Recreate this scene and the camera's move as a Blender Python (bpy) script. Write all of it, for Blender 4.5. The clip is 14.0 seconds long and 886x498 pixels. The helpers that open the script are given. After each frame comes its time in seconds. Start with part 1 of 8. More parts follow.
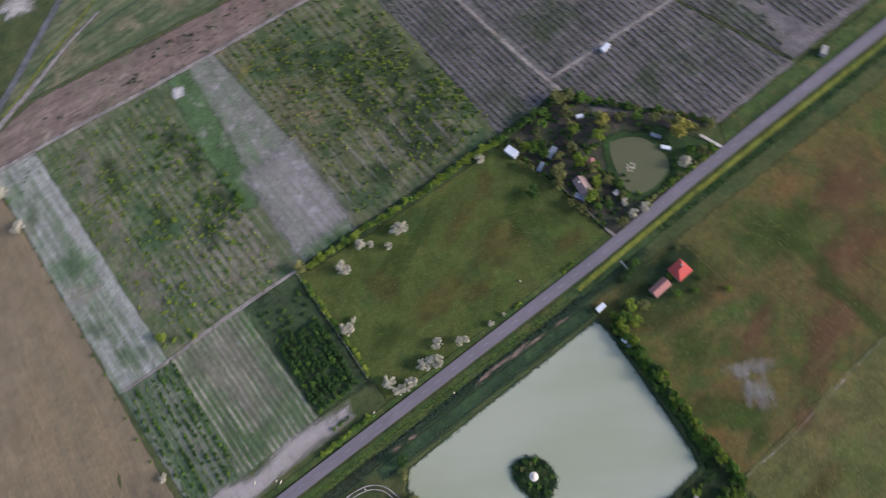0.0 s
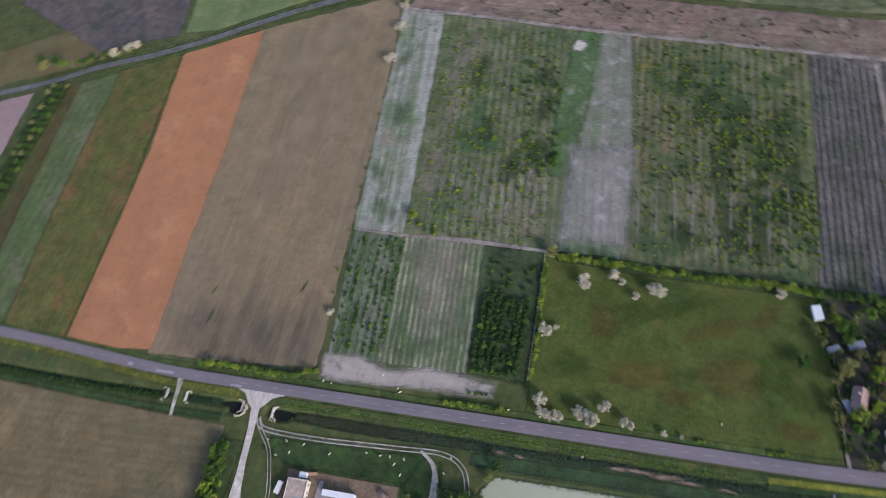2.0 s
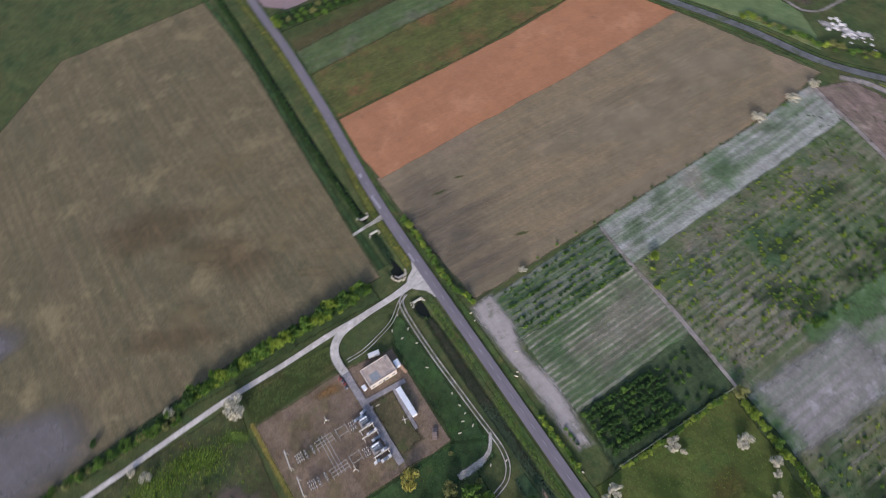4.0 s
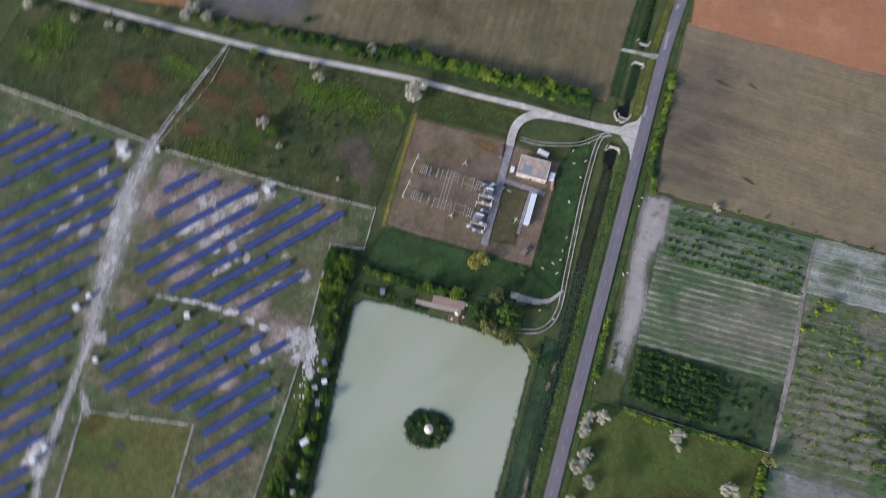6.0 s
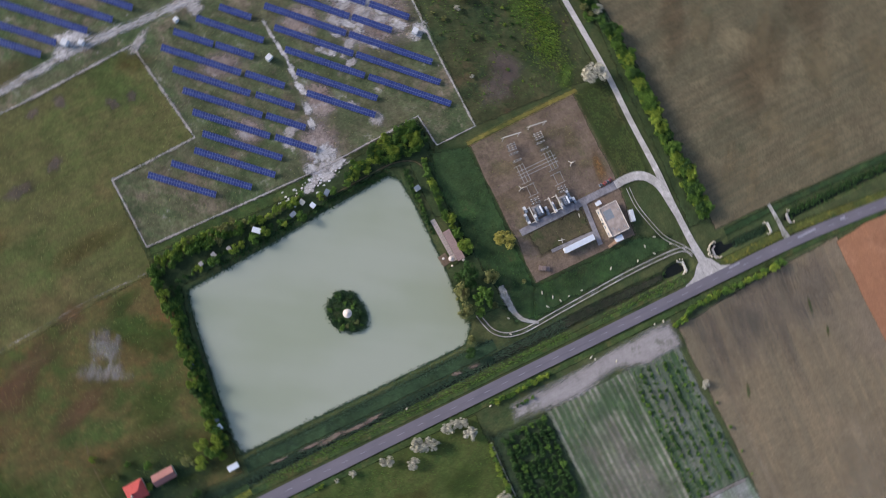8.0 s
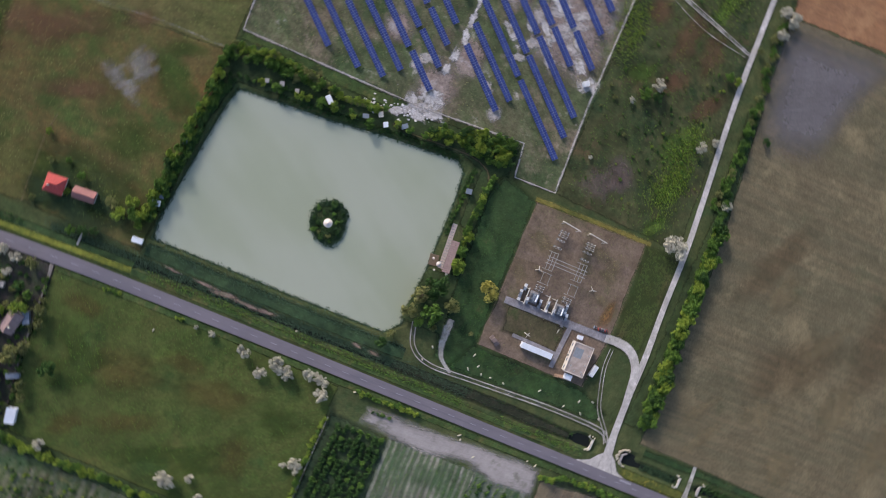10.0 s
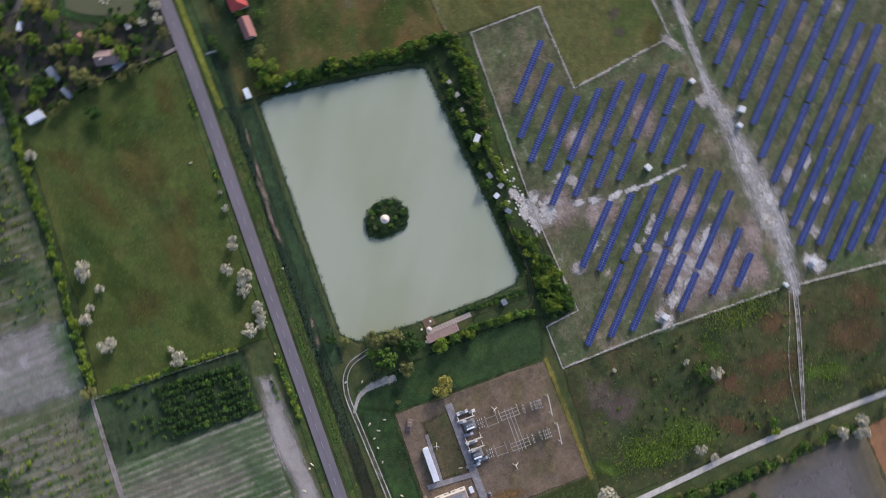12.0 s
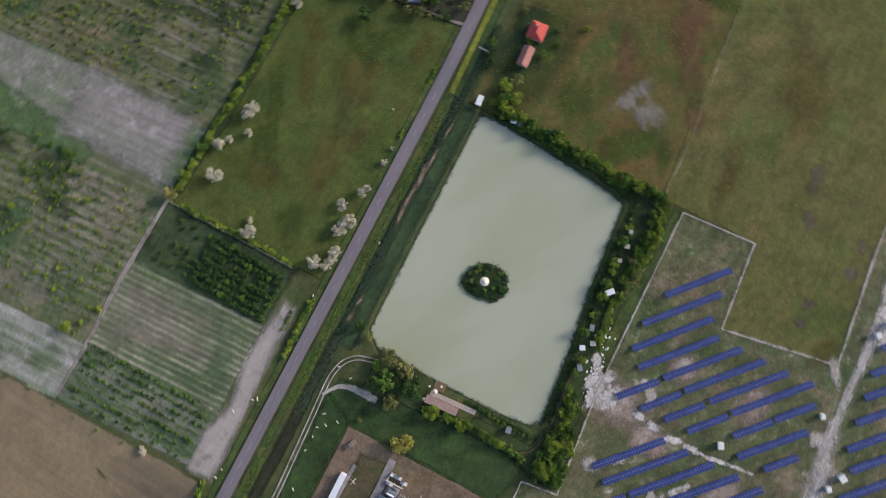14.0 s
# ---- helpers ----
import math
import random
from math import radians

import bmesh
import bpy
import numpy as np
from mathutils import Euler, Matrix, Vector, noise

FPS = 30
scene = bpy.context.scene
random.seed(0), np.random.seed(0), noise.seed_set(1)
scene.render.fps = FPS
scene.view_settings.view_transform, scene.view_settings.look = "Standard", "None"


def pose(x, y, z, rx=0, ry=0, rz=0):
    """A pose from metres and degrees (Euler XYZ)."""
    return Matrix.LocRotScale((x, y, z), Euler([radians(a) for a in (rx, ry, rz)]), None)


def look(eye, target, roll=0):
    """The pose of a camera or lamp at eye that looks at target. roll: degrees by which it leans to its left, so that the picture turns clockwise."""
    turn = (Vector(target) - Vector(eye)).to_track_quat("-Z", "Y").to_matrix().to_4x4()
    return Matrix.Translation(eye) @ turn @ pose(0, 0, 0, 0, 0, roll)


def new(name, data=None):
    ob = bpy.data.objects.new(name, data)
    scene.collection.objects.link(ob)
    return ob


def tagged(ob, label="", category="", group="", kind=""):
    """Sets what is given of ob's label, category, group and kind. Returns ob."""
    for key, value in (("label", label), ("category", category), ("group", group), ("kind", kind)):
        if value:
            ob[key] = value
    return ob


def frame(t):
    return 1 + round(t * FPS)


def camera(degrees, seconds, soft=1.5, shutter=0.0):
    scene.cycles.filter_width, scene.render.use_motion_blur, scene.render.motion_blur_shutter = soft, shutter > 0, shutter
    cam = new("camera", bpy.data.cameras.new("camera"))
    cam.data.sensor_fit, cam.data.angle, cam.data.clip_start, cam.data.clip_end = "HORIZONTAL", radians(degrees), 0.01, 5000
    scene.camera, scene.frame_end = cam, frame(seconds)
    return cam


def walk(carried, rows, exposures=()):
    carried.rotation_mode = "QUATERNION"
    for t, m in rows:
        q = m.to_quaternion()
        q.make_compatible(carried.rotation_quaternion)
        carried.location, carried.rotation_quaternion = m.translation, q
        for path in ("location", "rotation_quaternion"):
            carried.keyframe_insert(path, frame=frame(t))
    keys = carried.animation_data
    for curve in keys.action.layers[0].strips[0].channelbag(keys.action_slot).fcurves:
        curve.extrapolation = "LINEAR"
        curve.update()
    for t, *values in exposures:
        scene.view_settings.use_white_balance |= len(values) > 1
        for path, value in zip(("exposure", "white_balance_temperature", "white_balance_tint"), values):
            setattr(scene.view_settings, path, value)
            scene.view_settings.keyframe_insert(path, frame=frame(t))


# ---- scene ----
cam = camera(65.63, 14.0, soft=0.85, shutter=0.5)
PATH = [
    (0.0, 158.22, -60.89, 291.99, 17.674, 10.258, -36.033),
    (0.5, 157.21, -59.89, 291.38, 19.967, 11.658, -23.985),
    (1.0, 156.41, -59.20, 290.86, 22.441, 12.524, -11.846),
    (1.5, 155.66, -58.83, 290.31, 25.012, 12.815, 0.361),
    (2.0, 154.99, -58.56, 289.62, 27.396, 12.604, 11.664),
    (2.5, 154.36, -58.26, 289.13, 29.752, 11.941, 23.743),
    (3.0, 153.89, -57.91, 289.31, 31.930, 10.879, 35.792),
    (3.2, 153.70, -57.75, 289.39, 32.730, 10.362, 40.572),
    (5.3, 152.37, -54.68, 289.54, 25.725, 1.797, 91.053),
    (5.5, 152.49, -54.80, 289.48, 23.126, 0.726, 95.846),
    (6.0, 152.80, -55.21, 289.34, 16.392, -1.883, 107.581),
    (6.3, 152.82, -55.59, 289.08, 11.992, -3.464, 114.698),
    (6.5, 152.78, -55.87, 288.92, 10.102, -4.473, 119.495),
    (7.0, 152.43, -56.76, 288.71, 8.855, -6.596, 131.461),
    (7.5, 151.73, -57.61, 288.52, 7.197, -8.338, 143.474),
    (8.0, 150.78, -58.33, 288.05, 5.218, -9.538, 155.561),
    (8.2, 150.39, -58.61, 287.87, 4.370, -9.890, 160.434),
    (10.3, 145.41, -61.19, 286.93, -4.719, -8.711, -148.393),
    (10.5, 145.60, -61.53, 286.74, -5.518, -8.276, -143.549),
    (11.0, 146.19, -62.35, 286.19, -7.367, -6.918, -131.548),
    (11.5, 146.91, -62.78, 285.21, -8.863, -5.258, -119.683),
    (11.7, 147.21, -62.85, 284.73, -9.329, -4.492, -114.890),
    (11.8, 147.37, -62.88, 284.50, -4.577, -4.245, -112.638),
    (11.9, 147.52, -62.91, 284.27, -3.664, -3.834, -110.233),
    (12.0, 147.68, -62.93, 284.04, -3.831, -3.410, -107.872),
    (12.5, 148.56, -62.94, 283.07, -4.517, -1.255, -96.236),
    (12.6, 148.75, -62.92, 282.87, -3.723, -0.857, -93.616),
    (12.7, 148.94, -62.89, 282.68, 1.267, -0.483, -91.678),
    (13.0, 149.51, -62.78, 282.14, 1.246, 0.942, -84.723),
    (13.5, 150.44, -62.65, 281.44, 1.490, 3.403, -73.047),
    (14.0, 151.35, -62.69, 281.03, 2.114, 5.737, -61.983),
]
EXPOSURE = [(0.0, 0.65, 6500, 12), (3.2, 0.61, 6500, 11), (5.3, 0.63, 6450, 9), (6.5, 0.62, 6350, 6), (7.4, 0.57, 6450, 9), (10.3, 0.55, 6500, 10), (12.5, 0.56, 6600, 9), (13.0, 0.56, 6750, 8), (14.0, 0.57, 7050, 8)]
walk(cam, [(t, pose(x, y, z, a, b, c)) for t, x, y, z, a, b, c in PATH], EXPOSURE)

# ---------------------------------------------------------------- light
SUN_DIR = Vector((0.76, -0.65, 0.42)).normalized()
world = bpy.data.worlds.new("evening_sky")
scene.world = world
world.use_nodes = True
wn = world.node_tree.nodes
sky = wn.new("ShaderNodeTexSky")
sky.sky_type = "NISHITA"
sky.sun_disc = False
sky.sun_elevation = math.asin(SUN_DIR.z)
sky.sun_rotation = math.atan2(SUN_DIR.x, SUN_DIR.y)
sky.air_density, sky.dust_density, sky.ozone_density = 1.0, 2.5, 1.0
world.node_tree.links.new(sky.outputs[0], wn["Background"].inputs[0])
wn["Background"].inputs[1].default_value = 0.13

sun = new("sun", bpy.data.lights.new("sun", "SUN"))
sun.data.energy, sun.data.angle, sun.data.color = 1.85, radians(12), (0.97, 0.92, 0.87)
sun.matrix_world = look(SUN_DIR * 500, (0, 0, 0))

rng = random.Random(7)


# ---------------------------------------------------------------- materials
def lin(r, g, b, k=1.0):
    """A linear colour from display values 0..255."""
    f = lambda v: v / 12.92 if v <= 0.04045 else ((v + 0.055) / 1.055) ** 2.4
    c = [f(v / 255) * k for v in (r, g, b)]
    grey = 0.3 * c[0] + 0.6 * c[1] + 0.1 * c[2]
    return (0.93 * c[0] + 0.05 * grey, 0.95 * c[1] + 0.05 * grey, 1.02 * c[2] + 0.06 * grey, 1.0)


class Nodes:
    """A short hand for shader nodes."""

    def __init__(self, name):
        self.mat = bpy.data.materials.new(name)
        self.mat.use_nodes = True
        self.tree = self.mat.node_tree
        self.bsdf = self.tree.nodes["Principled BSDF"]
        self.out = self.tree.nodes["Material Output"]
        self.pos = self.tree.nodes.new("ShaderNodeNewGeometry").outputs["Position"]

    def node(self, kind):
        return self.tree.nodes.new(kind)

    def put(self, value, socket):
        if isinstance(value, (int, float, tuple)):
            socket.default_value = value
        else:
            self.tree.links.new(value, socket)

    def math(self, op, a, b=0.0, c=0.0):
        n = self.node("ShaderNodeMath")
        n.operation = op
        for v, s in zip((a, b, c), n.inputs):
            self.put(v, s)
        return n.outputs[0]

    def noise(self, scale, detail=3.0, rough=0.55, where=None, stretch=None):
        n = self.node("ShaderNodeTexNoise")
        n.inputs["Scale"].default_value = scale
        n.inputs["Detail"].default_value = detail
        n.inputs["Roughness"].default_value = rough
        vec = where or self.pos
        if stretch:
            angle, sx, sy = stretch
            m = self.node("ShaderNodeMapping")
            m.inputs["Rotation"].default_value = (0, 0, radians(-angle))
            m.inputs["Scale"].default_value = (sx, sy, 1)
            m.vector_type = "POINT"
            # turn first, then squeeze
            m2 = self.node("ShaderNodeMapping")
            m.inputs["Scale"].default_value = (1, 1, 1)
            m2.inputs["Scale"].default_value = (sx, sy, 1)
            self.put(vec, m.inputs[0])
            self.put(m.outputs[0], m2.inputs[0])
            vec = m2.outputs[0]
        self.put(vec, n.inputs["Vector"])
        return n.outputs["Fac"]

    def step(self, value, lo, hi, a=0.0, b=1.0):
        n = self.node("ShaderNodeMapRange")
        n.interpolation_type = "SMOOTHSTEP"
        for v, s in zip((value, lo, hi, a, b), n.inputs):
            self.put(v, s)
        return n.outputs[0]

    def mix(self, fac, a, b, blend="MIX"):
        n = self.node("ShaderNodeMix")
        n.data_type, n.blend_type = "RGBA", blend
        self.put(fac, n.inputs[0])
        self.put(a, n.inputs[6])
        self.put(b, n.inputs[7])
        return n.outputs[2]

    def rows(self, angle, period, wobble=0.12, lo=-0.2, hi=0.6):
        """Stripes that run along the angle (degrees from +x), 0..1."""
        m = self.node("ShaderNodeMapping")
        m.inputs["Rotation"].default_value = (0, 0, radians(-angle))
        self.put(self.pos, m.inputs[0])
        sep = self.node("ShaderNodeSeparateXYZ")
        self.put(m.outputs[0], sep.inputs[0])
        wob = self.math("MULTIPLY", self.math("SUBTRACT", self.noise(0.06, 2), 0.5), wobble * period * 6)
        y = self.math("ADD", sep.outputs[1], wob)
        s = self.math("SINE", self.math("MULTIPLY", y, 2 * math.pi / period))
        return self.step(s, lo, hi)

    def done(self, colour, rough=0.95, bump=0.0, bump_scale=2.0, cover=False, spec=0.25, edge=0.9, soft=0.2, veil=1.0, flow=None):
        self.put(colour, self.bsdf.inputs["Base Color"])
        self.put(rough, self.bsdf.inputs["Roughness"])
        self.bsdf.inputs["Specular IOR Level"].default_value = spec
        if bump:
            b = self.node("ShaderNodeBump")
            b.inputs["Strength"].default_value = bump
            b.inputs["Distance"].default_value = 0.3
            self.put(self.noise(bump_scale, 4, 0.65), b.inputs["Height"])
            self.put(b.outputs[0], self.bsdf.inputs["Normal"])
        if cover:
            # ragged outer edge of a patch, from its own edge attribute
            at = self.node("ShaderNodeAttribute")
            at.attribute_name = "cover"
            n1 = self.math("ADD", self.math("MULTIPLY", self.noise(0.2, 5, 0.7), 0.55), self.math("MULTIPLY", self.noise(1.0, 7, 0.85), 0.45))
            if flow is not None:
                n1 = self.math("ADD", self.math("MULTIPLY", self.noise(1.0, 5, 0.7, stretch=(flow, 0.07, 0.5)), 0.6), self.math("MULTIPLY", self.noise(1.0, 5, 0.75, stretch=(flow, 0.25, 1.5)), 0.4))
            v = self.math("ADD", at.outputs["Fac"], self.math("MULTIPLY", self.math("SUBTRACT", n1, 0.5), edge))
            keep = self.step(v, 0.5 - soft, 0.5 + soft, 0.0, veil)
            clear = self.node("ShaderNodeBsdfTransparent")
            ms = self.node("ShaderNodeMixShader")
            self.put(keep, ms.inputs[0])
            self.put(clear.outputs[0], ms.inputs[1])
            self.put(self.bsdf.outputs[0], ms.inputs[2])
            self.put(ms.outputs[0], self.out.inputs[0])
        return self.mat


def earth(name, base, other, spot=None, big=0.03, mid=0.16, rows=(), streak=None, spots=(0.52, 0.66), bump=0.35, cover=True, grain=0.21, edge=1.1, more=(), mottle=0.19, soft=0.2, veil=1.0, flow=None):
    """Soil or grass: two colours mixed over two scales, spots of a third, and rows of (angle, period, colour, strength)."""
    n = Nodes(name)
    f = n.math("ADD", n.math("MULTIPLY", n.noise(big, 5, 0.62), 0.5), n.math("MULTIPLY", n.noise(mid, 5, 0.65), 0.5))
    col = n.mix(n.step(f, 0.4, 0.6), base, other)
    if streak:
        angle, colour, k = streak
        for along, across, lo in ((0.005, 0.06, 0.44), (0.012, 0.22, 0.46), (0.035, 0.75, 0.48)):
            col = n.mix(n.math("MULTIPLY", n.step(n.noise(1.0, 4, 0.6, stretch=(angle, along, across)), lo, lo + 0.2), k), col, colour)
    for angle, period, colour, k in rows:
        here = n.step(n.noise(0.045, 4, 0.6), 0.36, 0.58, 0.4 * k, k)
        worn = n.step(n.noise(0.7, 4, 0.7), 0.3, 0.62, 0.55, 1.0)
        each = n.step(n.noise(1.0, 3, 0.6, stretch=(angle, 0.006, 0.9 / period)), 0.38, 0.6, 0.4, 1.0)
        col = n.mix(n.math("MULTIPLY", n.rows(angle, period, 0.1, -0.5, 0.95), n.math("MULTIPLY", each, n.math("MULTIPLY", here, worn))), col, colour)
    if spot:
        col = n.mix(n.step(n.noise(big * 1.7 + 0.013, 6, 0.66), *spots), col, spot)
    for colour, scale, lo, hi in more:
        col = n.mix(n.step(n.noise(scale, 6, 0.68), lo - 0.03, hi), col, colour)
    g = n.step(n.noise(1.0, 7, 0.85), 0.3, 0.7, 1 - 1.25 * grain, 1 + 1.25 * grain)
    g = n.math("MULTIPLY", g, n.step(n.noise(0.09, 5, 0.65), 0.3, 0.7, 1 - mottle, 1 + mottle))
    g = n.math("MULTIPLY", g, n.step(n.noise(0.33, 6, 0.75), 0.3, 0.7, 1 - mottle, 1 + mottle))
    fine = n.node("ShaderNodeCombineColor")
    for s in fine.inputs:
        n.put(g, s)
    col = n.mix(1.0, col, fine.outputs[0], "MULTIPLY")
    return n.done(col, 0.95, bump, 1.6, cover, edge=edge, soft=soft, veil=veil, flow=flow)


M = {}
M["grass_base"] = earth("rough_grass", lin(67, 79, 45), lin(80, 84, 50), lin(56, 73, 41), cover=False)
M["meadow"] = earth("meadow_grass", lin(69, 85, 36), lin(76, 85, 40), lin(87, 87, 45), big=0.018, spots=(0.54, 0.72), streak=(35, lin(86, 88, 44), 0.3), more=((lin(58, 78, 36), 0.05, 0.55, 0.68), (lin(102, 86, 50), 0.03, 0.63, 0.77), (lin(88, 104, 44), 0.07, 0.62, 0.74)))
M["pasture"] = earth("dry_pasture", lin(93, 91, 52), lin(84, 90, 46), lin(106, 95, 58), big=0.013, spots=(0.52, 0.68), streak=(8, lin(102, 95, 58), 0.4), more=((lin(76, 89, 43), 0.02, 0.53, 0.7), (lin(117, 102, 76), 0.03, 0.63, 0.78), (lin(78, 84, 50), 0.06, 0.62, 0.74)))
M["rust_pasture"] = earth("rust_pasture", lin(83, 83, 42), lin(100, 83, 48), lin(67, 81, 37), big=0.018, spots=(0.5, 0.66), streak=(8, lin(94, 87, 52), 0.3), more=((lin(69, 85, 37), 0.03, 0.52, 0.66), (lin(114, 83, 50), 0.035, 0.57, 0.72)))
M["scrub"] = earth("scrub_grass", lin(60, 69, 40), lin(76, 76, 47), lin(98, 80, 58), big=0.022, spots=(0.54, 0.7), mottle=0.28, more=((lin(78, 98, 42), 0.035, 0.58, 0.72), (lin(44, 58, 36), 0.07, 0.53, 0.67), (lin(108, 84, 66), 0.05, 0.63, 0.76)))
M["yard"] = earth("yard_soil", lin(111, 94, 76), lin(119, 101, 84), lin(102, 93, 70), big=0.03, grain=0.22, streak=(2, lin(126, 107, 98), 0.3), more=((lin(94, 83, 68), 0.06, 0.58, 0.72), (lin(132, 111, 102), 0.05, 0.6, 0.74), (lin(98, 92, 66), 0.03, 0.62, 0.76)))
M["deep_grass"] = earth("lush_grass", lin(45, 67, 37), lin(57, 76, 42), lin(74, 80, 48), big=0.03, spots=(0.54, 0.7), more=((lin(36, 55, 36), 0.06, 0.54, 0.68), (lin(58, 90, 42), 0.04, 0.56, 0.7), (lin(86, 80, 54), 0.08, 0.63, 0.75)), edge=1.6, soft=0.5, mottle=0.22)
M["green_band"] = earth("greener_pasture", lin(62, 76, 36), lin(72, 80, 40), lin(84, 80, 48), edge=1.6, soft=0.5, veil=0.85)
M["yard_grass"] = earth("thin_yard_grass", lin(84, 80, 54), lin(92, 82, 62), lin(72, 78, 46), big=0.06, edge=1.3, soft=0.4)
M["brown_field"] = earth("harrowed_field", lin(139, 120, 93), lin(129, 112, 88), lin(140, 121, 96), big=0.009, grain=0.17, mottle=0.09, streak=(88, lin(115, 104, 84), 0.6), rows=((88, 2.6, lin(116, 105, 84), 0.6),), more=((lin(132, 114, 98), 0.007, 0.52, 0.68), (lin(112, 103, 83), 0.014, 0.57, 0.76), (lin(142, 125, 101), 0.02, 0.6, 0.76), (lin(98, 91, 76), 0.3, 0.66, 0.76)))
M["pale_soil"] = earth("dry_pale_soil", lin(162, 145, 120), lin(154, 138, 114), None, edge=1.2, soft=0.5, veil=0.42, grain=0.08, flow=88)
M["orange_field"] = earth("ochre_soil", lin(172, 118, 83), lin(165, 113, 81), lin(176, 125, 92), big=0.018, grain=0.12, mottle=0.06, streak=(88, lin(157, 109, 80), 0.45), rows=((88, 2.6, lin(161, 111, 81), 0.45),), more=((lin(144, 101, 78), 0.11, 0.63, 0.74), (lin(151, 109, 81), 0.03, 0.6, 0.76)))
M["orange_far"] = earth("ochre_soil_far", lin(158, 112, 76), lin(144, 104, 74), lin(163, 120, 84), big=0.018, grain=0.12, mottle=0.08, streak=(6, lin(135, 97, 70), 0.55), rows=((6, 7.0, lin(129, 93, 68), 0.6),), more=((lin(116, 99, 66), 0.03, 0.6, 0.74),))
M["stubble"] = earth("stubble", lin(112, 99, 75), lin(118, 104, 78), lin(126, 112, 84), big=0.012, grain=0.2, mottle=0.12, streak=(3, lin(94, 89, 67), 0.6), rows=((3, 4.5, lin(94, 88, 67), 0.7),), more=((lin(100, 88, 69), 0.02, 0.55, 0.76), (lin(86, 86, 62), 0.05, 0.6, 0.76), (lin(134, 120, 92), 0.14, 0.66, 0.76)))
M["grey_soil"] = earth("ashen_soil", lin(118, 112, 116), lin(110, 105, 107), None, grain=0.12, mottle=0.08, edge=0.5, soft=0.45, veil=0.75, streak=(30, lin(126, 120, 124), 0.4))
M["mauve_spot"] = earth("mauve_bare_soil", lin(114, 97, 92), lin(102, 90, 82), None, grain=0.2, edge=1.8, soft=0.5, veil=0.6)
M["pink_field"] = earth("mauve_soil", lin(154, 130, 132), lin(146, 123, 124), lin(158, 136, 142), big=0.01, grain=0.08, mottle=0.05, streak=(60, lin(140, 119, 121), 0.35), more=((lin(134, 118, 112), 0.02, 0.62, 0.78),))
M["green_strip"] = earth("young_crop", lin(78, 96, 57), lin(88, 96, 60), lin(98, 102, 80), big=0.02, grain=0.15, streak=(88, lin(70, 90, 56), 0.55), rows=((88, 6.0, lin(96, 101, 77), 0.6),), soft=0.45)
M["olive_strip"] = earth("olive_fallow", lin(86, 86, 44), lin(78, 84, 42), lin(112, 88, 56), big=0.02, spots=(0.5, 0.66), streak=(88, lin(98, 96, 56), 0.45), more=((lin(118, 86, 58), 0.03, 0.6, 0.74), (lin(62, 78, 36), 0.04, 0.58, 0.7)), soft=0.45)
M["bright_crop"] = earth("bright_green_crop", lin(108, 122, 80), lin(98, 114, 73), lin(123, 128, 82), big=0.02, grain=0.12, mottle=0.1, streak=(20, lin(88, 108, 71), 0.4), more=((lin(80, 102, 64), 0.03, 0.58, 0.72),))
M["dark_field"] = earth("dark_ploughed_soil", lin(80, 76, 80), lin(96, 86, 84), lin(112, 98, 92), big=0.018, grain=0.12, more=((lin(62, 72, 62), 0.03, 0.58, 0.7),))
M["mauve_strip"] = earth("mauve_fallow", lin(140, 119, 112), lin(122, 106, 96), lin(110, 105, 86), big=0.03, grain=0.22, streak=(-9, lin(102, 88, 80), 0.6), more=((lin(90, 80, 74), 0.07, 0.58, 0.7), (lin(158, 140, 130), 0.06, 0.6, 0.74), (lin(128, 104, 98), 0.02, 0.55, 0.7)))
M["lined_green"] = earth("lined_crop", lin(104, 106, 78), lin(88, 98, 68), lin(124, 114, 92), big=0.02, rows=((-2, 5.2, lin(58, 74, 56), 0.9), (-2, 13.0, lin(132, 122, 98), 0.5)), streak=(-2, lin(70, 88, 56), 0.5))
M["vine_pale"] = earth("pale_vineyard_soil", lin(120, 124, 108), lin(96, 112, 84), lin(146, 143, 138), big=0.04, mid=0.1, spots=(0.5, 0.68), streak=(93.5, lin(172, 168, 168), 0.6), rows=((93.5, 4.6, lin(92, 110, 80), 0.6),), more=((lin(84, 108, 74), 0.018, 0.5, 0.66), (lin(142, 128, 120), 0.02, 0.54, 0.7)))
M["vine_mixed"] = earth("orchard_soil", lin(104, 103, 80), lin(84, 96, 62), lin(118, 111, 92), big=0.025, mid=0.1, streak=(93.5, lin(80, 98, 60), 0.55), rows=((93.5, 4.4, lin(140, 131, 119), 0.7),), more=((lin(64, 86, 58), 0.022, 0.52, 0.66), (lin(116, 118, 60), 0.06, 0.6, 0.72), (lin(72, 93, 58), 0.12, 0.58, 0.68)))
M["vine_dry"] = earth("dry_orchard_soil", lin(87, 90, 61), lin(97, 92, 68), lin(68, 83, 50), big=0.025, mid=0.1, streak=(91.5, lin(96, 108, 66), 0.5), rows=((91.5, 4.0, lin(124, 119, 104), 0.75),), more=((lin(63, 84, 54), 0.03, 0.52, 0.66), (lin(130, 117, 66), 0.05, 0.6, 0.72), (lin(132, 106, 84), 0.045, 0.62, 0.74)))
M["vine_green"] = earth("green_lane", lin(84, 108, 68), lin(92, 110, 76), lin(128, 132, 118), big=0.04, streak=(93.5, lin(72, 96, 60), 0.5), rows=((93.5, 5.6, lin(142, 140, 132), 0.75),), soft=0.45, edge=1.4)
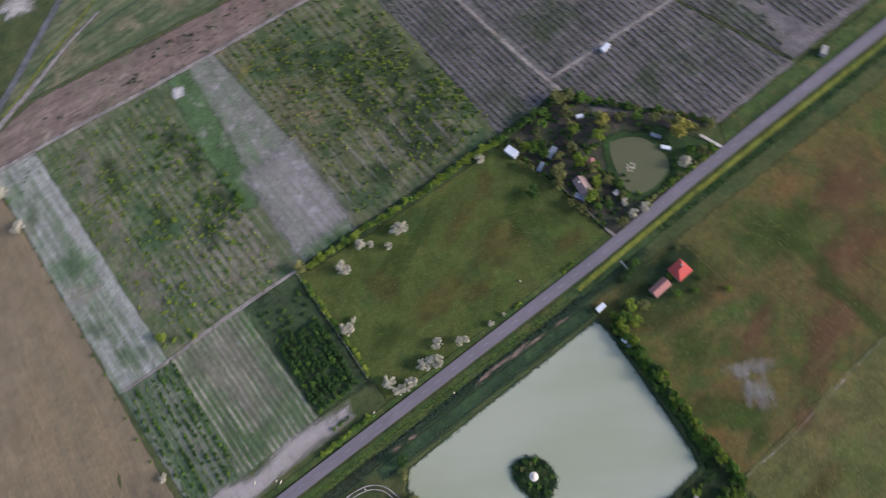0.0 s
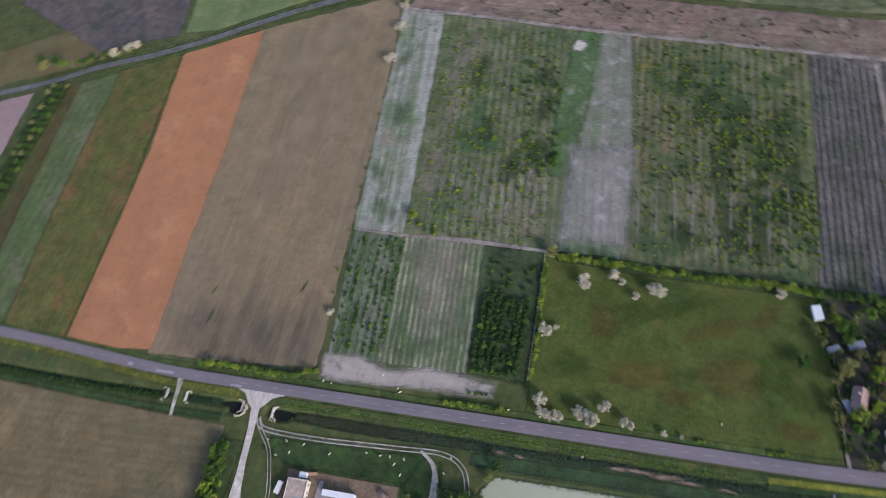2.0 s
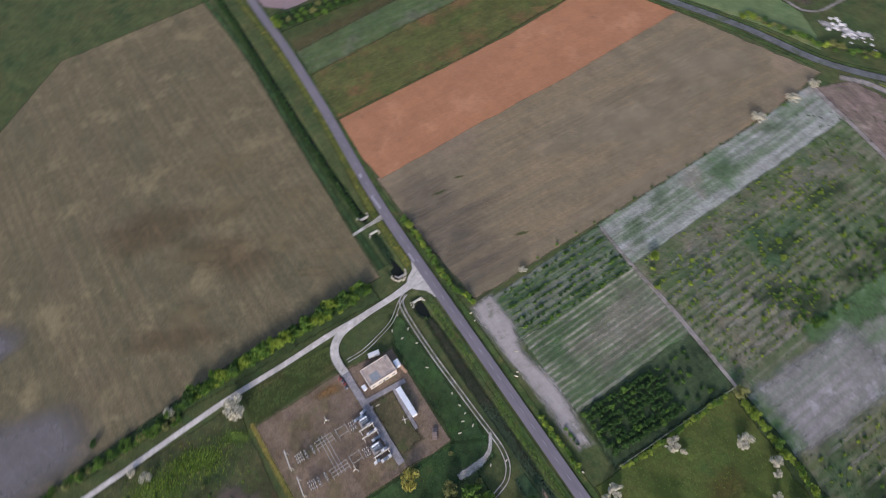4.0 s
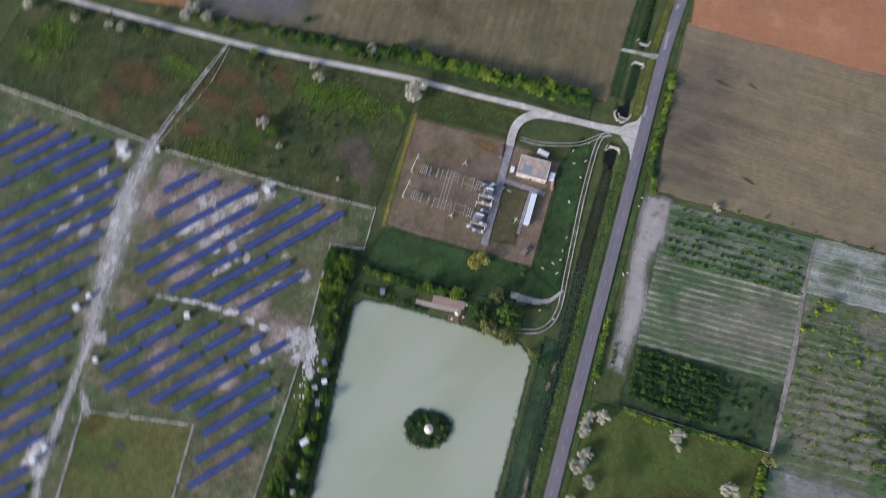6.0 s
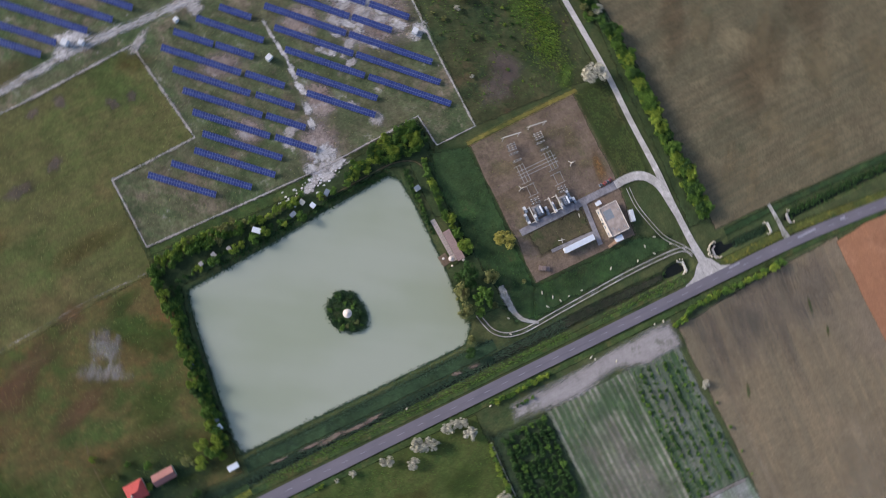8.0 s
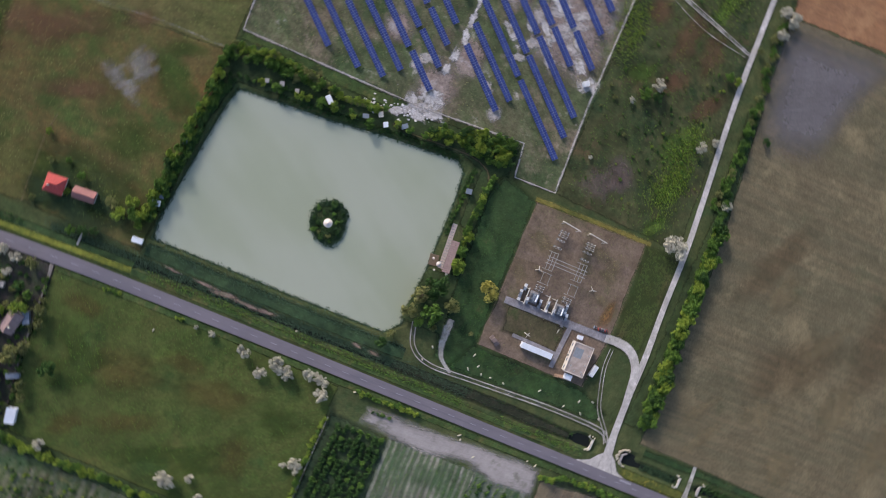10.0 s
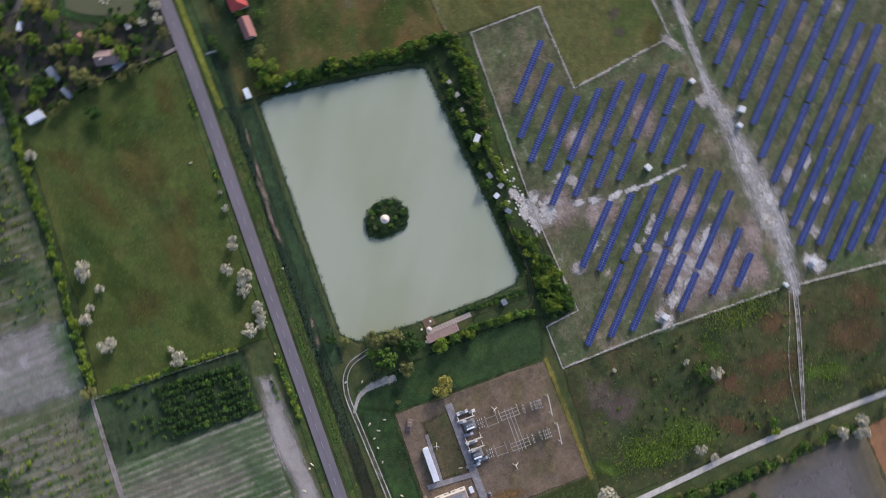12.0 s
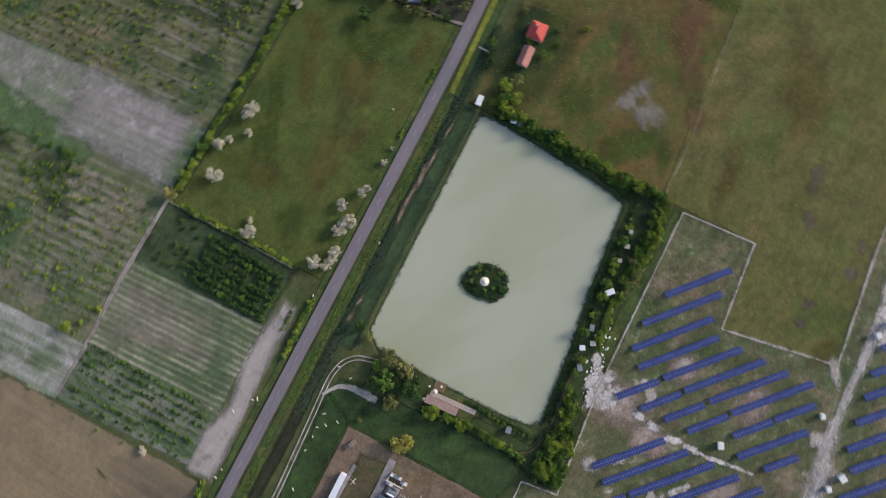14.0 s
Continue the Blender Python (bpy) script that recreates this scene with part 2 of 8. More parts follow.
M["vine_bleached"] = earth("bleached_soil", lin(154, 146, 147), lin(140, 134, 132), lin(166, 160, 162), big=0.04, streak=(93.5, lin(120, 124, 112), 0.5), rows=((93.5, 4.4, lin(116, 122, 106), 0.8),), soft=0.5, edge=1.6, veil=0.85, grain=0.12, mottle=0.12, more=((lin(104, 116, 96), 0.05, 0.6, 0.74),), flow=93)
M["vine_dark"] = earth("dark_vineyard_soil", lin(104, 97, 98), lin(88, 88, 82), lin(118, 109, 110), big=0.025, streak=(92.6, lin(122, 112, 115), 0.45), more=((lin(78, 86, 66), 0.03, 0.54, 0.7), (lin(74, 74, 72), 0.02, 0.56, 0.72)))
M["vine_striped"] = earth("striped_plot_soil", lin(76, 96, 62), lin(88, 102, 72), lin(108, 110, 92), big=0.03, rows=((93.2, 2.9, lin(172, 160, 150), 0.9),), streak=(93.2, lin(122, 120, 106), 0.3), more=((lin(66, 92, 54), 0.022, 0.54, 0.7), (lin(132, 122, 112), 0.02, 0.62, 0.78)))
M["vine_lush"] = earth("lush_plot_soil", lin(62, 88, 54), lin(76, 94, 66), lin(112, 114, 98), big=0.05, rows=((93.2, 4.1, lin(134, 130, 118), 0.75),), streak=(93.2, lin(140, 136, 128), 0.4), more=((lin(58, 84, 48), 0.04, 0.54, 0.68), (lin(138, 130, 124), 0.03, 0.62, 0.76)))
M["shrub_plot"] = earth("shrub_plot_soil", lin(54, 70, 44), lin(64, 78, 52), lin(46, 60, 40), big=0.04, streak=(93, lin(76, 88, 62), 0.4), soft=0.5, edge=1.8)
M["dust"] = earth("pale_dust", lin(170, 159, 156), lin(156, 147, 143), lin(136, 131, 122), big=0.05, grain=0.07, mottle=0.06, edge=1.8, soft=0.5, veil=0.85, streak=(3, lin(184, 174, 172), 0.45), flow=3)
M["solar_ground"] = earth("solar_park_grass", lin(86, 92, 63), lin(100, 96, 72), lin(118, 106, 88), big=0.03, spots=(0.51, 0.66), mottle=0.26, streak=(139.6, lin(72, 88, 54), 0.4), more=((lin(66, 86, 50), 0.035, 0.53, 0.68), (lin(130, 113, 96), 0.05, 0.57, 0.72), (lin(170, 162, 156), 0.09, 0.63, 0.76), (lin(134, 118, 102), 0.14, 0.6, 0.72), (lin(186, 180, 178), 0.2, 0.68, 0.76)))
M["solar_bare"] = earth("bare_park_soil", lin(150, 130, 122), lin(158, 141, 133), lin(192, 182, 180), big=0.05, spots=(0.52, 0.66), edge=1.8, soft=0.5, veil=0.88)
M["chalk"] = earth("white_chalk_soil", lin(206, 200, 200), lin(176, 168, 164), lin(136, 128, 112), big=0.09, mid=0.35, spots=(0.5, 0.66), edge=3.0, soft=0.35, veil=0.95, grain=0.25)
M["thin_chalk"] = earth("thin_chalk_dust", lin(196, 188, 186), lin(170, 160, 154), None, mid=0.4, edge=3.0, soft=0.4, veil=0.72, grain=0.25)
M["lane_chalk"] = earth("thin_pale_lane_dust", lin(160, 150, 144), lin(146, 138, 130), None, mid=0.3, edge=1.6, soft=0.5, veil=0.42, grain=0.2, flow=93)
M["pink_dust"] = earth("thin_pinkish_dust", lin(166, 148, 142), lin(152, 138, 130), None, mid=0.3, edge=2.6, soft=0.5, veil=0.2, grain=0.2, flow=93)
M["track_chalk"] = earth("rutted_white_chalk", lin(206, 200, 200), lin(182, 175, 172), lin(146, 136, 124), big=0.09, mid=0.35, spots=(0.54, 0.68), edge=3.4, soft=0.5, veil=0.68, grain=0.2, flow=8)
M["rust_soil"] = earth("rust_red_soil", lin(116, 84, 62), lin(106, 82, 58), None, edge=1.6, soft=0.5, veil=0.55, mottle=0.2)
M["brown_soil"] = earth("brown_bare_soil", lin(112, 90, 66), lin(104, 86, 62), None, edge=1.6, soft=0.5, veil=0.35)
M["lime_weeds"] = earth("lime_green_weeds", lin(98, 120, 44), lin(78, 102, 38), lin(62, 84, 36), edge=2.4, soft=0.5, veil=0.72, mottle=0.25)
M["dark_damp"] = earth("damp_dark_soil", lin(84, 83, 88), lin(92, 88, 88), None, edge=2.2, soft=0.5, veil=0.15, flow=86)
M["dark_weeds"] = earth("dark_weed_growth", lin(52, 70, 46), lin(62, 80, 50), None, edge=2.2, soft=0.5, veil=0.62)
M["straw"] = earth("strewn_straw", lin(140, 124, 92), lin(130, 114, 84), None, edge=2.4, soft=0.5, veil=0.5)
M["ochre_grass"] = earth("ochre_yellow_grass", lin(134, 120, 58), lin(116, 110, 52), lin(98, 100, 48), mid=0.3, edge=1.8, soft=0.45, veil=0.85)
M["brown_tint"] = earth("dry_brown_grass", lin(108, 88, 48), lin(98, 87, 46), None, edge=2.0, soft=0.5, veil=0.42)
M["green_tint"] = earth("fresh_green_grass", lin(66, 86, 34), lin(74, 90, 40), None, edge=1.8, soft=0.5, veil=0.6)
M["green_tint_pale"] = earth("thin_green_weeds", lin(88, 112, 76), lin(98, 116, 86), None, edge=2.6, soft=0.5, veil=0.5, flow=93)
M["ash_tint"] = earth("ashen_thin_soil", lin(176, 168, 172), lin(154, 146, 146), None, edge=3.4, soft=0.5, veil=0.36, flow=60)
M["verge"] = earth("verge_grass", lin(60, 80, 40), lin(72, 86, 44), lin(92, 90, 50), big=0.06, mottle=0.25, soft=0.4, edge=1.8, more=((lin(46, 66, 38), 0.1, 0.54, 0.68), (lin(100, 88, 58), 0.14, 0.62, 0.74)))
M["yellow_verge"] = earth("yellow_flower_verge", lin(96, 96, 40), lin(76, 86, 38), lin(60, 74, 36), big=0.06, mid=0.4, edge=1.8, soft=0.45, more=((lin(136, 124, 44), 0.25, 0.58, 0.7), (lin(106, 92, 54), 0.12, 0.6, 0.72)))
M["flower_band"] = earth("yellow_flower_band", lin(120, 120, 42), lin(98, 106, 40), lin(80, 92, 40), big=0.06, mid=0.4, edge=1.8, soft=0.45)
M["reed_bed"] = earth("reed_bed_soil", lin(48, 68, 44), lin(58, 78, 50), lin(40, 56, 40), big=0.06, edge=1.8, soft=0.45, mottle=0.25)
M["pink_reed"] = earth("dry_reed_soil", lin(132, 112, 102), lin(112, 102, 86), lin(82, 92, 70), big=0.08, edge=2.0, soft=0.5)
M["ditch_bed"] = earth("damp_ditch_soil", lin(40, 46, 34), lin(52, 54, 40), lin(60, 56, 44), big=0.08, mid=0.3, grain=0.35, edge=1.8, soft=0.5)
M["gravel"] = earth("pale_gravel", lin(196, 187, 182), lin(178, 170, 164), lin(206, 198, 194), big=0.1, grain=0.2, mottle=0.12, edge=1.5, soft=0.35)
M["track"] = earth("wheel_track_soil", lin(176, 170, 164), lin(150, 144, 134), lin(118, 116, 98), big=0.12, grain=0.2, spots=(0.54, 0.7), edge=2.2, soft=0.45)
M["far_path"] = earth("pale_path_soil", lin(154, 144, 140), lin(140, 131, 126), lin(122, 115, 102), big=0.08, grain=0.2, edge=2.2, soft=0.5, veil=0.85)
M["far_lane"] = earth("grey_lane_soil", lin(102, 102, 106), lin(92, 94, 96), lin(84, 90, 74), big=0.06, edge=1.2, soft=0.4)
M["concrete_drive"] = earth("worn_concrete_drive", lin(140, 134, 138), lin(128, 123, 127), lin(152, 146, 147), big=0.15, grain=0.15, edge=0.8, soft=0.35)
M["green_tongue"] = earth("bright_green_weeds", lin(84, 108, 68), lin(94, 114, 78), lin(132, 134, 120), big=0.05, spots=(0.52, 0.68), streak=(93.5, lin(72, 98, 60), 0.5), edge=2.2, soft=0.5, veil=0.9)
M["pale_lane"] = earth("pale_mauve_lane_soil", lin(130, 126, 120), lin(116, 118, 108), lin(144, 138, 136), big=0.05, streak=(93.5, lin(104, 112, 92), 0.5), rows=((93.5, 8.6, lin(84, 104, 72), 0.9),), edge=1.4, soft=0.4)
M["mud"] = earth("pale_yellow_mud", lin(152, 144, 104), lin(136, 130, 92), None, edge=1.6, soft=0.45, veil=0.8)


def simple(name, colour, rough=0.8, metal=0.0, vary=0.12, scale=1.5, spec=0.4, bump=0.0):
    n = Nodes(name)
    f = n.step(n.noise(scale, 5, 0.65), 0.25, 0.75, 1 - vary, 1 + vary)
    c = n.node("ShaderNodeCombineColor")
    for s in c.inputs:
        n.put(f, s)
    n.bsdf.inputs["Metallic"].default_value = metal
    return n.done(n.mix(1.0, colour, c.outputs[0], "MULTIPLY"), rough, bump, scale * 3, spec=spec)


def asphalt():
    n = Nodes("worn_asphalt")
    col = n.mix(n.step(n.noise(0.05, 4), 0.35, 0.65), lin(114, 108, 116), lin(123, 115, 123))
    wear = n.noise(1.0, 3, 0.6, stretch=(0, 0.03, 0.9))
    col = n.mix(n.math("MULTIPLY", n.step(wear, 0.45, 0.75), 0.5), col, lin(98, 93, 103))
    col = n.mix(n.math("MULTIPLY", n.step(n.noise(3.0, 5, 0.7), 0.45, 0.7), 0.25), col, lin(136, 128, 138))
    return n.done(col, 0.85, 0.1, 6.0)


def leaves(name, a, b, shift=0.5):
    """Leaf clumps: the shade varies from plant to plant and from clump to clump."""
    n = Nodes(name)
    info = n.node("ShaderNodeObjectInfo").outputs["Random"]
    geo = n.node("ShaderNodeNewGeometry").outputs["Random Per Island"]
    clump = n.step(n.noise(0.75, 3, 0.6), 0.36, 0.62)
    f = n.math("ADD", n.math("MULTIPLY", info, 0.6 * shift), n.math("MULTIPLY", geo, 0.6 * (1 - shift)))
    col = n.mix(n.math("ADD", f, n.math("MULTIPLY", clump, 0.4)), a, b)
    n.bsdf.inputs["Subsurface Weight"].default_value = 0.0
    n.done(col, 0.75, spec=0.2)
    tr = n.node("ShaderNodeBsdfTranslucent")
    n.put(col, tr.inputs[0])
    ms = n.node("ShaderNodeMixShader")
    ms.inputs[0].default_value = 0.25
    n.put(n.bsdf.outputs[0], ms.inputs[1])
    n.put(tr.outputs[0], ms.inputs[2])
    n.put(ms.outputs[0], n.out.inputs[0])
    return n.mat


M["asphalt"] = asphalt()
M["paint"] = simple("road_paint", lin(158, 153, 162), 0.7, vary=0.35)
M["leaf_dark"] = leaves("dark_leaves", lin(40, 68, 36), lin(78, 110, 52))
M["leaf_green"] = leaves("green_leaves", lin(54, 88, 38), lin(116, 148, 58))
M["leaf_lime"] = leaves("lime_leaves", lin(86, 118, 40), lin(158, 172, 62))
M["leaf_silver"] = leaves("silvery_blossom", lin(142, 140, 118), lin(228, 220, 202), 0.2)
M["leaf_khaki"] = leaves("khaki_leaves", lin(92, 102, 58), lin(152, 150, 92))
M["leaf_yellow"] = leaves("yellow_leaves", lin(142, 138, 62), lin(182, 172, 88))
M["leaf_vine"] = leaves("vine_leaves", lin(64, 72, 56), lin(90, 98, 72))
# leaf litter, its colour darkened to stand in for shade under trees
M["shade_litter"] = earth("leaf_litter_painted_shade", lin(54, 69, 40), lin(66, 79, 46), lin(45, 59, 38), big=0.06, edge=1.5)
M["garden_soil"] = earth("dark_garden_soil", lin(74, 66, 64), lin(62, 70, 50), lin(88, 78, 74), big=0.07, mid=0.3)
M["ochre_spot"] = earth("ochre_dirt", lin(160, 114, 66), lin(132, 102, 66), None, big=0.1, edge=2.2, soft=0.5, veil=0.75)
M["reed"] = leaves("reeds", lin(64, 88, 66), lin(92, 114, 90), 0.2)
M["reed_dark"] = leaves("dark_reeds", lin(46, 70, 48), lin(76, 100, 70), 0.2)
M["bark"] = simple("bark", lin(84, 72, 60), 0.95, vary=0.3, scale=6)


def water(name, a, b, rough=0.22, spec=0.5):
    n = Nodes(name)
    f = n.math("ADD", n.math("MULTIPLY", n.noise(1.0, 2, 0.5, stretch=(-32, 0.012, 0.05)), 0.6), n.math("MULTIPLY", n.noise(0.02, 3), 0.4))
    col = n.mix(n.step(f, 0.38, 0.62), a, b)
    return n.done(col, rough, 0.03, 1.2, spec=spec)


M["pond"] = water("milky_green_water", lin(157, 162, 138), lin(167, 170, 151))
M["brown_pond"] = water("murky_water", lin(104, 102, 76), lin(94, 96, 70), 0.5, 0.2)
M["ditch_water"] = water("dark_ditch_water", lin(26, 30, 30), lin(34, 38, 36), 0.6, 0.08)


# ---------------------------------------------------------------- mesh helpers
def mesh_object(name, verts, faces, material, parent=None, cover=None, label=""):
    me = bpy.data.meshes.new(name)
    me.from_pydata([tuple(v) for v in verts], [], [tuple(f) for f in faces])
    if cover is not None:
        me.attributes.new("cover", "FLOAT", "POINT").data.foreach_set("value", [float(c) for c in cover])
    me.materials.append(material)
    me.update()
    ob = new(name, me)
    if parent:
        ob.parent = parent
    return tagged(ob, label)


def part(name, bm, material, parent, label=""):
    me = bpy.data.meshes.new(name)
    bm.to_mesh(me)
    bm.free()
    me.materials.append(material)
    ob = new(name, me)
    ob.parent = parent
    return tagged(ob, label)


def thing(name, place, label, category, turn=0.0, group="", kind=""):
    ob = new(name)
    ob.matrix_basis = pose(*place, 0, 0, turn)
    return tagged(ob, label, category, group, kind)


def box(bm, x0, x1, y0, y1, z0, z1, bevel=0.0):
    made = bmesh.ops.create_cube(bm, size=1.0, matrix=Matrix.LocRotScale(((x0 + x1) / 2, (y0 + y1) / 2, (z0 + z1) / 2), None, (x1 - x0, y1 - y0, z1 - z0)))
    if bevel:
        edges = {e for v in made["verts"] for e in v.link_edges}
        bmesh.ops.bevel(bm, geom=list(edges), offset=bevel, segments=2, affect="EDGES")
    return bm


def boxes(*sizes, bevel=0.0):
    bm = bmesh.new()
    for s in sizes:
        box(bm, *s, bevel=bevel)
    return bm


def rod(bm, a, b, r, r2=None, sides=8):
    a, b = Vector(a), Vector(b)
    way = b - a
    m = Matrix.Translation((a + b) / 2) @ way.to_track_quat("Z", "Y").to_matrix().to_4x4()
    bmesh.ops.create_cone(bm, cap_ends=True, segments=sides, radius1=r, radius2=r if r2 is None else r2, depth=way.length, matrix=m)
    return bm


def rods(*list_of, sides=8):
    bm = bmesh.new()
    for a, b, r in list_of:
        rod(bm, a, b, r, sides=sides)
    return bm


def dense(points, every, closed=True):
    out = []
    n = len(points)
    for i in range(n if closed else n - 1):
        a, b = Vector(points[i]), Vector(points[(i + 1) % n])
        k = max(1, int((b - a).length / every))
        out += [a.lerp(b, j / k) for j in range(k)]
    if not closed:
        out.append(Vector(points[-1]))
    return out


def smooth(points, per=8):
    """A curve through the points (Catmull-Rom)."""
    p = [Vector(points[0])] + [Vector(q) for q in points] + [Vector(points[-1])]
    out = []
    for i in range(1, len(p) - 2):
        for j in range(per):
            t = j / per
            a, b, c, d = p[i - 1], p[i], p[i + 1], p[i + 2]
            out.append(0.5 * (2 * b + (c - a) * t + (2 * a - 5 * b + 4 * c - d) * t * t + (3 * b - a - 3 * c + d) * t ** 3))
    out.append(p[-2])
    return out


def signed_area(pts):
    return sum(a.x * b.y - b.x * a.y for a, b in zip(pts, pts[1:] + pts[:1])) / 2


LAYER = [0]


def own_level(z):
    """A height of its own for each sheet of ground, so that no two lie in one plane."""
    LAYER[0] += 1
    return z + 0.0037 * (LAYER[0] % 23)


def patch(name, points, material, z, fade=3.0, label="", category="field", rounded=False):
    """A piece of ground with a soft, ragged edge."""
    z = own_level(z)
    pts = [Vector((p[0], p[1])) for p in (smooth(list(points) + [points[0]], 6)[:-1] if rounded else points)]
    if signed_area(pts) < 0:
        pts.reverse()
    count = len(pts)
    side = []
    for i in range(count):
        way = (pts[(i + 1) % count] - pts[i]).normalized()
        side.append(Vector((-way.y, way.x)))
    # mitred corners, then each edge in short steps that waver a little
    corner = [(side[i - 1] + side[i]) / max(0.45, 1 + side[i - 1].dot(side[i])) for i in range(count)]
    inner, outer = [], []
    for i in range(count):
        a, b = pts[i], pts[(i + 1) % count]
        steps = 1 if rounded else max(1, int((b - a).length / 3.0))
        for j in range(steps):
            p, m = a.lerp(b, j / steps), corner[i].lerp(corner[(i + 1) % count], j / steps)
            shift = side[i] * 0.9 * noise.noise(Vector((p.x, p.y, z)) * 0.13) * min(1.0, j / 3, (steps - j) / 3)
            inner.append(p + m * fade * 0.5 + shift)
            outer.append(p - m * fade * 0.5 + shift)
    n = len(inner)
    verts = [(p.x, p.y, z) for p in outer] + [(p.x, p.y, z) for p in inner]
    faces = [(i, (i + 1) % n, n + (i + 1) % n, n + i) for i in range(n)] + [tuple(range(n, 2 * n))]
    ob = mesh_object(name, verts, faces, material, cover=[0.0] * n + [1.0] * n)
    return tagged(ob, label, category, kind="structure")


def blob(name, points, material, z, fade, label="", category="ground", rounded=True):
    """A patch that thins out from its middle to its ragged rim."""
    z = own_level(z)
    pts = [p.to_2d() for p in smooth([Vector((*p, 0)) for p in points] + [Vector((*points[0], 0))], 5)[:-1]]
    c = sum(pts, Vector((0, 0))) / len(pts)
    n = len(pts)
    verts = [(c.x, c.y, z)]
    for k in (0.4, 0.75, 1.15):
        verts += [(*(c + (p - c) * k), z) for p in pts]
    cover = [1.0] + [0.85] * n + [0.5] * n + [0.0] * n
    faces = [(0, 1 + i, 1 + (i + 1) % n) for i in range(n)]
    for r in (0, 1):
        faces += [(1 + r * n + i, 1 + (r + 1) * n + i, 1 + (r + 1) * n + (i + 1) % n, 1 + r * n + (i + 1) % n) for i in range(n)]
    return tagged(mesh_object(name, verts, faces, material, cover=cover), label, category, kind="structure")


def ribbon(name, points, width, material, z, label="", category="track", per=8, soft=0.35, lift=0.0, parent=None, peak=1.0):
    """A strip along a curve; its sides fade over a share of the width."""
    z = own_level(z)
    pts = smooth(points, per) if per else [Vector(p) for p in points]
    widths = width if isinstance(width, (list, tuple)) else [width] * len(points)
    verts, cover, faces = [], [], []
    n = len(pts)
    for i, p in enumerate(pts):
        way = (pts[min(i + 1, n - 1)] - pts[max(i - 1, 0)]).normalized()
        side = Vector((-way.y, way.x))
        u = i / (n - 1) * (len(widths) - 1)
        k = min(int(u), len(widths) - 2) if len(widths) > 1 else 0
        w = widths[k] + (widths[min(k + 1, len(widths) - 1)] - widths[k]) * (u - k)
        for s, c in ((-1, 0.0), (-(1 - soft), peak), (0, peak), (1 - soft, peak), (1, 0.0)):
            q = p.to_2d() + side.to_2d() * (w / 2 * s)
            verts.append((q.x, q.y, z + lift * (1 - s * s)))
            cover.append(c)
    for i in range(n - 1):
        for j in range(4):
            a = 5 * i + j
            faces.append((a, a + 1, a + 6, a + 5))
    ob = mesh_object(name, verts, faces, material, parent, cover)
    if parent:
        return ob
    return tagged(ob, label, category, kind="structure")


# ---------------------------------------------------------------- ground
POND = [(104.2, -101.0), (100.4, -97.0), (98.8, -84.0), (98.4, -68), (98.0, -52), (98.2, -38), (98.0, -28), (103.6, -21.6), (117, -21.2), (146, -20.6), (176, -20.6),
        (203.4, -20.2), (204.6, -28), (203.0, -45), (201.0, -66), (199.2, -82), (197.4, -89), (181, -91.0), (159, -93.4), (137, -97.0), (118, -99.2)]
DITCH = [(-300, -8), (-218, -8.5), (-153, -10.2), (-102, -11.0), (-62, -10.3), (-18, -10.4), (17, -11.0), (50, -11.2), (84, -10.2), (116, -9.6), (150, -9.2), (180, -9.4), (216, -8.8), (236, -9.2)]


def distance_to(points, xs, ys, closed):
    best = np.full(xs.shape, 1e9)
    pts = list(points) + ([points[0]] if closed else [])
    for (ax, ay), (bx, by) in zip(pts, pts[1:]):
        dx, dy = bx - ax, by - ay
        t = np.clip(((xs - ax) * dx + (ys - ay) * dy) / (dx * dx + dy * dy), 0, 1)
        best = np.minimum(best, np.hypot(xs - ax - t * dx, ys - ay - t * dy))
    return best


def inside(points, xs, ys):
    res = np.zeros(xs.shape, bool)
    for (ax, ay), (bx, by) in zip(points, list(points[1:]) + [points[0]]):
        cross = (ay > ys) != (by > ys)
        res ^= cross & (xs < (bx - ax) * (ys - ay) / (by - ay + 1e-12) + ax)
    return res


ISLAND = [(143.8, -64.0), (138.1, -61.0), (136.7, -54.6), (137.4, -48.7), (139.3, -45.8), (145.3, -46.9), (149.2, -50.0), (150.6, -56.4), (149.7, -61.0), (146.5, -62.4)]
SMALL_POND = [(260.9, 38), (267.4, 35), (272.6, 29.5), (273.8, 20), (271.5, 13.8), (262.7, 10.8), (254.6, 12.4), (252, 18.4), (255, 26.2), (257.5, 33)]


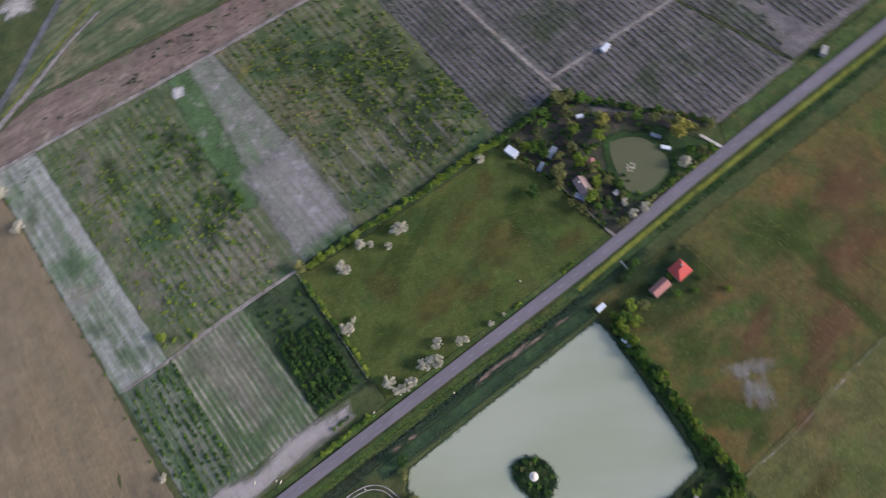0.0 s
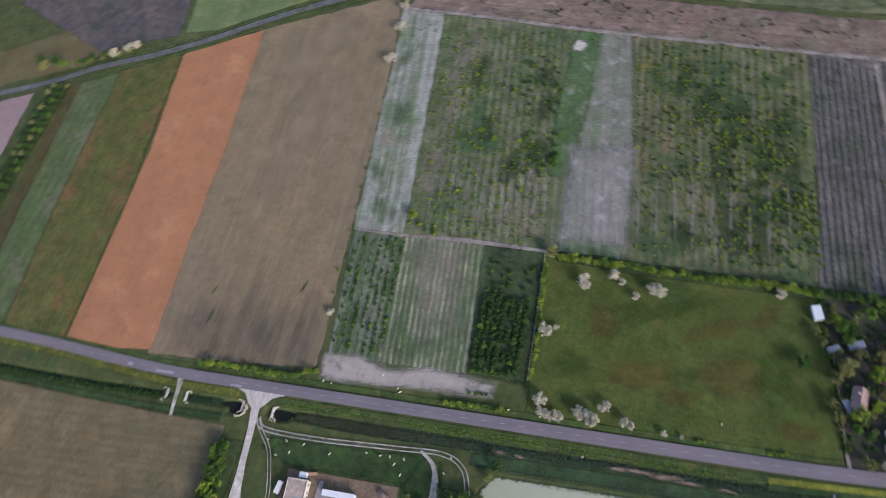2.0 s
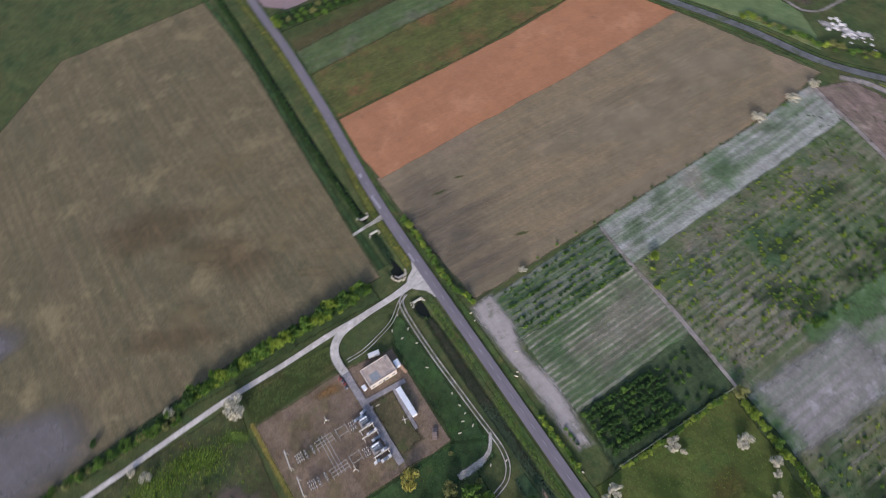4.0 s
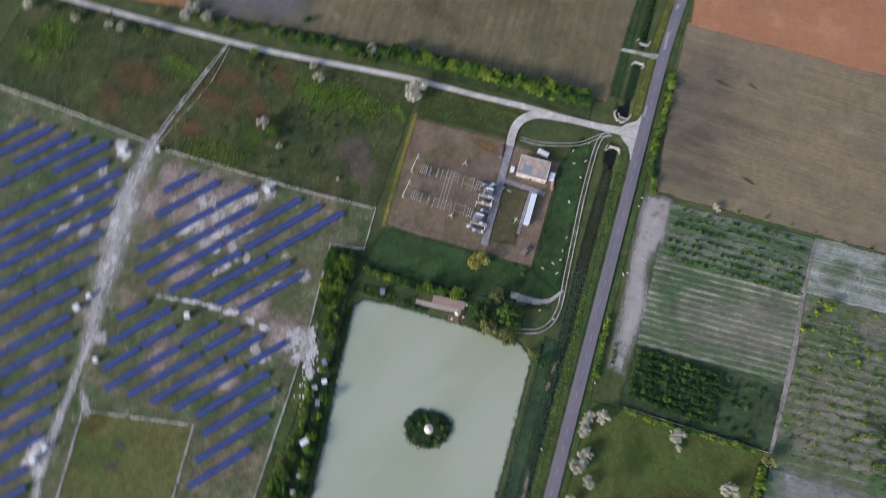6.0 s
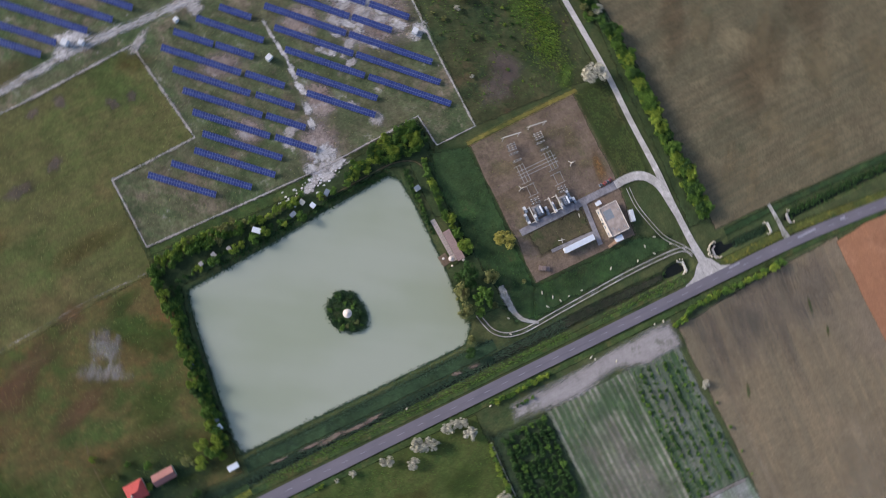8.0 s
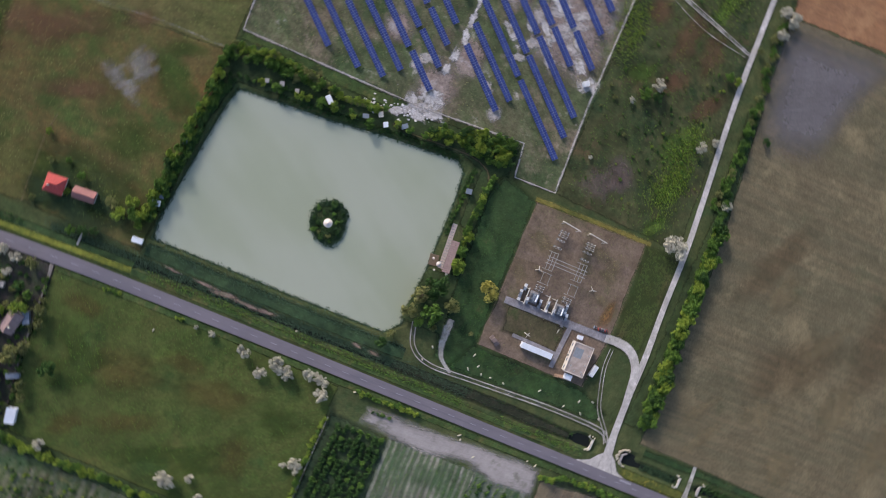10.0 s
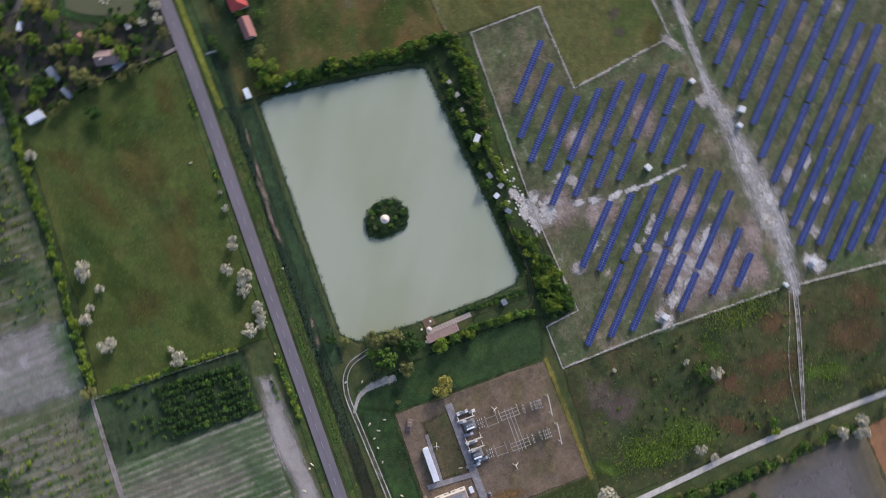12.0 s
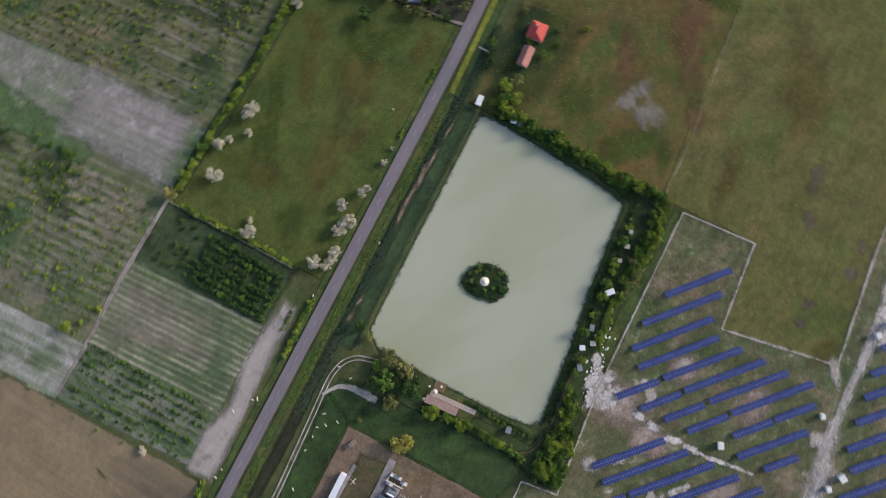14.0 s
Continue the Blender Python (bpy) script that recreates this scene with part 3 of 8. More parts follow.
def build_ground():
    gx = np.unique(np.r_[[-3000, -1800, -1000, -650], np.arange(-480, 96, 4.0), np.arange(96, 212, 1.5), np.arange(212, 250, 4.0), np.arange(250, 278, 1.5), np.arange(278, 470, 4.0), [650, 1000, 1800, 3000]])
    gy = np.unique(np.r_[[-3000, -1800, -1000, -600], np.arange(-420, -106, 4.0), np.arange(-106, -20, 1.5), np.arange(-20, -3, 0.8), np.arange(-3, 8, 2.0), np.arange(8, 40, 1.5), np.arange(40, 380, 4.0), [600, 1000, 1800, 3000]])
    xs, ys = np.meshgrid(gx, gy)
    zs = np.zeros(xs.shape)
    near = np.clip(1 - distance_to(DITCH, xs, ys, False) / 3.2, 0, 1)
    # the field crossings fill the ditch
    for x0, x1 in ((-58.5, -51.5), (-17, -4)):
        near *= np.where((xs > x0) & (xs < x1), 0.0, 1.0)
    zs -= 1.3 * near * near * (3 - 2 * near)
    # wider pools at the lane's culverts
    for cx, cy, lx, ly in ((-22.4, -11.6, 5.4, 3.6), (1.6, -11.6, 4.2, 3.2)):
        away = np.hypot(np.maximum(abs(xs - cx) - lx + 1.6, 0), np.maximum(abs(ys - cy) - ly + 1.6, 0))
        zs = np.minimum(zs, -1.3 * np.clip(1.3 - away / 1.6, 0, 1))
    d = distance_to(POND, xs, ys, True) * np.where(inside(POND, xs, ys), 1, -1)
    zs -= 1.6 * np.clip((d + 1.2) / 4.0, 0, 1)
    d = distance_to(SMALL_POND, xs, ys, True) * np.where(inside(SMALL_POND, xs, ys), 1, -1)
    zs -= 1.2 * np.clip((d + 0.8) / 2.5, 0, 1)
    # the island stands out of the pond
    d = distance_to(ISLAND, xs, ys, True) * np.where(inside(ISLAND, xs, ys), 1, -1)
    zs = np.where(d > -1, np.maximum(zs, np.clip(0.6 * d - 1.3, -1.6, 0.25)), zs)
    cols = len(gx)
    idx = np.arange(xs.size).reshape(xs.shape)
    quads = np.stack([idx[:-1, :-1], idx[:-1, 1:], idx[1:, 1:], idx[1:, :-1]], -1).reshape(-1, 4)
    me = bpy.data.meshes.new("ground")
    me.from_pydata(np.stack([xs, ys, zs], -1).reshape(-1, 3).tolist(), [], quads.tolist())
    me.materials.append(M["grass_base"])
    tagged(new("ground", me), "flat green and brown rough grassland reaching the horizon", "ground", kind="structure")


build_ground()


def sheet(name, points, material, z, label):
    pts = smooth(list(points) + [points[0]], 5)[:-1]
    return tagged(mesh_object(name, [(p.x, p.y, z) for p in pts], [tuple(range(len(pts)))], material), label, "water", kind="structure")


def grown(points, by):
    c = sum((Vector(p) for p in points), Vector((0, 0))) / len(points)
    return [tuple(Vector(p) + (Vector(p) - c).normalized() * by) for p in points]


sheet("water", grown(POND, 1.6), M["pond"], -0.55, "still milky green water filling the rectangular fish pond")
sheet("water", grown(SMALL_POND, 1.0), M["brown_pond"], 0.30, "still murky olive water of the small garden pond")
ribbon("water", DITCH[:5] + [(-59.5, -10.3)], 3.0, M["ditch_water"], -0.95, "dark standing water in the roadside ditch", "water", per=4)
ribbon("water", [(-50.5, -10.3), (-34, -10.6), (-27, -11.2), (-17.5, -11.4)], [3.0, 3.0, 5.6, 6.0], M["ditch_water"], -0.95, "dark standing water in the ditch between two crossings", "water", per=4)
ribbon("water", [(-3.5, -11.4), (4, -11.4)] + DITCH[6:], [5.6, 5.0] + [2.2] * 9, M["ditch_water"], -0.98, "dark narrow water in the overgrown roadside ditch", "water", per=4)

# ---------------------------------------------------------------- fields north of the road
Z1, Z2, Z3, Z4 = 0.02, 0.12, 0.22, 0.32
patch("field", [(-80, 7.5), (-34, 9.0), (12.5, 12.0), (11.4, 40), (8.6, 135), (5.4, 204), (-1, 249), (-90, 221), (-86, 146)], M["brown_field"], Z1, 3.4, "bare taupe harrowed field with faint tractor lines")
patch("field", [(-131.6, 9.8), (-99, 7.6), (-78.6, 9.6), (-81.0, 70), (-81.4, 135), (-87.0, 221), (-139.0, 203), (-131.8, 129), (-131.6, 65)], M["orange_field"], Z2, 1.7, "bare orange ochre soil field in a long strip")
patch("field", [(-132.4, 9), (-132.4, 98), (-139.6, 203), (-181, 187), (-180, 90), (-176, 9.5)], M["olive_strip"], Z2, 4.5, "olive fallow strip with reddish patches")
patch("field", [(-174, 9.5), (-178, 90), (-179, 187), (-208, 177), (-206, 82), (-201, 12)], M["green_strip"], Z1, 4.5, "pale green strip of young crop")
patch("field", [(-200, 12), (-205, 82), (-207, 176), (-216, 174), (-214, 82), (-211, 12)], M["brown_soil"], Z2, 6.0, "thin brownish headland beside the plantation")
patch("field", [(-396, 84), (-372, 62), (-345, 42), (-318, 25), (-284, 14.6), (-256, 13), (-243, 25), (-240, 76), (-242, 168), (-251, 165), (-362, 135), (-430, 116)], M["pink_field"], Z1, 3.9, "bare mauve soil field beside the bend of the road")
patch("field", [(-250, 180), (-205, 192), (-204, 210), (-235, 225), (-296, 200), (-284, 172)], M["straw"], Z1, 3.0, "beige stubble strip beyond the far lane")
patch("field", [(-290, 170), (-360, 151), (-430, 130), (-460, 180), (-380, 230), (-300, 205)], M["green_strip"], Z1, 3.4, "pale green crop beyond the far lane")
patch("field", [(-330, 176), (-350, 170), (-366, 200), (-340, 208)], M["brown_soil"], Z2, 3.4, "brown bare strip in the far crop")
patch("field", [(-145, 219), (-151, 283), (-130, 283.4), (-86, 276), (-42, 277.4), (-24, 270), (-12, 262), (-50, 251), (-87, 236), (-122, 221)], M["bright_crop"], Z1, 3.9, "bright green crop beyond the far lane")
patch("field", [(-149, 217), (-157, 292), (-240, 300), (-300, 250), (-204, 203), (-178, 211)], M["dark_field"], Z1, 3.9, "dark grey ploughed field beyond the far lane")
patch("field", [(5, 237), (60, 228.5), (150, 213.4), (250, 199), (330, 186), (330, 214), (250, 224), (150, 240), (44, 262), (14, 258)], M["mauve_strip"], Z1, 5.2, "mauve fallow strip with dark weedy tufts")
patch("field", [(20, 266), (46, 264), (150, 243), (330, 216), (420, 300), (250, 350), (110, 330), (60, 296)], M["lined_green"], Z1, 5.2, "green crop with fine dark drill lines")
patch("field", [(3, 237), (30.3, 232.5), (36, 131), (38.8, 84.6), (11.5, 85.4), (8, 152), (6, 200)], M["vine_pale"], Z2, 3.4, "pale chalky strip of young vine rows")
patch("field", [(27, 233), (113, 219), (119, 82.4), (35, 84.6)], M["vine_mixed"], Z1, 3.4, "striped orchard plot with weedy green lanes")
patch("field", [(110, 219.5), (122.5, 217.6), (121.5, 178), (118, 146), (119, 132), (112, 122), (104.5, 126), (104.5, 172), (108, 206)], M["green_tongue"], Z2, 3.9, "bright green weedy tongue between the plots")
patch("field", [(121, 217.8), (138.8, 215), (145.4, 134), (145, 90), (116, 90), (115.4, 142)], M["pale_lane"], Z1, 3.2, "pale mauve strip with two thin green lines")
patch("field", [(145.6, 142), (145.6, 88), (116.0, 89), (115.8, 140)], M["vine_bleached"], Z3, 9.0, "bleached bare strip of sandy soil")
patch("field", [(144.6, 94), (144.0, 80), (115.4, 82), (115.8, 95)], M["vine_green"], Z1, 3.2, "weedy foot of the bleached strip")
patch("field", [(135, 215.6), (227, 202.4), (229, 131), (229, 74.5), (140, 79)], M["vine_dry"], Z1, 3.4, "dry orchard plot with scattered yellow-green shrubs")
patch("field", [(223.5, 202.8), (252, 198.8), (260.5, 73), (225.3, 74.5), (226, 131)], M["vine_dark"], Z2, 2.5, "grey vineyard soil between dark vine rows")
patch("field", [(253, 198.5), (340, 184.5), (345, 78), (261, 82)], M["vine_dark"], Z2, 2.5, "grey vineyard soil beyond the path")
patch("field", [(261.5, 82), (331, 77.6), (347, 16), (299, 15), (284, 37), (265, 56)], M["vine_dark"], Z2, 2.5, "grey vineyard soil behind the garden plot")
patch("field", [(333, 76), (345, 84), (420, 80), (420, 18), (348, 17.5)], M["vine_dark"], Z2, 3.4, "grey vineyard soil along the road")
patch("field", [(11.8, 86), (42, 85), (45, 18.5), (16.3, 19)], M["vine_lush"], Z1, 3.4, "green plot with pale gaps between rows")
patch("field", [(38.8, 85), (80.6, 84), (83.5, 19), (42, 19)], M["vine_striped"], Z2, 3.4, "striped plot of pale soil and green rows")
patch("field", [(77, 84), (110, 82), (110.2, 18), (80, 19)], M["shrub_plot"], Z1, 3.4, "dark green plot planted with low shrubs")
patch("field", [(14.6, 19.4), (31.6, 20.4), (47, 15.4), (66, 19.0), (84, 17.6), (97, 16.2), (96, 11.0), (72, 9.8), (46, 8.6), (25, 8.2), (16, 9.0)], M["dust"], Z3, 4.4, "pale dusty headland along the plots", "ground")
patch("field", [(111, 79), (160, 75.5), (223, 70), (229.5, 40), (232.3, 4.6), (170, 5), (112, 6.5)], M["meadow"], Z1, 3.4, "enclosed green meadow with brownish dry patches", "meadow")
patch("field", [(232, 4), (296, 4), (292, 16), (284, 38), (266, 57), (262, 73), (225, 71), (229, 48)], M["garden_soil"], Z1, 3.4, "dark weedy ground of the overgrown garden plot", "ground")
patch("field", [(297, 4.5), (420, 5.5), (420, 16), (345, 15.5), (302, 14.5)], M["verge"], Z1, 3.4, "grassy verge beside the vineyard", "verge")

# ---------------------------------------------------------------- fields south of the road
patch("field", [(206, -14), (420, -14), (420, -93), (290, -93), (206, -101)], M["rust_pasture"], Z1, 5.2, "rough pasture with rusty red and green patches", "pasture")
patch("field", [(206, -101), (290, -92), (420, -88), (420, -330), (225, -330), (219, -186), (179, -190), (171, -145), (207, -141)], M["pasture"], Z1, 3.4, "wide dry olive pasture with faint wheel marks", "pasture")
blob("field", [(206, -16), (252, -16), (256, -40), (248, -44), (228, -42), (212, -36)], M["green_band"], Z2, 5.0, "mown green lawn round the red-roofed houses", "lawn", True)
patch("field", [(-24, -20), (-22.5, -102), (-13, -180), (-7.6, -224.6), (-56, -229.6), (-104, -235.4), (-190, -236), (-290, -120), (-286, -14), (-222, -15), (-135, -17.5), (-60, -20)], M["stubble"], Z1, 3.4, "wide tan stubble field with mown swaths")
blob("field", [(-15, -168), (-9.6, -190), (-6, -221), (-30, -226), (-66, -230), (-58, -204), (-48, -172), (-28, -164)], M["grey_soil"], Z2, 16.0, "ashen bare patch in the stubble", "ground", True)
blob("field", [(-98, -232), (-110, -204), (-106, -186), (-90, -184), (-84, -212), (-80, -230)], M["grey_soil"], Z2, 8.0, "ashen bare patch along the ochre field", "ground", True)
patch("field", [(-8, -225), (-103, -238), (-110, -420), (6, -420), (0, -292)], M["orange_far"], Z2, 3.4, "bare orange ochre field beyond the stubble")
patch("field", [(-3, -106), (60, -106), (62, -205), (58, -300), (8, -300), (3, -200)], M["scrub"], Z1, 3.4, "weedy scrub grassland with reddish bare spots", "scrubland")
patch("field", [(-6, -103), (11.5, -103), (8, -60), (-6, -56)], M["green_band"], Z2, 3.4, "dark green grass beside the fenced yard", "lawn")
patch("field", [(12.6, -102.8), (65.9, -98.8), (64.2, -32.6), (29, -33), (13, -33.5), (10.2, -58)], M["yard"], Z2, 1.7, "brown bare soil yard of the substation", "yard")
patch("field", [(31, -42.5), (57, -42.5), (59, -54), (31, -54.5)], M["yard_grass"], Z3, 3.9, "thin grass between the yard drives", "lawn")
patch("field", [(66.5, -99), (84, -104), (87, -90), (84, -45), (80, -20), (62, -18), (65, -34)], M["deep_grass"], Z2, 3.9, "lush green lawn between pond hedge and yard", "lawn")
patch("field", [(11, -32), (66, -32), (72, -18.6), (0, -21.5), (-3, -26)], M["deep_grass"], Z2, 3.4, "dark green lawn between yard and ditch", "lawn")
patch("field", [(81.6, -119.4), (128, -114), (205, -111), (206.5, -140.5), (171, -145), (179, -190), (225, -182), (340, -172), (330, -330), (57, -330), (57, -270), (63, -206), (60.5, -106), (79.6, -104.6)], M["solar_ground"], Z2, 2.5, "patchy grass and bare soil of the solar park", "ground")
blob("field", [(66, -202), (65, -170), (66, -153), (80, -149), (92, -152), (103, -168), (101, -186), (86, -201)], M["solar_bare"], Z3, 10.0, "bare beige soil between the solar rows", "ground", True)
blob("field", [(118, -116), (132, -114), (136, -126), (126, -136), (117, -128)], M["solar_bare"], Z3, 7.0, "bare beige soil by the park fence", "ground", True)
blob("field", [(117, -112), (131, -109), (139, -107), (137, -111), (128, -119), (120, -121)], M["chalk"], Z4, 4.0, "white rubble and chalk heaped by the fence", "ground", True)

# sheets whose dark colour paints the shade beneath lane and pond trees
patch("undergrowth", [(-12.5, -26), (-24, -26), (-23.5, -60), (-21.5, -103), (-13, -180), (-7, -180), (-12, -126), (-13.4, -60)], M["shade_litter"], Z3, 5.0, "dark ground under the lane trees, shade in its colour", "undergrowth")
patch("undergrowth", [(82.5, -105), (82.5, -118), (118, -112), (140, -108), (172, -107.4), (204.6, -108), (210.6, -104), (212, -20), (206, -20), (203.5, -70), (199, -91), (160, -96), (137, -99.5), (105, -103.5), (94, -101), (93.4, -76), (86, -76), (86, -100)], M["shade_litter"], Z1, 4.0, "dark ground under the trees round the pond, shade in its colour", "undergrowth")
patch("garden_lawn", [(262, 4.6), (295, 5), (291, 16), (283, 30), (277, 36), (277, 20), (270, 9)], M["deep_grass"], Z2 + 0.05, 3.0, "dark green lawn between garden pond and road", "lawn")
patch("garden_lawn", grown(SMALL_POND, 5.0), M["deep_grass"], Z2, 3.0, "lush grass ring round the garden pond", "lawn")
patch("bank_grass", [(121, -113.2), (140, -107.8), (172, -107.2), (204.6, -107.6), (204.4, -111), (128.8, -113.6)], M["verge"], Z1, 2.2, "olive grass strip along the park fence", "grass")
ribbon("path", [(88.6, -97), (92, -102.2), (101.6, -104.6), (117.9, -103.2), (128.6, -102.2), (136, -102.8)], 1.6, M["yard_grass"], Z4, "worn earth track behind the pond", "path", soft=0.7, peak=0.8)
ribbon("shore", [(100.5, -20.6), (117, -20.0), (146, -19.5), (176, -19.4), (203, -19.2)], 1.3, M["mud"], -0.42, "pale yellowish muddy rim of the pond", "shore", soft=0.6)
# the same painted shade under terrace trees, meadow hedge and plantation
patch("undergrowth", [(80.5, -30), (100, -30), (97.6, -54), (84, -56)], M["shade_litter"], Z3, 4.0, "dark ground under the terrace trees, shade in its colour", "undergrowth")
patch("undergrowth", [(114, 83), (222, 76), (258, 74.6), (258, 70), (222, 70.4), (160, 73.6), (116, 78)], M["shade_litter"], Z3, 3.0, "dark ground under the meadow hedge, shade in its colour", "undergrowth")
patch("undergrowth", [(-240, 14), (-224, 12), (-216, 172), (-229, 172)], M["shade_litter"], Z3, 4.0, "dark ground under the plantation, shade in its colour", "undergrowth")
blob("field", [(13.6, -62), (18, -61), (18.6, -66), (17, -72), (14, -75), (12.4, -69)], M["ochre_spot"], Z3, 1, "ochre dirt spilled in the yard")
blob("field", [(108, 204), (114, 203), (116, 208), (112, 212), (108, 209)], M["chalk"], Z3, 1, "white chalk heap at the end of the plots")

# ---------------------------------------------------------------- verges, ditch banks
ribbon("verge", [(-300, 9), (-222, 12), (-150, 9.6), (-98, 6.4), (-60, 4.6), (20, 5.0), (120, 4.6), (232, 4.4)], 3.6, M["verge"], Z2, "grass verge north of the road", "verge", soft=0.5)
ribbon("verge", [(-300, 1), (-218, 3.6), (-150, 2.4), (-98, -1.6), (-62, -4.8), (-20, -4.9)], 5.5, M["yellow_verge"], Z2, "verge with yellow flowers beside the road", "verge", soft=0.5)
ribbon("verge", [(-1, -5.2), (60, -5.0), (130, -4.8), (206, -5.0), (260, -3.0), (330, -1.8), (420, -1.0)], 3.6, M["verge"], Z2, "grass verge south of the road", "verge", soft=0.5)
ribbon("verge", [(206, -5.6), (255, -3.6), (320, -2.2), (420, -1.4)], 3.4, M["flower_band"], Z3, "band of yellow flowers along the road", "verge", soft=0.6)
ribbon("verge", [(9, -11.2), (30, -11.4), (60, -11.6), (95, -11.4)], [4, 8.5, 8.5, 8], M["ditch_bed"], -0.12, "dark rank growth along the ditch", "reed bank", soft=0.8)
ribbon("verge", [(206, -7.5), (260, -6.2), (330, -5.0), (420, -4)], 4.5, M["deep_grass"], Z2, "dark grass strip below the flowers", "verge", soft=0.5)
ribbon("verge", [(-290, -17.6), (-218, -14.2), (-153, -15.6), (-102, -17), (-62, -17.5), (-28, -17)], 6.0, M["deep_grass"], Z2, "dark grass strip along the stubble", "verge", soft=0.8)
ribbon("verge", [(92, -16.5), (120, -15.8), (160, -15.4), (204, -15.6)], 6.5, M["reed_bed"], Z2, "dark green reed bank beside the pond", "reed bank", soft=0.4)
PINK_REEDS = [(152, -10.6, 5, 1.2), (160, -10.4, 6, 1.3), (170, -10.8, 6, 1.3), (178, -11.6, 5, 1.1), (104, -11.9, 4, 0.9), (112, -12.2, 3, 0.8), (192, -12, 4, 0.8)]

# ---------------------------------------------------------------- roads, lanes and paths
ROAD = [(-415, 108), (-394.5, 74), (-384, 58), (-366, 43), (-348, 32), (-322, 20.8), (-297, 13.6), (-270, 9.4), (-246, 8.6), (-220, 9.0), (-193, 8.4), (-146, 6.2), (-98, 2.6), (-60, 0.4), (-20, 0), (60, 0), (140, 0), (200, 0.1), (232, 0.6), (269, 2.2), (301, 3.0), (333, 3.4), (388, 4.0), (600, 5), (1500, 10)]


def road_mesh():
    road = ribbon("road", ROAD, 5.3, M["asphalt"], 0.58, "worn violet-grey asphalt country road", "road", soft=0.02, lift=0.05)
    road.data.materials[0] = M["asphalt"]
    return road


road = road_mesh()
me = bpy.data.meshes.new("lane_marking")
me.from_pydata([(-1.5, -0.08, 0), (1.5, -0.08, 0), (1.5, 0.08, 0), (-1.5, 0.08, 0)], [], [(0, 1, 2, 3)])
me.materials.append(M["paint"])
line = smooth(ROAD[11:24], 40)
walked, last = 0.0, line[0]
for p in line[1:]:
    walked += (p - last).length
    way, last = p - last, p
    if walked >= 8.25:
        walked -= 8.25
        ob = new("lane_marking", me)
        ob.matrix_basis = Matrix.Translation((p.x, p.y, 0.72)) @ Matrix.Rotation(math.atan2(way.y, way.x), 4, "Z")
        ob.parent = road
for x0, x1, y, w in ((-71, -60.5, -0.3, 0.5), (-88, -85, 0.9, 0.6), (-28, -22, -1.6, 0.4)):
    mesh_object("lane_marking", [(x0, y - w, 0.72), (x1, y - w, 0.72), (x1, y + w, 0.72), (x0, y + w, 0.72)], [(0, 1, 2, 3)], M["paint"], road)

ribbon("lane", [(-384, 58), (-400, 51), (-430, 40), (-520, 20)], 4.5, M["asphalt"], 0.48, "narrow asphalt side lane", "lane", soft=0.05)
ribbon("lane", [(-560, 84), (-430, 122), (-366, 141), (-299, 160), (-240, 174.6), (-198, 190), (-160, 200.5), (-123, 213.5), (-87, 229), (-50, 243), (-6, 255.5), (30, 276), (60, 296), (110, 330)], 5.5, M["far_lane"], 0.48, "grey field lane with grassy edges", "lane", soft=0.3)
ribbon("verge", [(-240, 182), (-198, 195), (-160, 205), (-123, 218), (-87, 233.5), (-50, 247.5), (-6, 260), (30, 282)], 3.4, M["verge"], Z2, "yellow-green verge of the field lane", "verge", soft=0.7)
ribbon("verge", [(24, 266), (40, 272), (60, 281), (87, 291), (110, 302)], 2.4, M["flower_band"], Z3, "yellow verge of the field lane", "verge", soft=0.6)
ribbon("path", [(8, 254), (21, 262), (48, 271), (76, 281.5), (100, 288)], [6, 6, 5, 4, 3], M["far_path"], Z3, "pinkish worn strip beside the field lane", "path", soft=0.7)
ribbon("verge", [(-240, 171), (-198, 184.5), (-160, 195.5), (-123, 208.5), (-87, 223.5), (-50, 238), (-6, 250.5)], 3.5, M["verge"], Z2, "green verge of the field lane", "verge", soft=0.6)
ribbon("lane", [(-13.5, -1.5), (-12, -8), (-10.6, -20), (-9.6, -38), (-9.4, -56), (-7.8, -80), (-6.6, -107), (-3.8, -135), (0.2, -170), (2.4, -199), (4.6, -250), (6, -330), (8, -600)], [9.0, 5.0, 3.7, 3.4, 3.3, 3.0, 3.0, 2.9, 2.8, 2.8, 2.6, 2.6, 2.6], M["gravel"], 0.48, "pale gravel lane branching off the road", "lane", soft=0.16)
patch("lane", [(-24, -2.6), (-19, -4.4), (-16, -9), (-12, -12), (-8, -9), (-4.5, -5), (1, -2.8), (0, -1.6), (-24, -1.8)], M["gravel"], 0.46, 0.8, "gravel bell-mouth of the lane at the road", "lane")
ribbon("lane", [(-9.6, -30), (-9.0, -40), (-7.6, -49), (-3.6, -55), (1.5, -57.6), (7, -58), (12.5, -57.4)], [2, 4, 4.4, 4.4, 4.4, 4.2, 4.0], M["gravel"], 0.52, "curved gravel drive to the yard gate", "lane", soft=0.16)
ribbon("lane", [(12, -57.4), (21, -57.0), (34, -56.4), (47, -55.9), (61.5, -55.2)], [3.6, 3.4, 3.6, 3.6, 3.2], M["concrete_drive"], 0.52, "grey concrete drive through the yard", "drive", soft=0.08)
ribbon("lane", [(29.2, -55), (29.6, -45), (29.9, -36)], 2.4, M["concrete_drive"], 0.49, "narrow concrete path beside the control building", "path", soft=0.1)
ribbon("lane", [(30, -42.2), (40, -42.4), (52, -42.4)], 1.8, M["concrete_drive"], 0.46, "concrete strip beside the long white shed", "path", soft=0.3)
ribbon("lane", [(33, -54), (32.6, -60)], 1.6, M["concrete_drive"], 0.51, "short concrete spur at the drive", "path", soft=0.2, per=2)
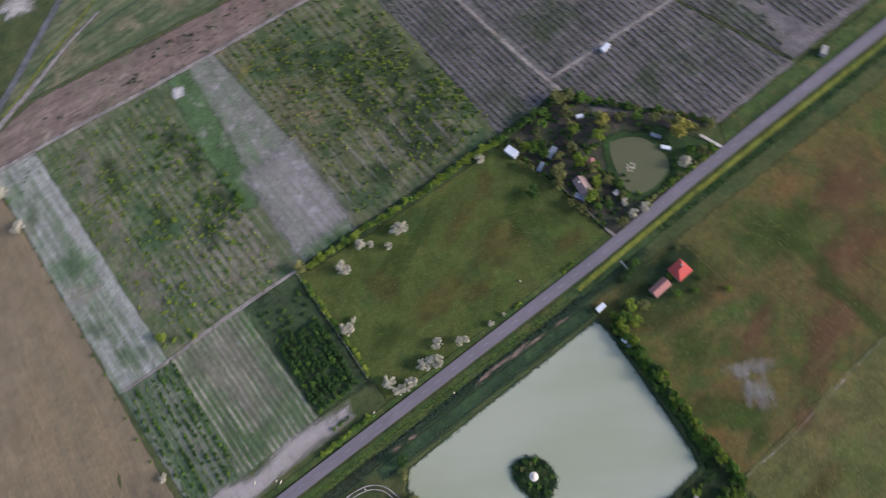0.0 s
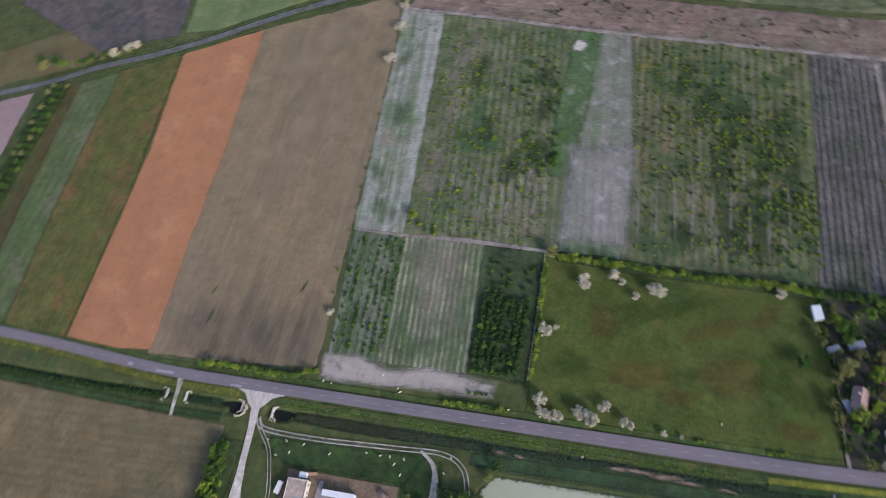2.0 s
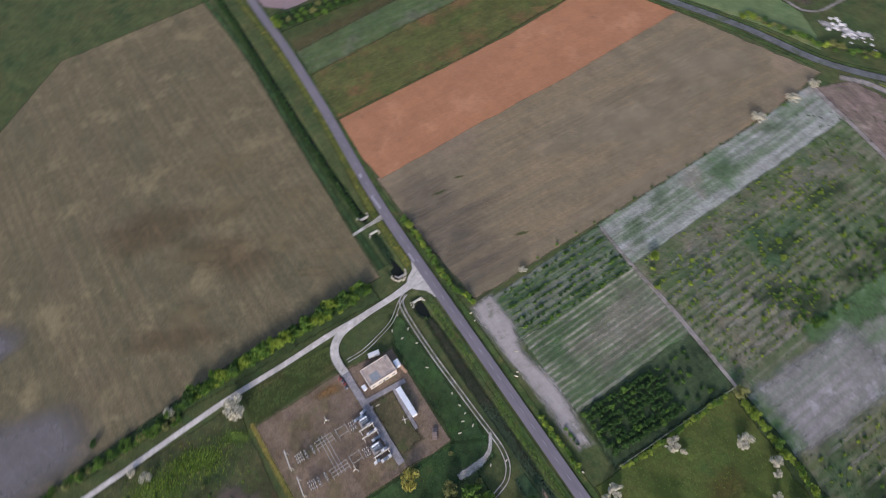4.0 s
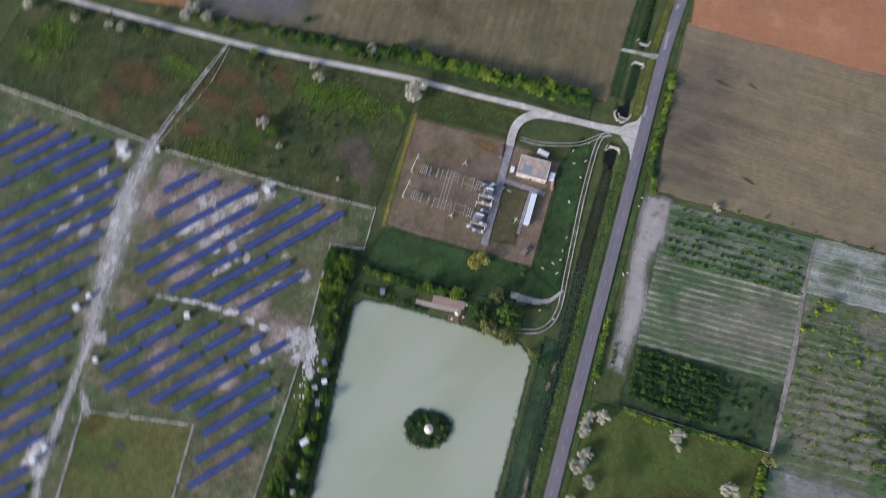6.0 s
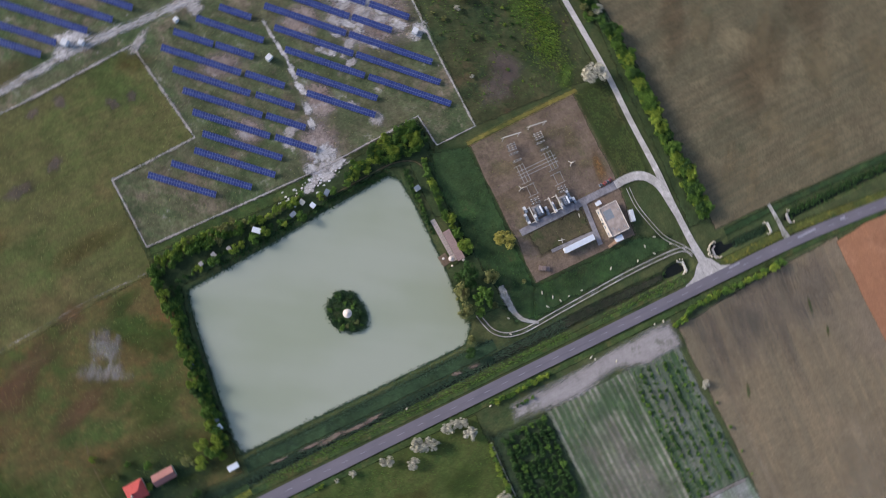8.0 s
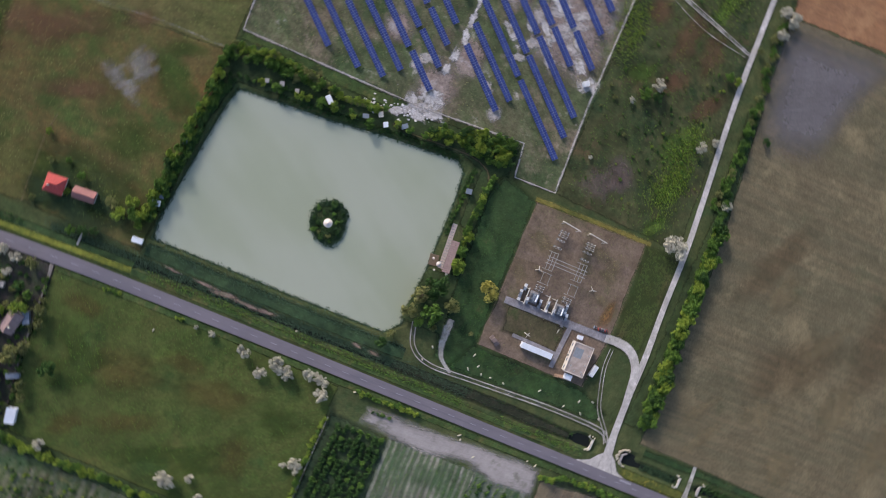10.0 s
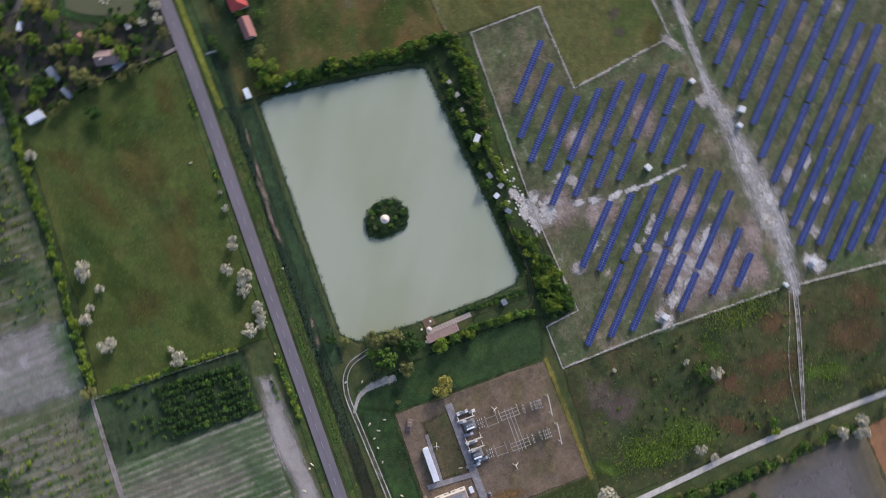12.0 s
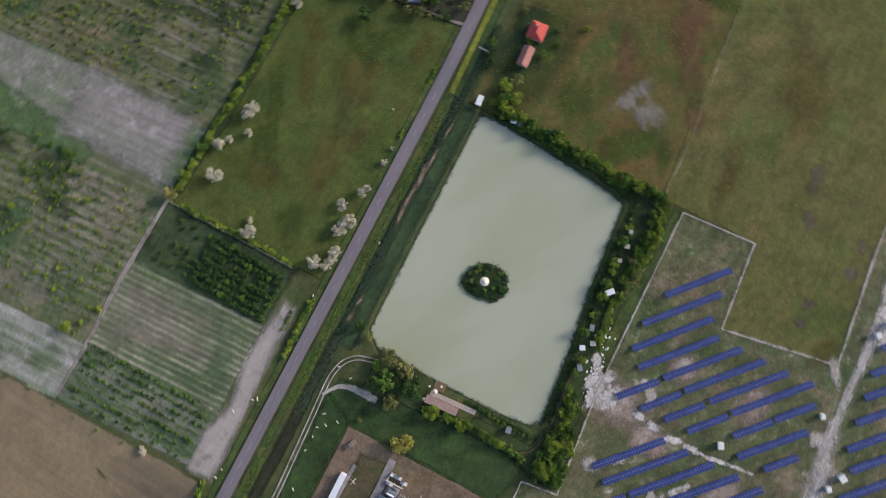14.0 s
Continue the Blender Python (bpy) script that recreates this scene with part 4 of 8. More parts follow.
ribbon("lane", [(-55.5, -2), (-55, -8), (-54.6, -14), (-54, -20)], [4.5, 2.6, 2.4, 2.0], M["track"], 0.46, "dirt crossing over the ditch", "track", soft=0.3)


def two_track(points, gap, wide, label):
    pts = smooth(points, 6)
    for s in (-1, 1):
        side = []
        for i, p in enumerate(pts):
            way = (pts[min(i + 1, len(pts) - 1)] - pts[max(i - 1, 0)]).normalized()
            side.append(tuple(p + Vector((-way.y, way.x)) * gap / 2 * s))
        ribbon("track", side, wide, M["track"], 0.48, label, "track", per=1, soft=0.3)


two_track([(7, -54), (6.7, -45.3), (4.1, -35.6), (0.7, -26.9), (-5.5, -19.6), (-9, -15)], 1.5, 0.5, "wheel rut of a grassy track")
two_track([(-8.6, -14), (-6.5, -17.6), (-1.6, -19.1), (10, -19.5), (27.4, -19.2), (45, -18.2), (62, -17.2), (71, -16.6), (79, -16.4), (86, -18.1), (90.6, -22), (92.6, -27), (93.6, -31)], 1.7, 0.6, "wheel rut of the pale track to the pond")
ribbon("track", [(-8.6, -14), (-6.5, -17.6), (-1.6, -19.1), (10, -19.5), (27.4, -19.2), (45, -18.2), (62, -17.2), (71, -16.6), (79, -16.4), (86, -18.1), (90.6, -22), (92.6, -27), (93.6, -31)], 2.8, M["thin_chalk"], Z4, "pale dust of the track to the pond", "track", soft=0.9, peak=0.25)
for line, wide, peak in (([(62, -211), (48, -208.6), (33, -205.4), (15, -201.6), (2.6, -199)], 0.9, 0.75), ([(62, -212.8), (47, -210.2), (32, -206.9), (15, -203.0), (2.8, -200)], 0.8, 0.7), ([(61, -209), (47, -205.4), (36, -201.8), (24, -199.2), (10, -198.2), (2.6, -198)], 0.7, 0.55)):
    ribbon("track", line, wide, M["track"], 0.48, "wheel rut of the track to the solar park", "track", soft=0.8, peak=peak)
ribbon("track", [(62, -212), (48, -209.4), (33, -206.2), (15, -202.4), (2.6, -199.4)], 3.4, M["thin_chalk"], Z4, "pale dust of the track to the solar park", "track", soft=0.95, peak=0.55)
ribbon("track", [(58, -212), (70, -212), (84, -212), (100, -210.5), (111, -208.6), (121, -206), (132, -204), (141, -202.4), (150, -199.6), (175, -197.6), (203, -195), (222, -191), (300, -180)], [5, 8, 13, 17, 17, 13, 9, 8, 6, 6, 7, 5, 4], M["track_chalk"], Z4, "broad white chalky track through the solar park", "track", soft=0.95, peak=0.9)
ribbon("track", [(60, -212), (84, -212), (104, -210), (121, -206), (141, -202.4), (160, -198.6)], [9, 16, 24, 20, 13, 8], M["thin_chalk"], Z4 - 0.04, "thin white dust beside the chalky track", "track", soft=0.98, peak=0.75)
for shift, wide in ((-1.2, 1.2), (1.2, 1.4)):
    ribbon("track", [(58, -211.5 + 0.5 * shift), (84, -211.5 + shift), (108, -208.6 + 1.2 * shift), (130, -204.2 + shift), (152, -199.6 + 0.7 * shift), (175, -197.4 + 0.7 * shift), (203, -195 + 0.7 * shift), (222, -191 + 0.7 * shift), (300, -180 + 0.7 * shift)], wide * 0.8, M["track_chalk"], Z4 + 0.02, "white wheel rut through the solar park", "track", soft=0.9, peak=0.5)


def spots(name, places, material, z, label, category="ground", turn=0.0):
    """Soft uneven spots of (x, y, half length, half width), turned by degrees."""
    r = random.Random(len(places) * 7 + int(abs(places[0][0])))
    ct, st = math.cos(radians(turn)), math.sin(radians(turn))
    for cx, cy, rx, ry in places:
        ring, ph = [], r.uniform(0, 6)
        for k in range(10):
            a = k * 0.6283
            q = 1 + 0.28 * math.sin(2 * a + ph) + 0.16 * math.sin(5 * a + 2 * ph)
            u, v = rx * q * math.cos(a), ry * q * math.sin(a)
            ring.append((cx + u * ct - v * st, cy + u * st + v * ct))
        blob(name, ring, material, z, 1, label, category)


spots("bare_spot", [(69, -223, 6, 5), (66, -154, 5, 4.5), (199, -200, 7, 5.5), (205, -196, 5, 3), (126, -119, 7, 4), (131, -114, 6, 3.5), (129, -110.5, 6, 2.4), (137, -108.4, 4, 2), (122, -113.4, 5, 2.4), (104, -211, 8, 4), (93, -209, 6, 4), (119, -206, 6, 3.5)], M["chalk"], Z4, "white chalky bare spot in the solar park")
spots("bare_spot", [(93.7, -180, 8, 2.2), (93, -166.5, 8, 2.0), (100.5, -167, 6, 2.4), (87, -156, 8, 2.2), (107, -160, 7, 1.8), (84, -174, 8, 2.2), (78, -168, 7, 2.0), (74, -160, 6, 2.2), (106, -242, 7, 2), (113, -240, 5, 1.6), (112, -232, 6, 1.6), (117, -252, 7, 1.8)], M["chalk"], Z4, "white chalky bare strip between the solar rows", turn=139.6)
spots("bare_spot", [(125.6, -176, 5, 1.2), (124.2, -166, 6, 1.5), (123.6, -157, 5, 1.8), (123.4, -149, 5, 1.6), (124.2, -140, 5, 1.7), (125.2, -133, 4, 1.5)], M["chalk"], Z4, "broken white chalk trace between the solar rows", turn=95)
spots("bare_spot", [(91, -178, 9, 4), (95, -160, 8, 3.5), (84, -173, 10, 4), (99, -125, 3, 5), (133, -134, 4, 4), (88, -166, 9, 3), (80, -180, 7, 3.5), (99, -170, 6, 3), (100, -151, 5, 2.5), (78, -166, 8, 3.5), (106, -134, 3, 3), (137, -130, 3, 3), (236, -246, 18, 10), (150, -196, 5, 3), (176, -190, 6, 3), (84, -225, 8, 4), (108, -222, 7, 4), (96, -232, 8, 3)], M["thin_chalk"], Z4, "thin white chalk dust between the solar rows", turn=35)
for cx, cy, rx, ry in ((84, -168, 16, 12), (76, -182, 10, 8), (76, -198, 12, 6), (118, -141, 8, 10), (112, -176, 10, 8), (150, -170, 10, 6), (150, -140, 7, 7), (90, -200, 10, 6)):
    blob("bare_spot", [(cx + rx * math.cos(a), cy + ry * math.sin(a)) for a in [k * 0.7854 for k in range(8)]], M["solar_bare"], Z3, 1, "bare beige spot between the solar rows", "ground")
spots("bare_spot", [(195, -170, 3.4, 2.6), (187, -170, 3, 2.4), (224, -155, 4, 3), (213, -178, 3.4, 2.6), (224, -177, 3, 2.4), (240, -150, 6, 4)], M["mauve_spot"], Z2, "dull bare spot in the dry pasture")
spots("weedy_spot", [(12, -130, 12, 6), (16, -150, 14, 8), (24, -278, 14, 8), (39, -282, 10, 7), (22, -215, 10, 5), (46, -170, 8, 5), (12, -112, 7, 4)], M["lime_weeds"], Z2, "lush lime-green weeds in the scrub", turn=80)
spots("bare_spot", [(33, -194, 13, 8), (31, -173, 8, 6), (12, -170, 10, 5), (20, -192, 12, 6), (34, -231, 18, 8), (50, -198, 8, 5), (48, -240, 12, 6)], M["rust_soil"], Z2, "rust-red bare soil in the scrub", turn=70)
spots("weedy_spot", [(97, 186, 9, 5), (99, 165, 14, 5), (98, 137, 14, 6), (86, 128, 10, 6), (70, 150, 10, 6), (178, 170, 14, 8), (186, 132, 14, 8), (205, 112, 12, 8), (166, 182, 12, 6), (212, 160, 14, 6), (60, 190, 12, 5), (200, 98, 18, 7), (216, 124, 20, 6), (190, 100, 14, 6), (206, 140, 22, 6), (170, 96, 10, 6), (192, 160, 20, 6)], M["dark_weeds"], Z4, "dark green weedy growth in the orchard", turn=92)
spots("dry_reeds", PINK_REEDS, M["pink_reed"], Z3, "patch of dry pinkish reeds on the ditch bank", "reed bank")
spots("weedy_spot", [(24, 98, 9, 7), (15, 122, 8, 5), (22, 160, 12, 5), (14, 200, 10, 4)], M["green_tint_pale"], Z4, "thin green weeds over the chalky strip", turn=92)
spots("bare_strip", [(48 + 4.4 * k, 108 + 6 * (k % 3), 16 + 3 * (k % 4), 1.3) for k in range(14)], M["lane_chalk"], Z4, "pale bare strip between orchard rows", turn=93)
spots("bare_strip", [(150 + 8.0 * k, 104 + 4 * (k % 3), 14 + 3 * (k % 4), 1.3) for k in range(9)], M["lane_chalk"], Z4, "pale bare strip between dry orchard rows", turn=92)
spots("bare_spot", [(62, 62, 20, 9), (70, 58, 20, 6), (52, 70, 16, 5), (60, 44, 12, 5), (66, 76, 8, 8), (48, 168, 36, 6), (45, 124, 22, 5), (52, 205, 16, 8)], M["pink_dust"], Z4, "thin pinkish dust between the plot rows", turn=93)
spots("weedy_spot", [(60, 28, 9, 8), (48, 36, 14, 4), (74, 30, 12, 5), (54, 24, 8, 6), (76, 48, 16, 3)], M["green_tint_pale"], Z4, "green weeds grown over the striped plot", turn=93)
ribbon("track", [(70.4, -16.7), (75.4, -19.9), (78.0, -23.6), (79.0, -28.2), (79.3, -34.2), (79.2, -38.0)], [1.6, 2.4, 3.0, 4.0, 5.0, 3.6], M["track"], 0.47, "dusty gravel spur to a parking place under the trees", "track", soft=0.6, peak=0.9)
spots("bare_spot", [(42, -119, 12, 8), (36, -127, 8, 7)], M["mauve_spot"], Z2, "mauve bare soil in the scrub")
spots("damp_spot", [(-14, 27, 24, 4.0), (-33, 38, 28, 5.0), (-2, 25, 22, 4), (-22, 22, 18, 6), (-46, 30, 22, 5), (-20, 18, 16, 34), (-34, 28, 22, 30), (-60, 24, 20, 14), (0, 30, 26, 10)], M["dark_damp"], Z2, "damp dark streak in the harrowed field", turn=88)
spots("damp_spot", [(-52, 31, 4, 1.2), (-55, 45, 3, 1.0), (-6, 52, 4, 1.0)], M["green_tint"], Z2 + 0.06, "dark weedy spot in the harrowed field", turn=80)
spots("straw_spot", [(-73, -55, 10, 6), (-94, -35, 12, 7), (-51, -33, 12, 4), (-110, -70, 16, 8), (-60, -110, 14, 6), (-140, -60, 18, 8), (-45, -45, 12, 3), (-90, -95, 14, 6)], M["straw"], Z2, "pale straw strewn over the stubble", turn=60)
spots("brown_spot", [(-80, -80, 30, 14), (-50, -120, 24, 10), (-120, -110, 34, 16)], M["brown_soil"], Z2 - 0.03, "brown bare soil in the stubble", turn=60)
spots("dry_spot", [(156, 29, 14, 9), (193, 32, 20, 8), (172, 21, 9, 5), (217, 14, 8, 5), (140, 50, 10, 8), (185, 52, 14, 6), (205, 60, 8, 5)], M["brown_tint"], Z2, "dry brown grass in the meadow", turn=20)
spots("lush_spot", [(209, 38, 14, 7), (152, 56, 14, 5), (128, 30, 10, 6), (170, 60, 16, 5), (216, 28, 6, 9)], M["green_tint"], Z2, "fresher green grass in the meadow", turn=30)
spots("dry_spot", [(262, -85, 14, 8), (277, -78, 16, 10), (241, -97, 10, 4), (300, -60, 22, 12), (252, -62, 12, 6), (320, -40, 20, 10)], M["rust_soil"], Z2, "rusty dry grass in the pasture", turn=20)
spots("lush_spot", [(219, -79, 9, 12), (222, -94, 9, 4), (226, -52, 14, 7), (290, -40, 22, 7)], M["green_tint"], Z2, "fresher green grass in the pasture", turn=10)
spots("lush_spot", [(230, -16, 18, 6), (246, -24, 8, 12), (236, -24, 14, 8), (222, -24, 8, 5)], M["dark_weeds"], Z2 + 0.04, "dark green grass round the red-roofed houses")
spots("lush_spot", [(279, -34, 12, 6), (288, -48, 12, 5), (286, -66, 14, 4), (287, -84, 12, 4)], M["green_tint"], Z2, "fresher green band across the pasture", turn=100)
spots("lush_spot", [(240, -28, 16, 9), (226, -24, 8, 6), (246, -20, 8, 5)], M["green_tint"], Z2, "greener lawn round the red-roofed houses")
spots("dry_spot", [(30, -90, 8, 4), (56, -84, 6, 5), (22, -86, 6, 5), (60, -68, 4, 6), (20, -72, 5, 3)], M["straw"], Z3, "paler dry patch in the yard")
spots("lush_spot", [(48, -48, 6, 4), (36, -49, 6, 3)], M["green_tint"], Z3, "thin green weeds in the yard")
spots("bare_spot", [(234, -81, 9, 5), (238, -72, 5, 8)], M["ash_tint"], Z3, "pale ashen bare patch in the pasture", turn=60)
spots("dry_spot", [(181, -183, 8, 5), (240, -190, 26, 9), (270, -130, 26, 10), (225, -120, 14, 6)], M["brown_tint"], Z2, "dry brown grass in the wide pasture", turn=10)
ribbon("path", [(4.5, 237), (60, 228.5), (109, 219.5), (180, 209), (251, 198.8), (306, 190), (420, 172)], 3.2, M["far_path"], Z4, "pale dirt path along the plots", "path", soft=0.4)
ribbon("path", [(252, 200), (254.5, 170), (255.8, 146), (258, 108), (261, 74)], 2.6, M["far_path"], Z4, "pale path between two vineyards", "path", soft=0.4)
ribbon("path", [(262, 82.4), (290, 80.4), (309, 79), (330, 77.6), (420, 74)], 2.4, M["far_path"], Z4, "pale cross path in the vineyards", "path", soft=0.4)
ribbon("path", [(13, 86), (38, 84.6), (65, 84.6), (90, 83.4), (112, 82)], [1.8, 2.4, 3.0, 2.7, 1.7], M["far_path"], Z4, "pale dirt path between plots", "path", soft=0.4)
ribbon("path", [(233.6, 2.2), (232.4, 12), (231, 30), (229, 50)], [2.4, 1.0, 0.8, 0.6], M["far_path"], Z4, "narrow path beside the garden hedge", "path", soft=0.4)
ribbon("path", [(296, 3.4), (294.5, 9), (292.6, 16)], 1.6, M["gravel"], Z4, "short gravel entrance to the garden plot", "path", soft=0.3, per=3)
ribbon("path", [(205.4, -101.6), (230, -100.4), (243.6, -98.8), (291, -92.6), (420, -78)], 0.9, M["thin_chalk"], Z4, "thin pale footpath across the pasture", "path", soft=0.95, peak=0.4)
ribbon("path", [(-240, 292), (-160, 288), (-130, 285.8), (-85, 278.8), (-50, 278.4), (-41, 281), (-36.5, 288), (-36, 300), (-34, 360)], 2.6, M["far_path"], Z4, "pale dirt path to the far farmstead", "path", soft=0.5)
spots("bare_spot", [(62, 330, 16, 9)], M["thin_chalk"], Z2, "pale sandy patch beyond the field lane")
spots("bare_spot", [(-54, 288, 14, 6), (-62, 296, 10, 5)], M["mauve_spot"], Z2, "bare brownish patch beside the far path")
spots("chalk_spot", [(-24, 282, 7, 4), (-14, 285, 7, 4), (-8, 290, 5, 3)], M["thin_chalk"], Z3, "white chalky ground of the far dump", turn=20)
spots("pale_spot", [(-38, 185, 46, 26), (-42, 130, 50, 23), (-26, 150, 56, 19), (-54, 195, 28, 18), (2, 130, 72, 4), (-36, 214, 18, 22)], M["pale_soil"], Z2, "paler dry soil of the harrowed field", turn=91)

# ---------------------------------------------------------------- more materials
M["white_paint"] = simple("white_paint", lin(214, 212, 214), 0.6, vary=0.08, scale=0.8)
M["white_metal"] = simple("white_sheet_metal", lin(220, 222, 230), 0.45, vary=0.06, scale=0.6)
M["concrete"] = simple("concrete", lin(158, 152, 150), 0.9, vary=0.18, scale=1.2)
M["pale_concrete"] = simple("bleached_concrete", lin(192, 186, 178), 0.9, vary=0.15, scale=1.2)
M["steel"] = simple("galvanised_steel", lin(170, 168, 166), 0.5, metal=0.4, vary=0.12)
M["dark_steel"] = simple("dark_steel", lin(70, 74, 82), 0.5, metal=0.3, vary=0.2)
M["blue_grey"] = simple("grey_blue_enamel", lin(120, 128, 142), 0.5, vary=0.15)
M["porcelain"] = simple("pale_porcelain", lin(196, 188, 176), 0.35, vary=0.1)
M["rust_roof"] = simple("weathered_brown_sheet_roof", lin(148, 124, 121), 0.85, vary=0.15, scale=0.8)
M["red_tile"] = simple("red_roof_tiles", lin(186, 76, 72), 0.8, vary=0.15, scale=1.4, bump=0.3)
M["pink_tile"] = simple("faded_pink_roof_tiles", lin(158, 108, 104), 0.85, vary=0.15, scale=1.4, bump=0.3)
M["plaster"] = simple("pale_plaster", lin(206, 196, 184), 0.9, vary=0.08)
M["felt_roof"] = simple("tan_roof_felt", lin(174, 156, 146), 0.95, vary=0.2, scale=0.5)
M["roof_pool"] = simple("grey_blue_wet_felt", lin(136, 140, 146), 0.5, vary=0.1, scale=0.8)
M["parapet"] = simple("cream_parapet", lin(216, 202, 190), 0.85, vary=0.08)
M["wood"] = simple("weathered_wood", lin(120, 100, 82), 0.9, vary=0.25, scale=2.0)
M["tan_wood"] = simple("tan_timber", lin(186, 150, 120), 0.9, vary=0.2, scale=2.0)
M["deck_wood"] = simple("bleached_deck_boards", lin(188, 168, 158), 0.9, vary=0.2, scale=2.0)
M["canvas"] = simple("cream_canvas", lin(222, 206, 196), 0.9, vary=0.05)
M["glass"] = simple("dark_glass", lin(40, 46, 54), 0.1, vary=0.05)
M["rubber"] = simple("black_rubber", lin(34, 34, 36), 0.8, vary=0.1)
# near-black that paints the shade inside a culvert pipe
M["pipe_shade"] = simple("painted_pipe_shade", lin(18, 20, 22), 0.95, vary=0.1)
M["stone"] = simple("pale_stone", lin(182, 172, 152), 0.95, vary=0.2, scale=2.5)
M["rubble"] = simple("white_rubble", lin(214, 208, 206), 0.95, vary=0.2, scale=2.5)
M["car_grey"] = simple("grey_brown_car_paint", lin(132, 114, 108), 0.4, vary=0.1)


def panel_material():
    """Blue solar cells: a thin pale frame grid on the panels' own mesh."""
    n = Nodes("blue_solar_glass")
    geo = n.node("ShaderNodeNewGeometry").outputs["Random Per Island"]
    col = n.mix(geo, lin(46, 58, 118), lin(62, 76, 138))
    return n.done(col, 0.28, spec=0.4)


M["solar_glass"] = panel_material()
M["panel_frame"] = simple("pale_aluminium", lin(128, 136, 168), 0.5, metal=0.3, vary=0.1)


# ---------------------------------------------------------------- plants
def leaf_cloud(seed, lumps, leaves_each, leaf, spread, lump_r, top, low=0.15):
    """Vertices and faces of a crown: lumps set in a dome, each of many tilted leaf clumps. Unit radius."""
    r = random.Random(seed)
    verts, faces = [], []
    for _ in range(lumps):
        a, d = r.uniform(0, 2 * math.pi), math.sqrt(r.random()) * spread
        dome = math.sqrt(max(0.0, 1 - (d * 0.85) ** 2))
        c = Vector((d * math.cos(a), d * math.sin(a), low + (top - low) * dome * r.uniform(0.35, 1.0)))
        lr = lump_r * r.uniform(0.65, 1.25)
        for _ in range(leaves_each):
            out = Vector((r.gauss(0, 1), r.gauss(0, 1), r.gauss(0.35, 0.9))).normalized()
            p = c + out * lr * r.uniform(0.6, 1.05)
            p.z = max(p.z, 0.03)
            nrm = (out + 0.6 * Vector((r.gauss(0, 1), r.gauss(0, 1), r.gauss(0.2, 1)))).normalized()
            u = nrm.orthogonal().normalized()
            u.rotate(Matrix.Rotation(r.uniform(0, 6.28), 3, nrm))
            v = nrm.cross(u)
            s, q = leaf * r.uniform(0.6, 1.4), len(verts)
            verts += [p - u * s, p - v * s * 0.6 + nrm * s * 0.2, p + u * s, p + v * s * 0.7 + nrm * s * 0.2]
            faces.append((q, q + 1, q + 2, q + 3))
    return verts, faces


def crown_mesh(name, material, seed, lumps=22, leaves_each=40, leaf=0.088, spread=0.72, lump_r=0.3, top=1.0, low=0.15):
    v, f = leaf_cloud(seed, lumps, leaves_each, leaf, spread, lump_r, top, low)
    me = bpy.data.meshes.new(name)
    me.from_pydata([tuple(p) for p in v], [], f)
    me.materials.append(material)
    return me


def trunk_mesh(seed):
    r = random.Random(seed)
    bm = bmesh.new()
    rod(bm, (0, 0, -0.1), (0.02, 0.01, 0.55), 0.06, 0.04, 7)
    for k in range(5):
        a = k * 1.26 + r.uniform(-0.3, 0.3)
        rod(bm, (0.02, 0.01, 0.35 + 0.04 * k), (0.45 * math.cos(a), 0.45 * math.sin(a), 0.75 + 0.06 * k), 0.03, 0.01, 5)
    me = bpy.data.meshes.new("trunk")
    bm.to_mesh(me)
    bm.free()
    me.materials.append(M["bark"])
    return me


KINDS = {"dusk": "leaf_vine", "dark": "leaf_dark", "green": "leaf_green", "lime": "leaf_lime", "silver": "leaf_silver", "khaki": "leaf_khaki", "yellow": "leaf_yellow"}
CROWNS = {k: [crown_mesh("crown", M[m], 11 * i + 3, lumps=22 + 4 * i, leaves_each=38, lump_r=0.25, spread=0.72 + 0.04 * i) for i in range(4)] for k, m in KINDS.items()}
SMALL = {k: [crown_mesh("shrub", M[m], 17 * i + 5, lumps=9 + i, leaves_each=28, leaf=0.15, lump_r=0.36, spread=0.6, low=0.1) for i in range(4)] for k, m in KINDS.items()}
TRUNKS = [trunk_mesh(i) for i in range(3)]
TREE_WORDS = {"dusk": "dull grey-brown", "dark": "dark green", "green": "mid-green", "lime": "bright lime-green", "silver": "silvery white-blossomed", "khaki": "khaki-green", "yellow": "yellow-leaved"}


def tree(x, y, r, kind, where, tall=1.3, group="trees", z=0.0):
    """A tree with a tapered trunk, limbs and an uneven crown of leaf clumps."""
    t = thing("tree", (x, y, z), f"{TREE_WORDS[kind]} leafy tree {where}", "tree", rng.uniform(0, 360), group)
    s = r / 0.92
    trunk = new("trunk", rng.choice(TRUNKS))
    trunk.parent = t
    trunk.scale = (s, s, s * tall)
    crown = new("crown", rng.choice(CROWNS[kind]))
    crown.parent = t
    crown.location = (0, 0, 0.28 * s * tall)
    crown.scale = (s * rng.uniform(0.9, 1.1), s * rng.uniform(0.9, 1.1), s * tall * rng.uniform(0.85, 1.1))
    return t


def shrub(x, y, r, kind, where, tall=0.9, group="shrubs", z=0.0):
    ob = new("shrub", rng.choice(SMALL[kind]))
    s = r / 0.9
    ob.matrix_basis = pose(x, y, z, 0, 0, rng.uniform(0, 360)) @ Matrix.Diagonal((s, s * rng.uniform(0.85, 1.15), s * tall * rng.uniform(0.8, 1.2), 1))
    return tagged(ob, f"{TREE_WORDS[kind]} bushy shrub {where}", "shrub", group)


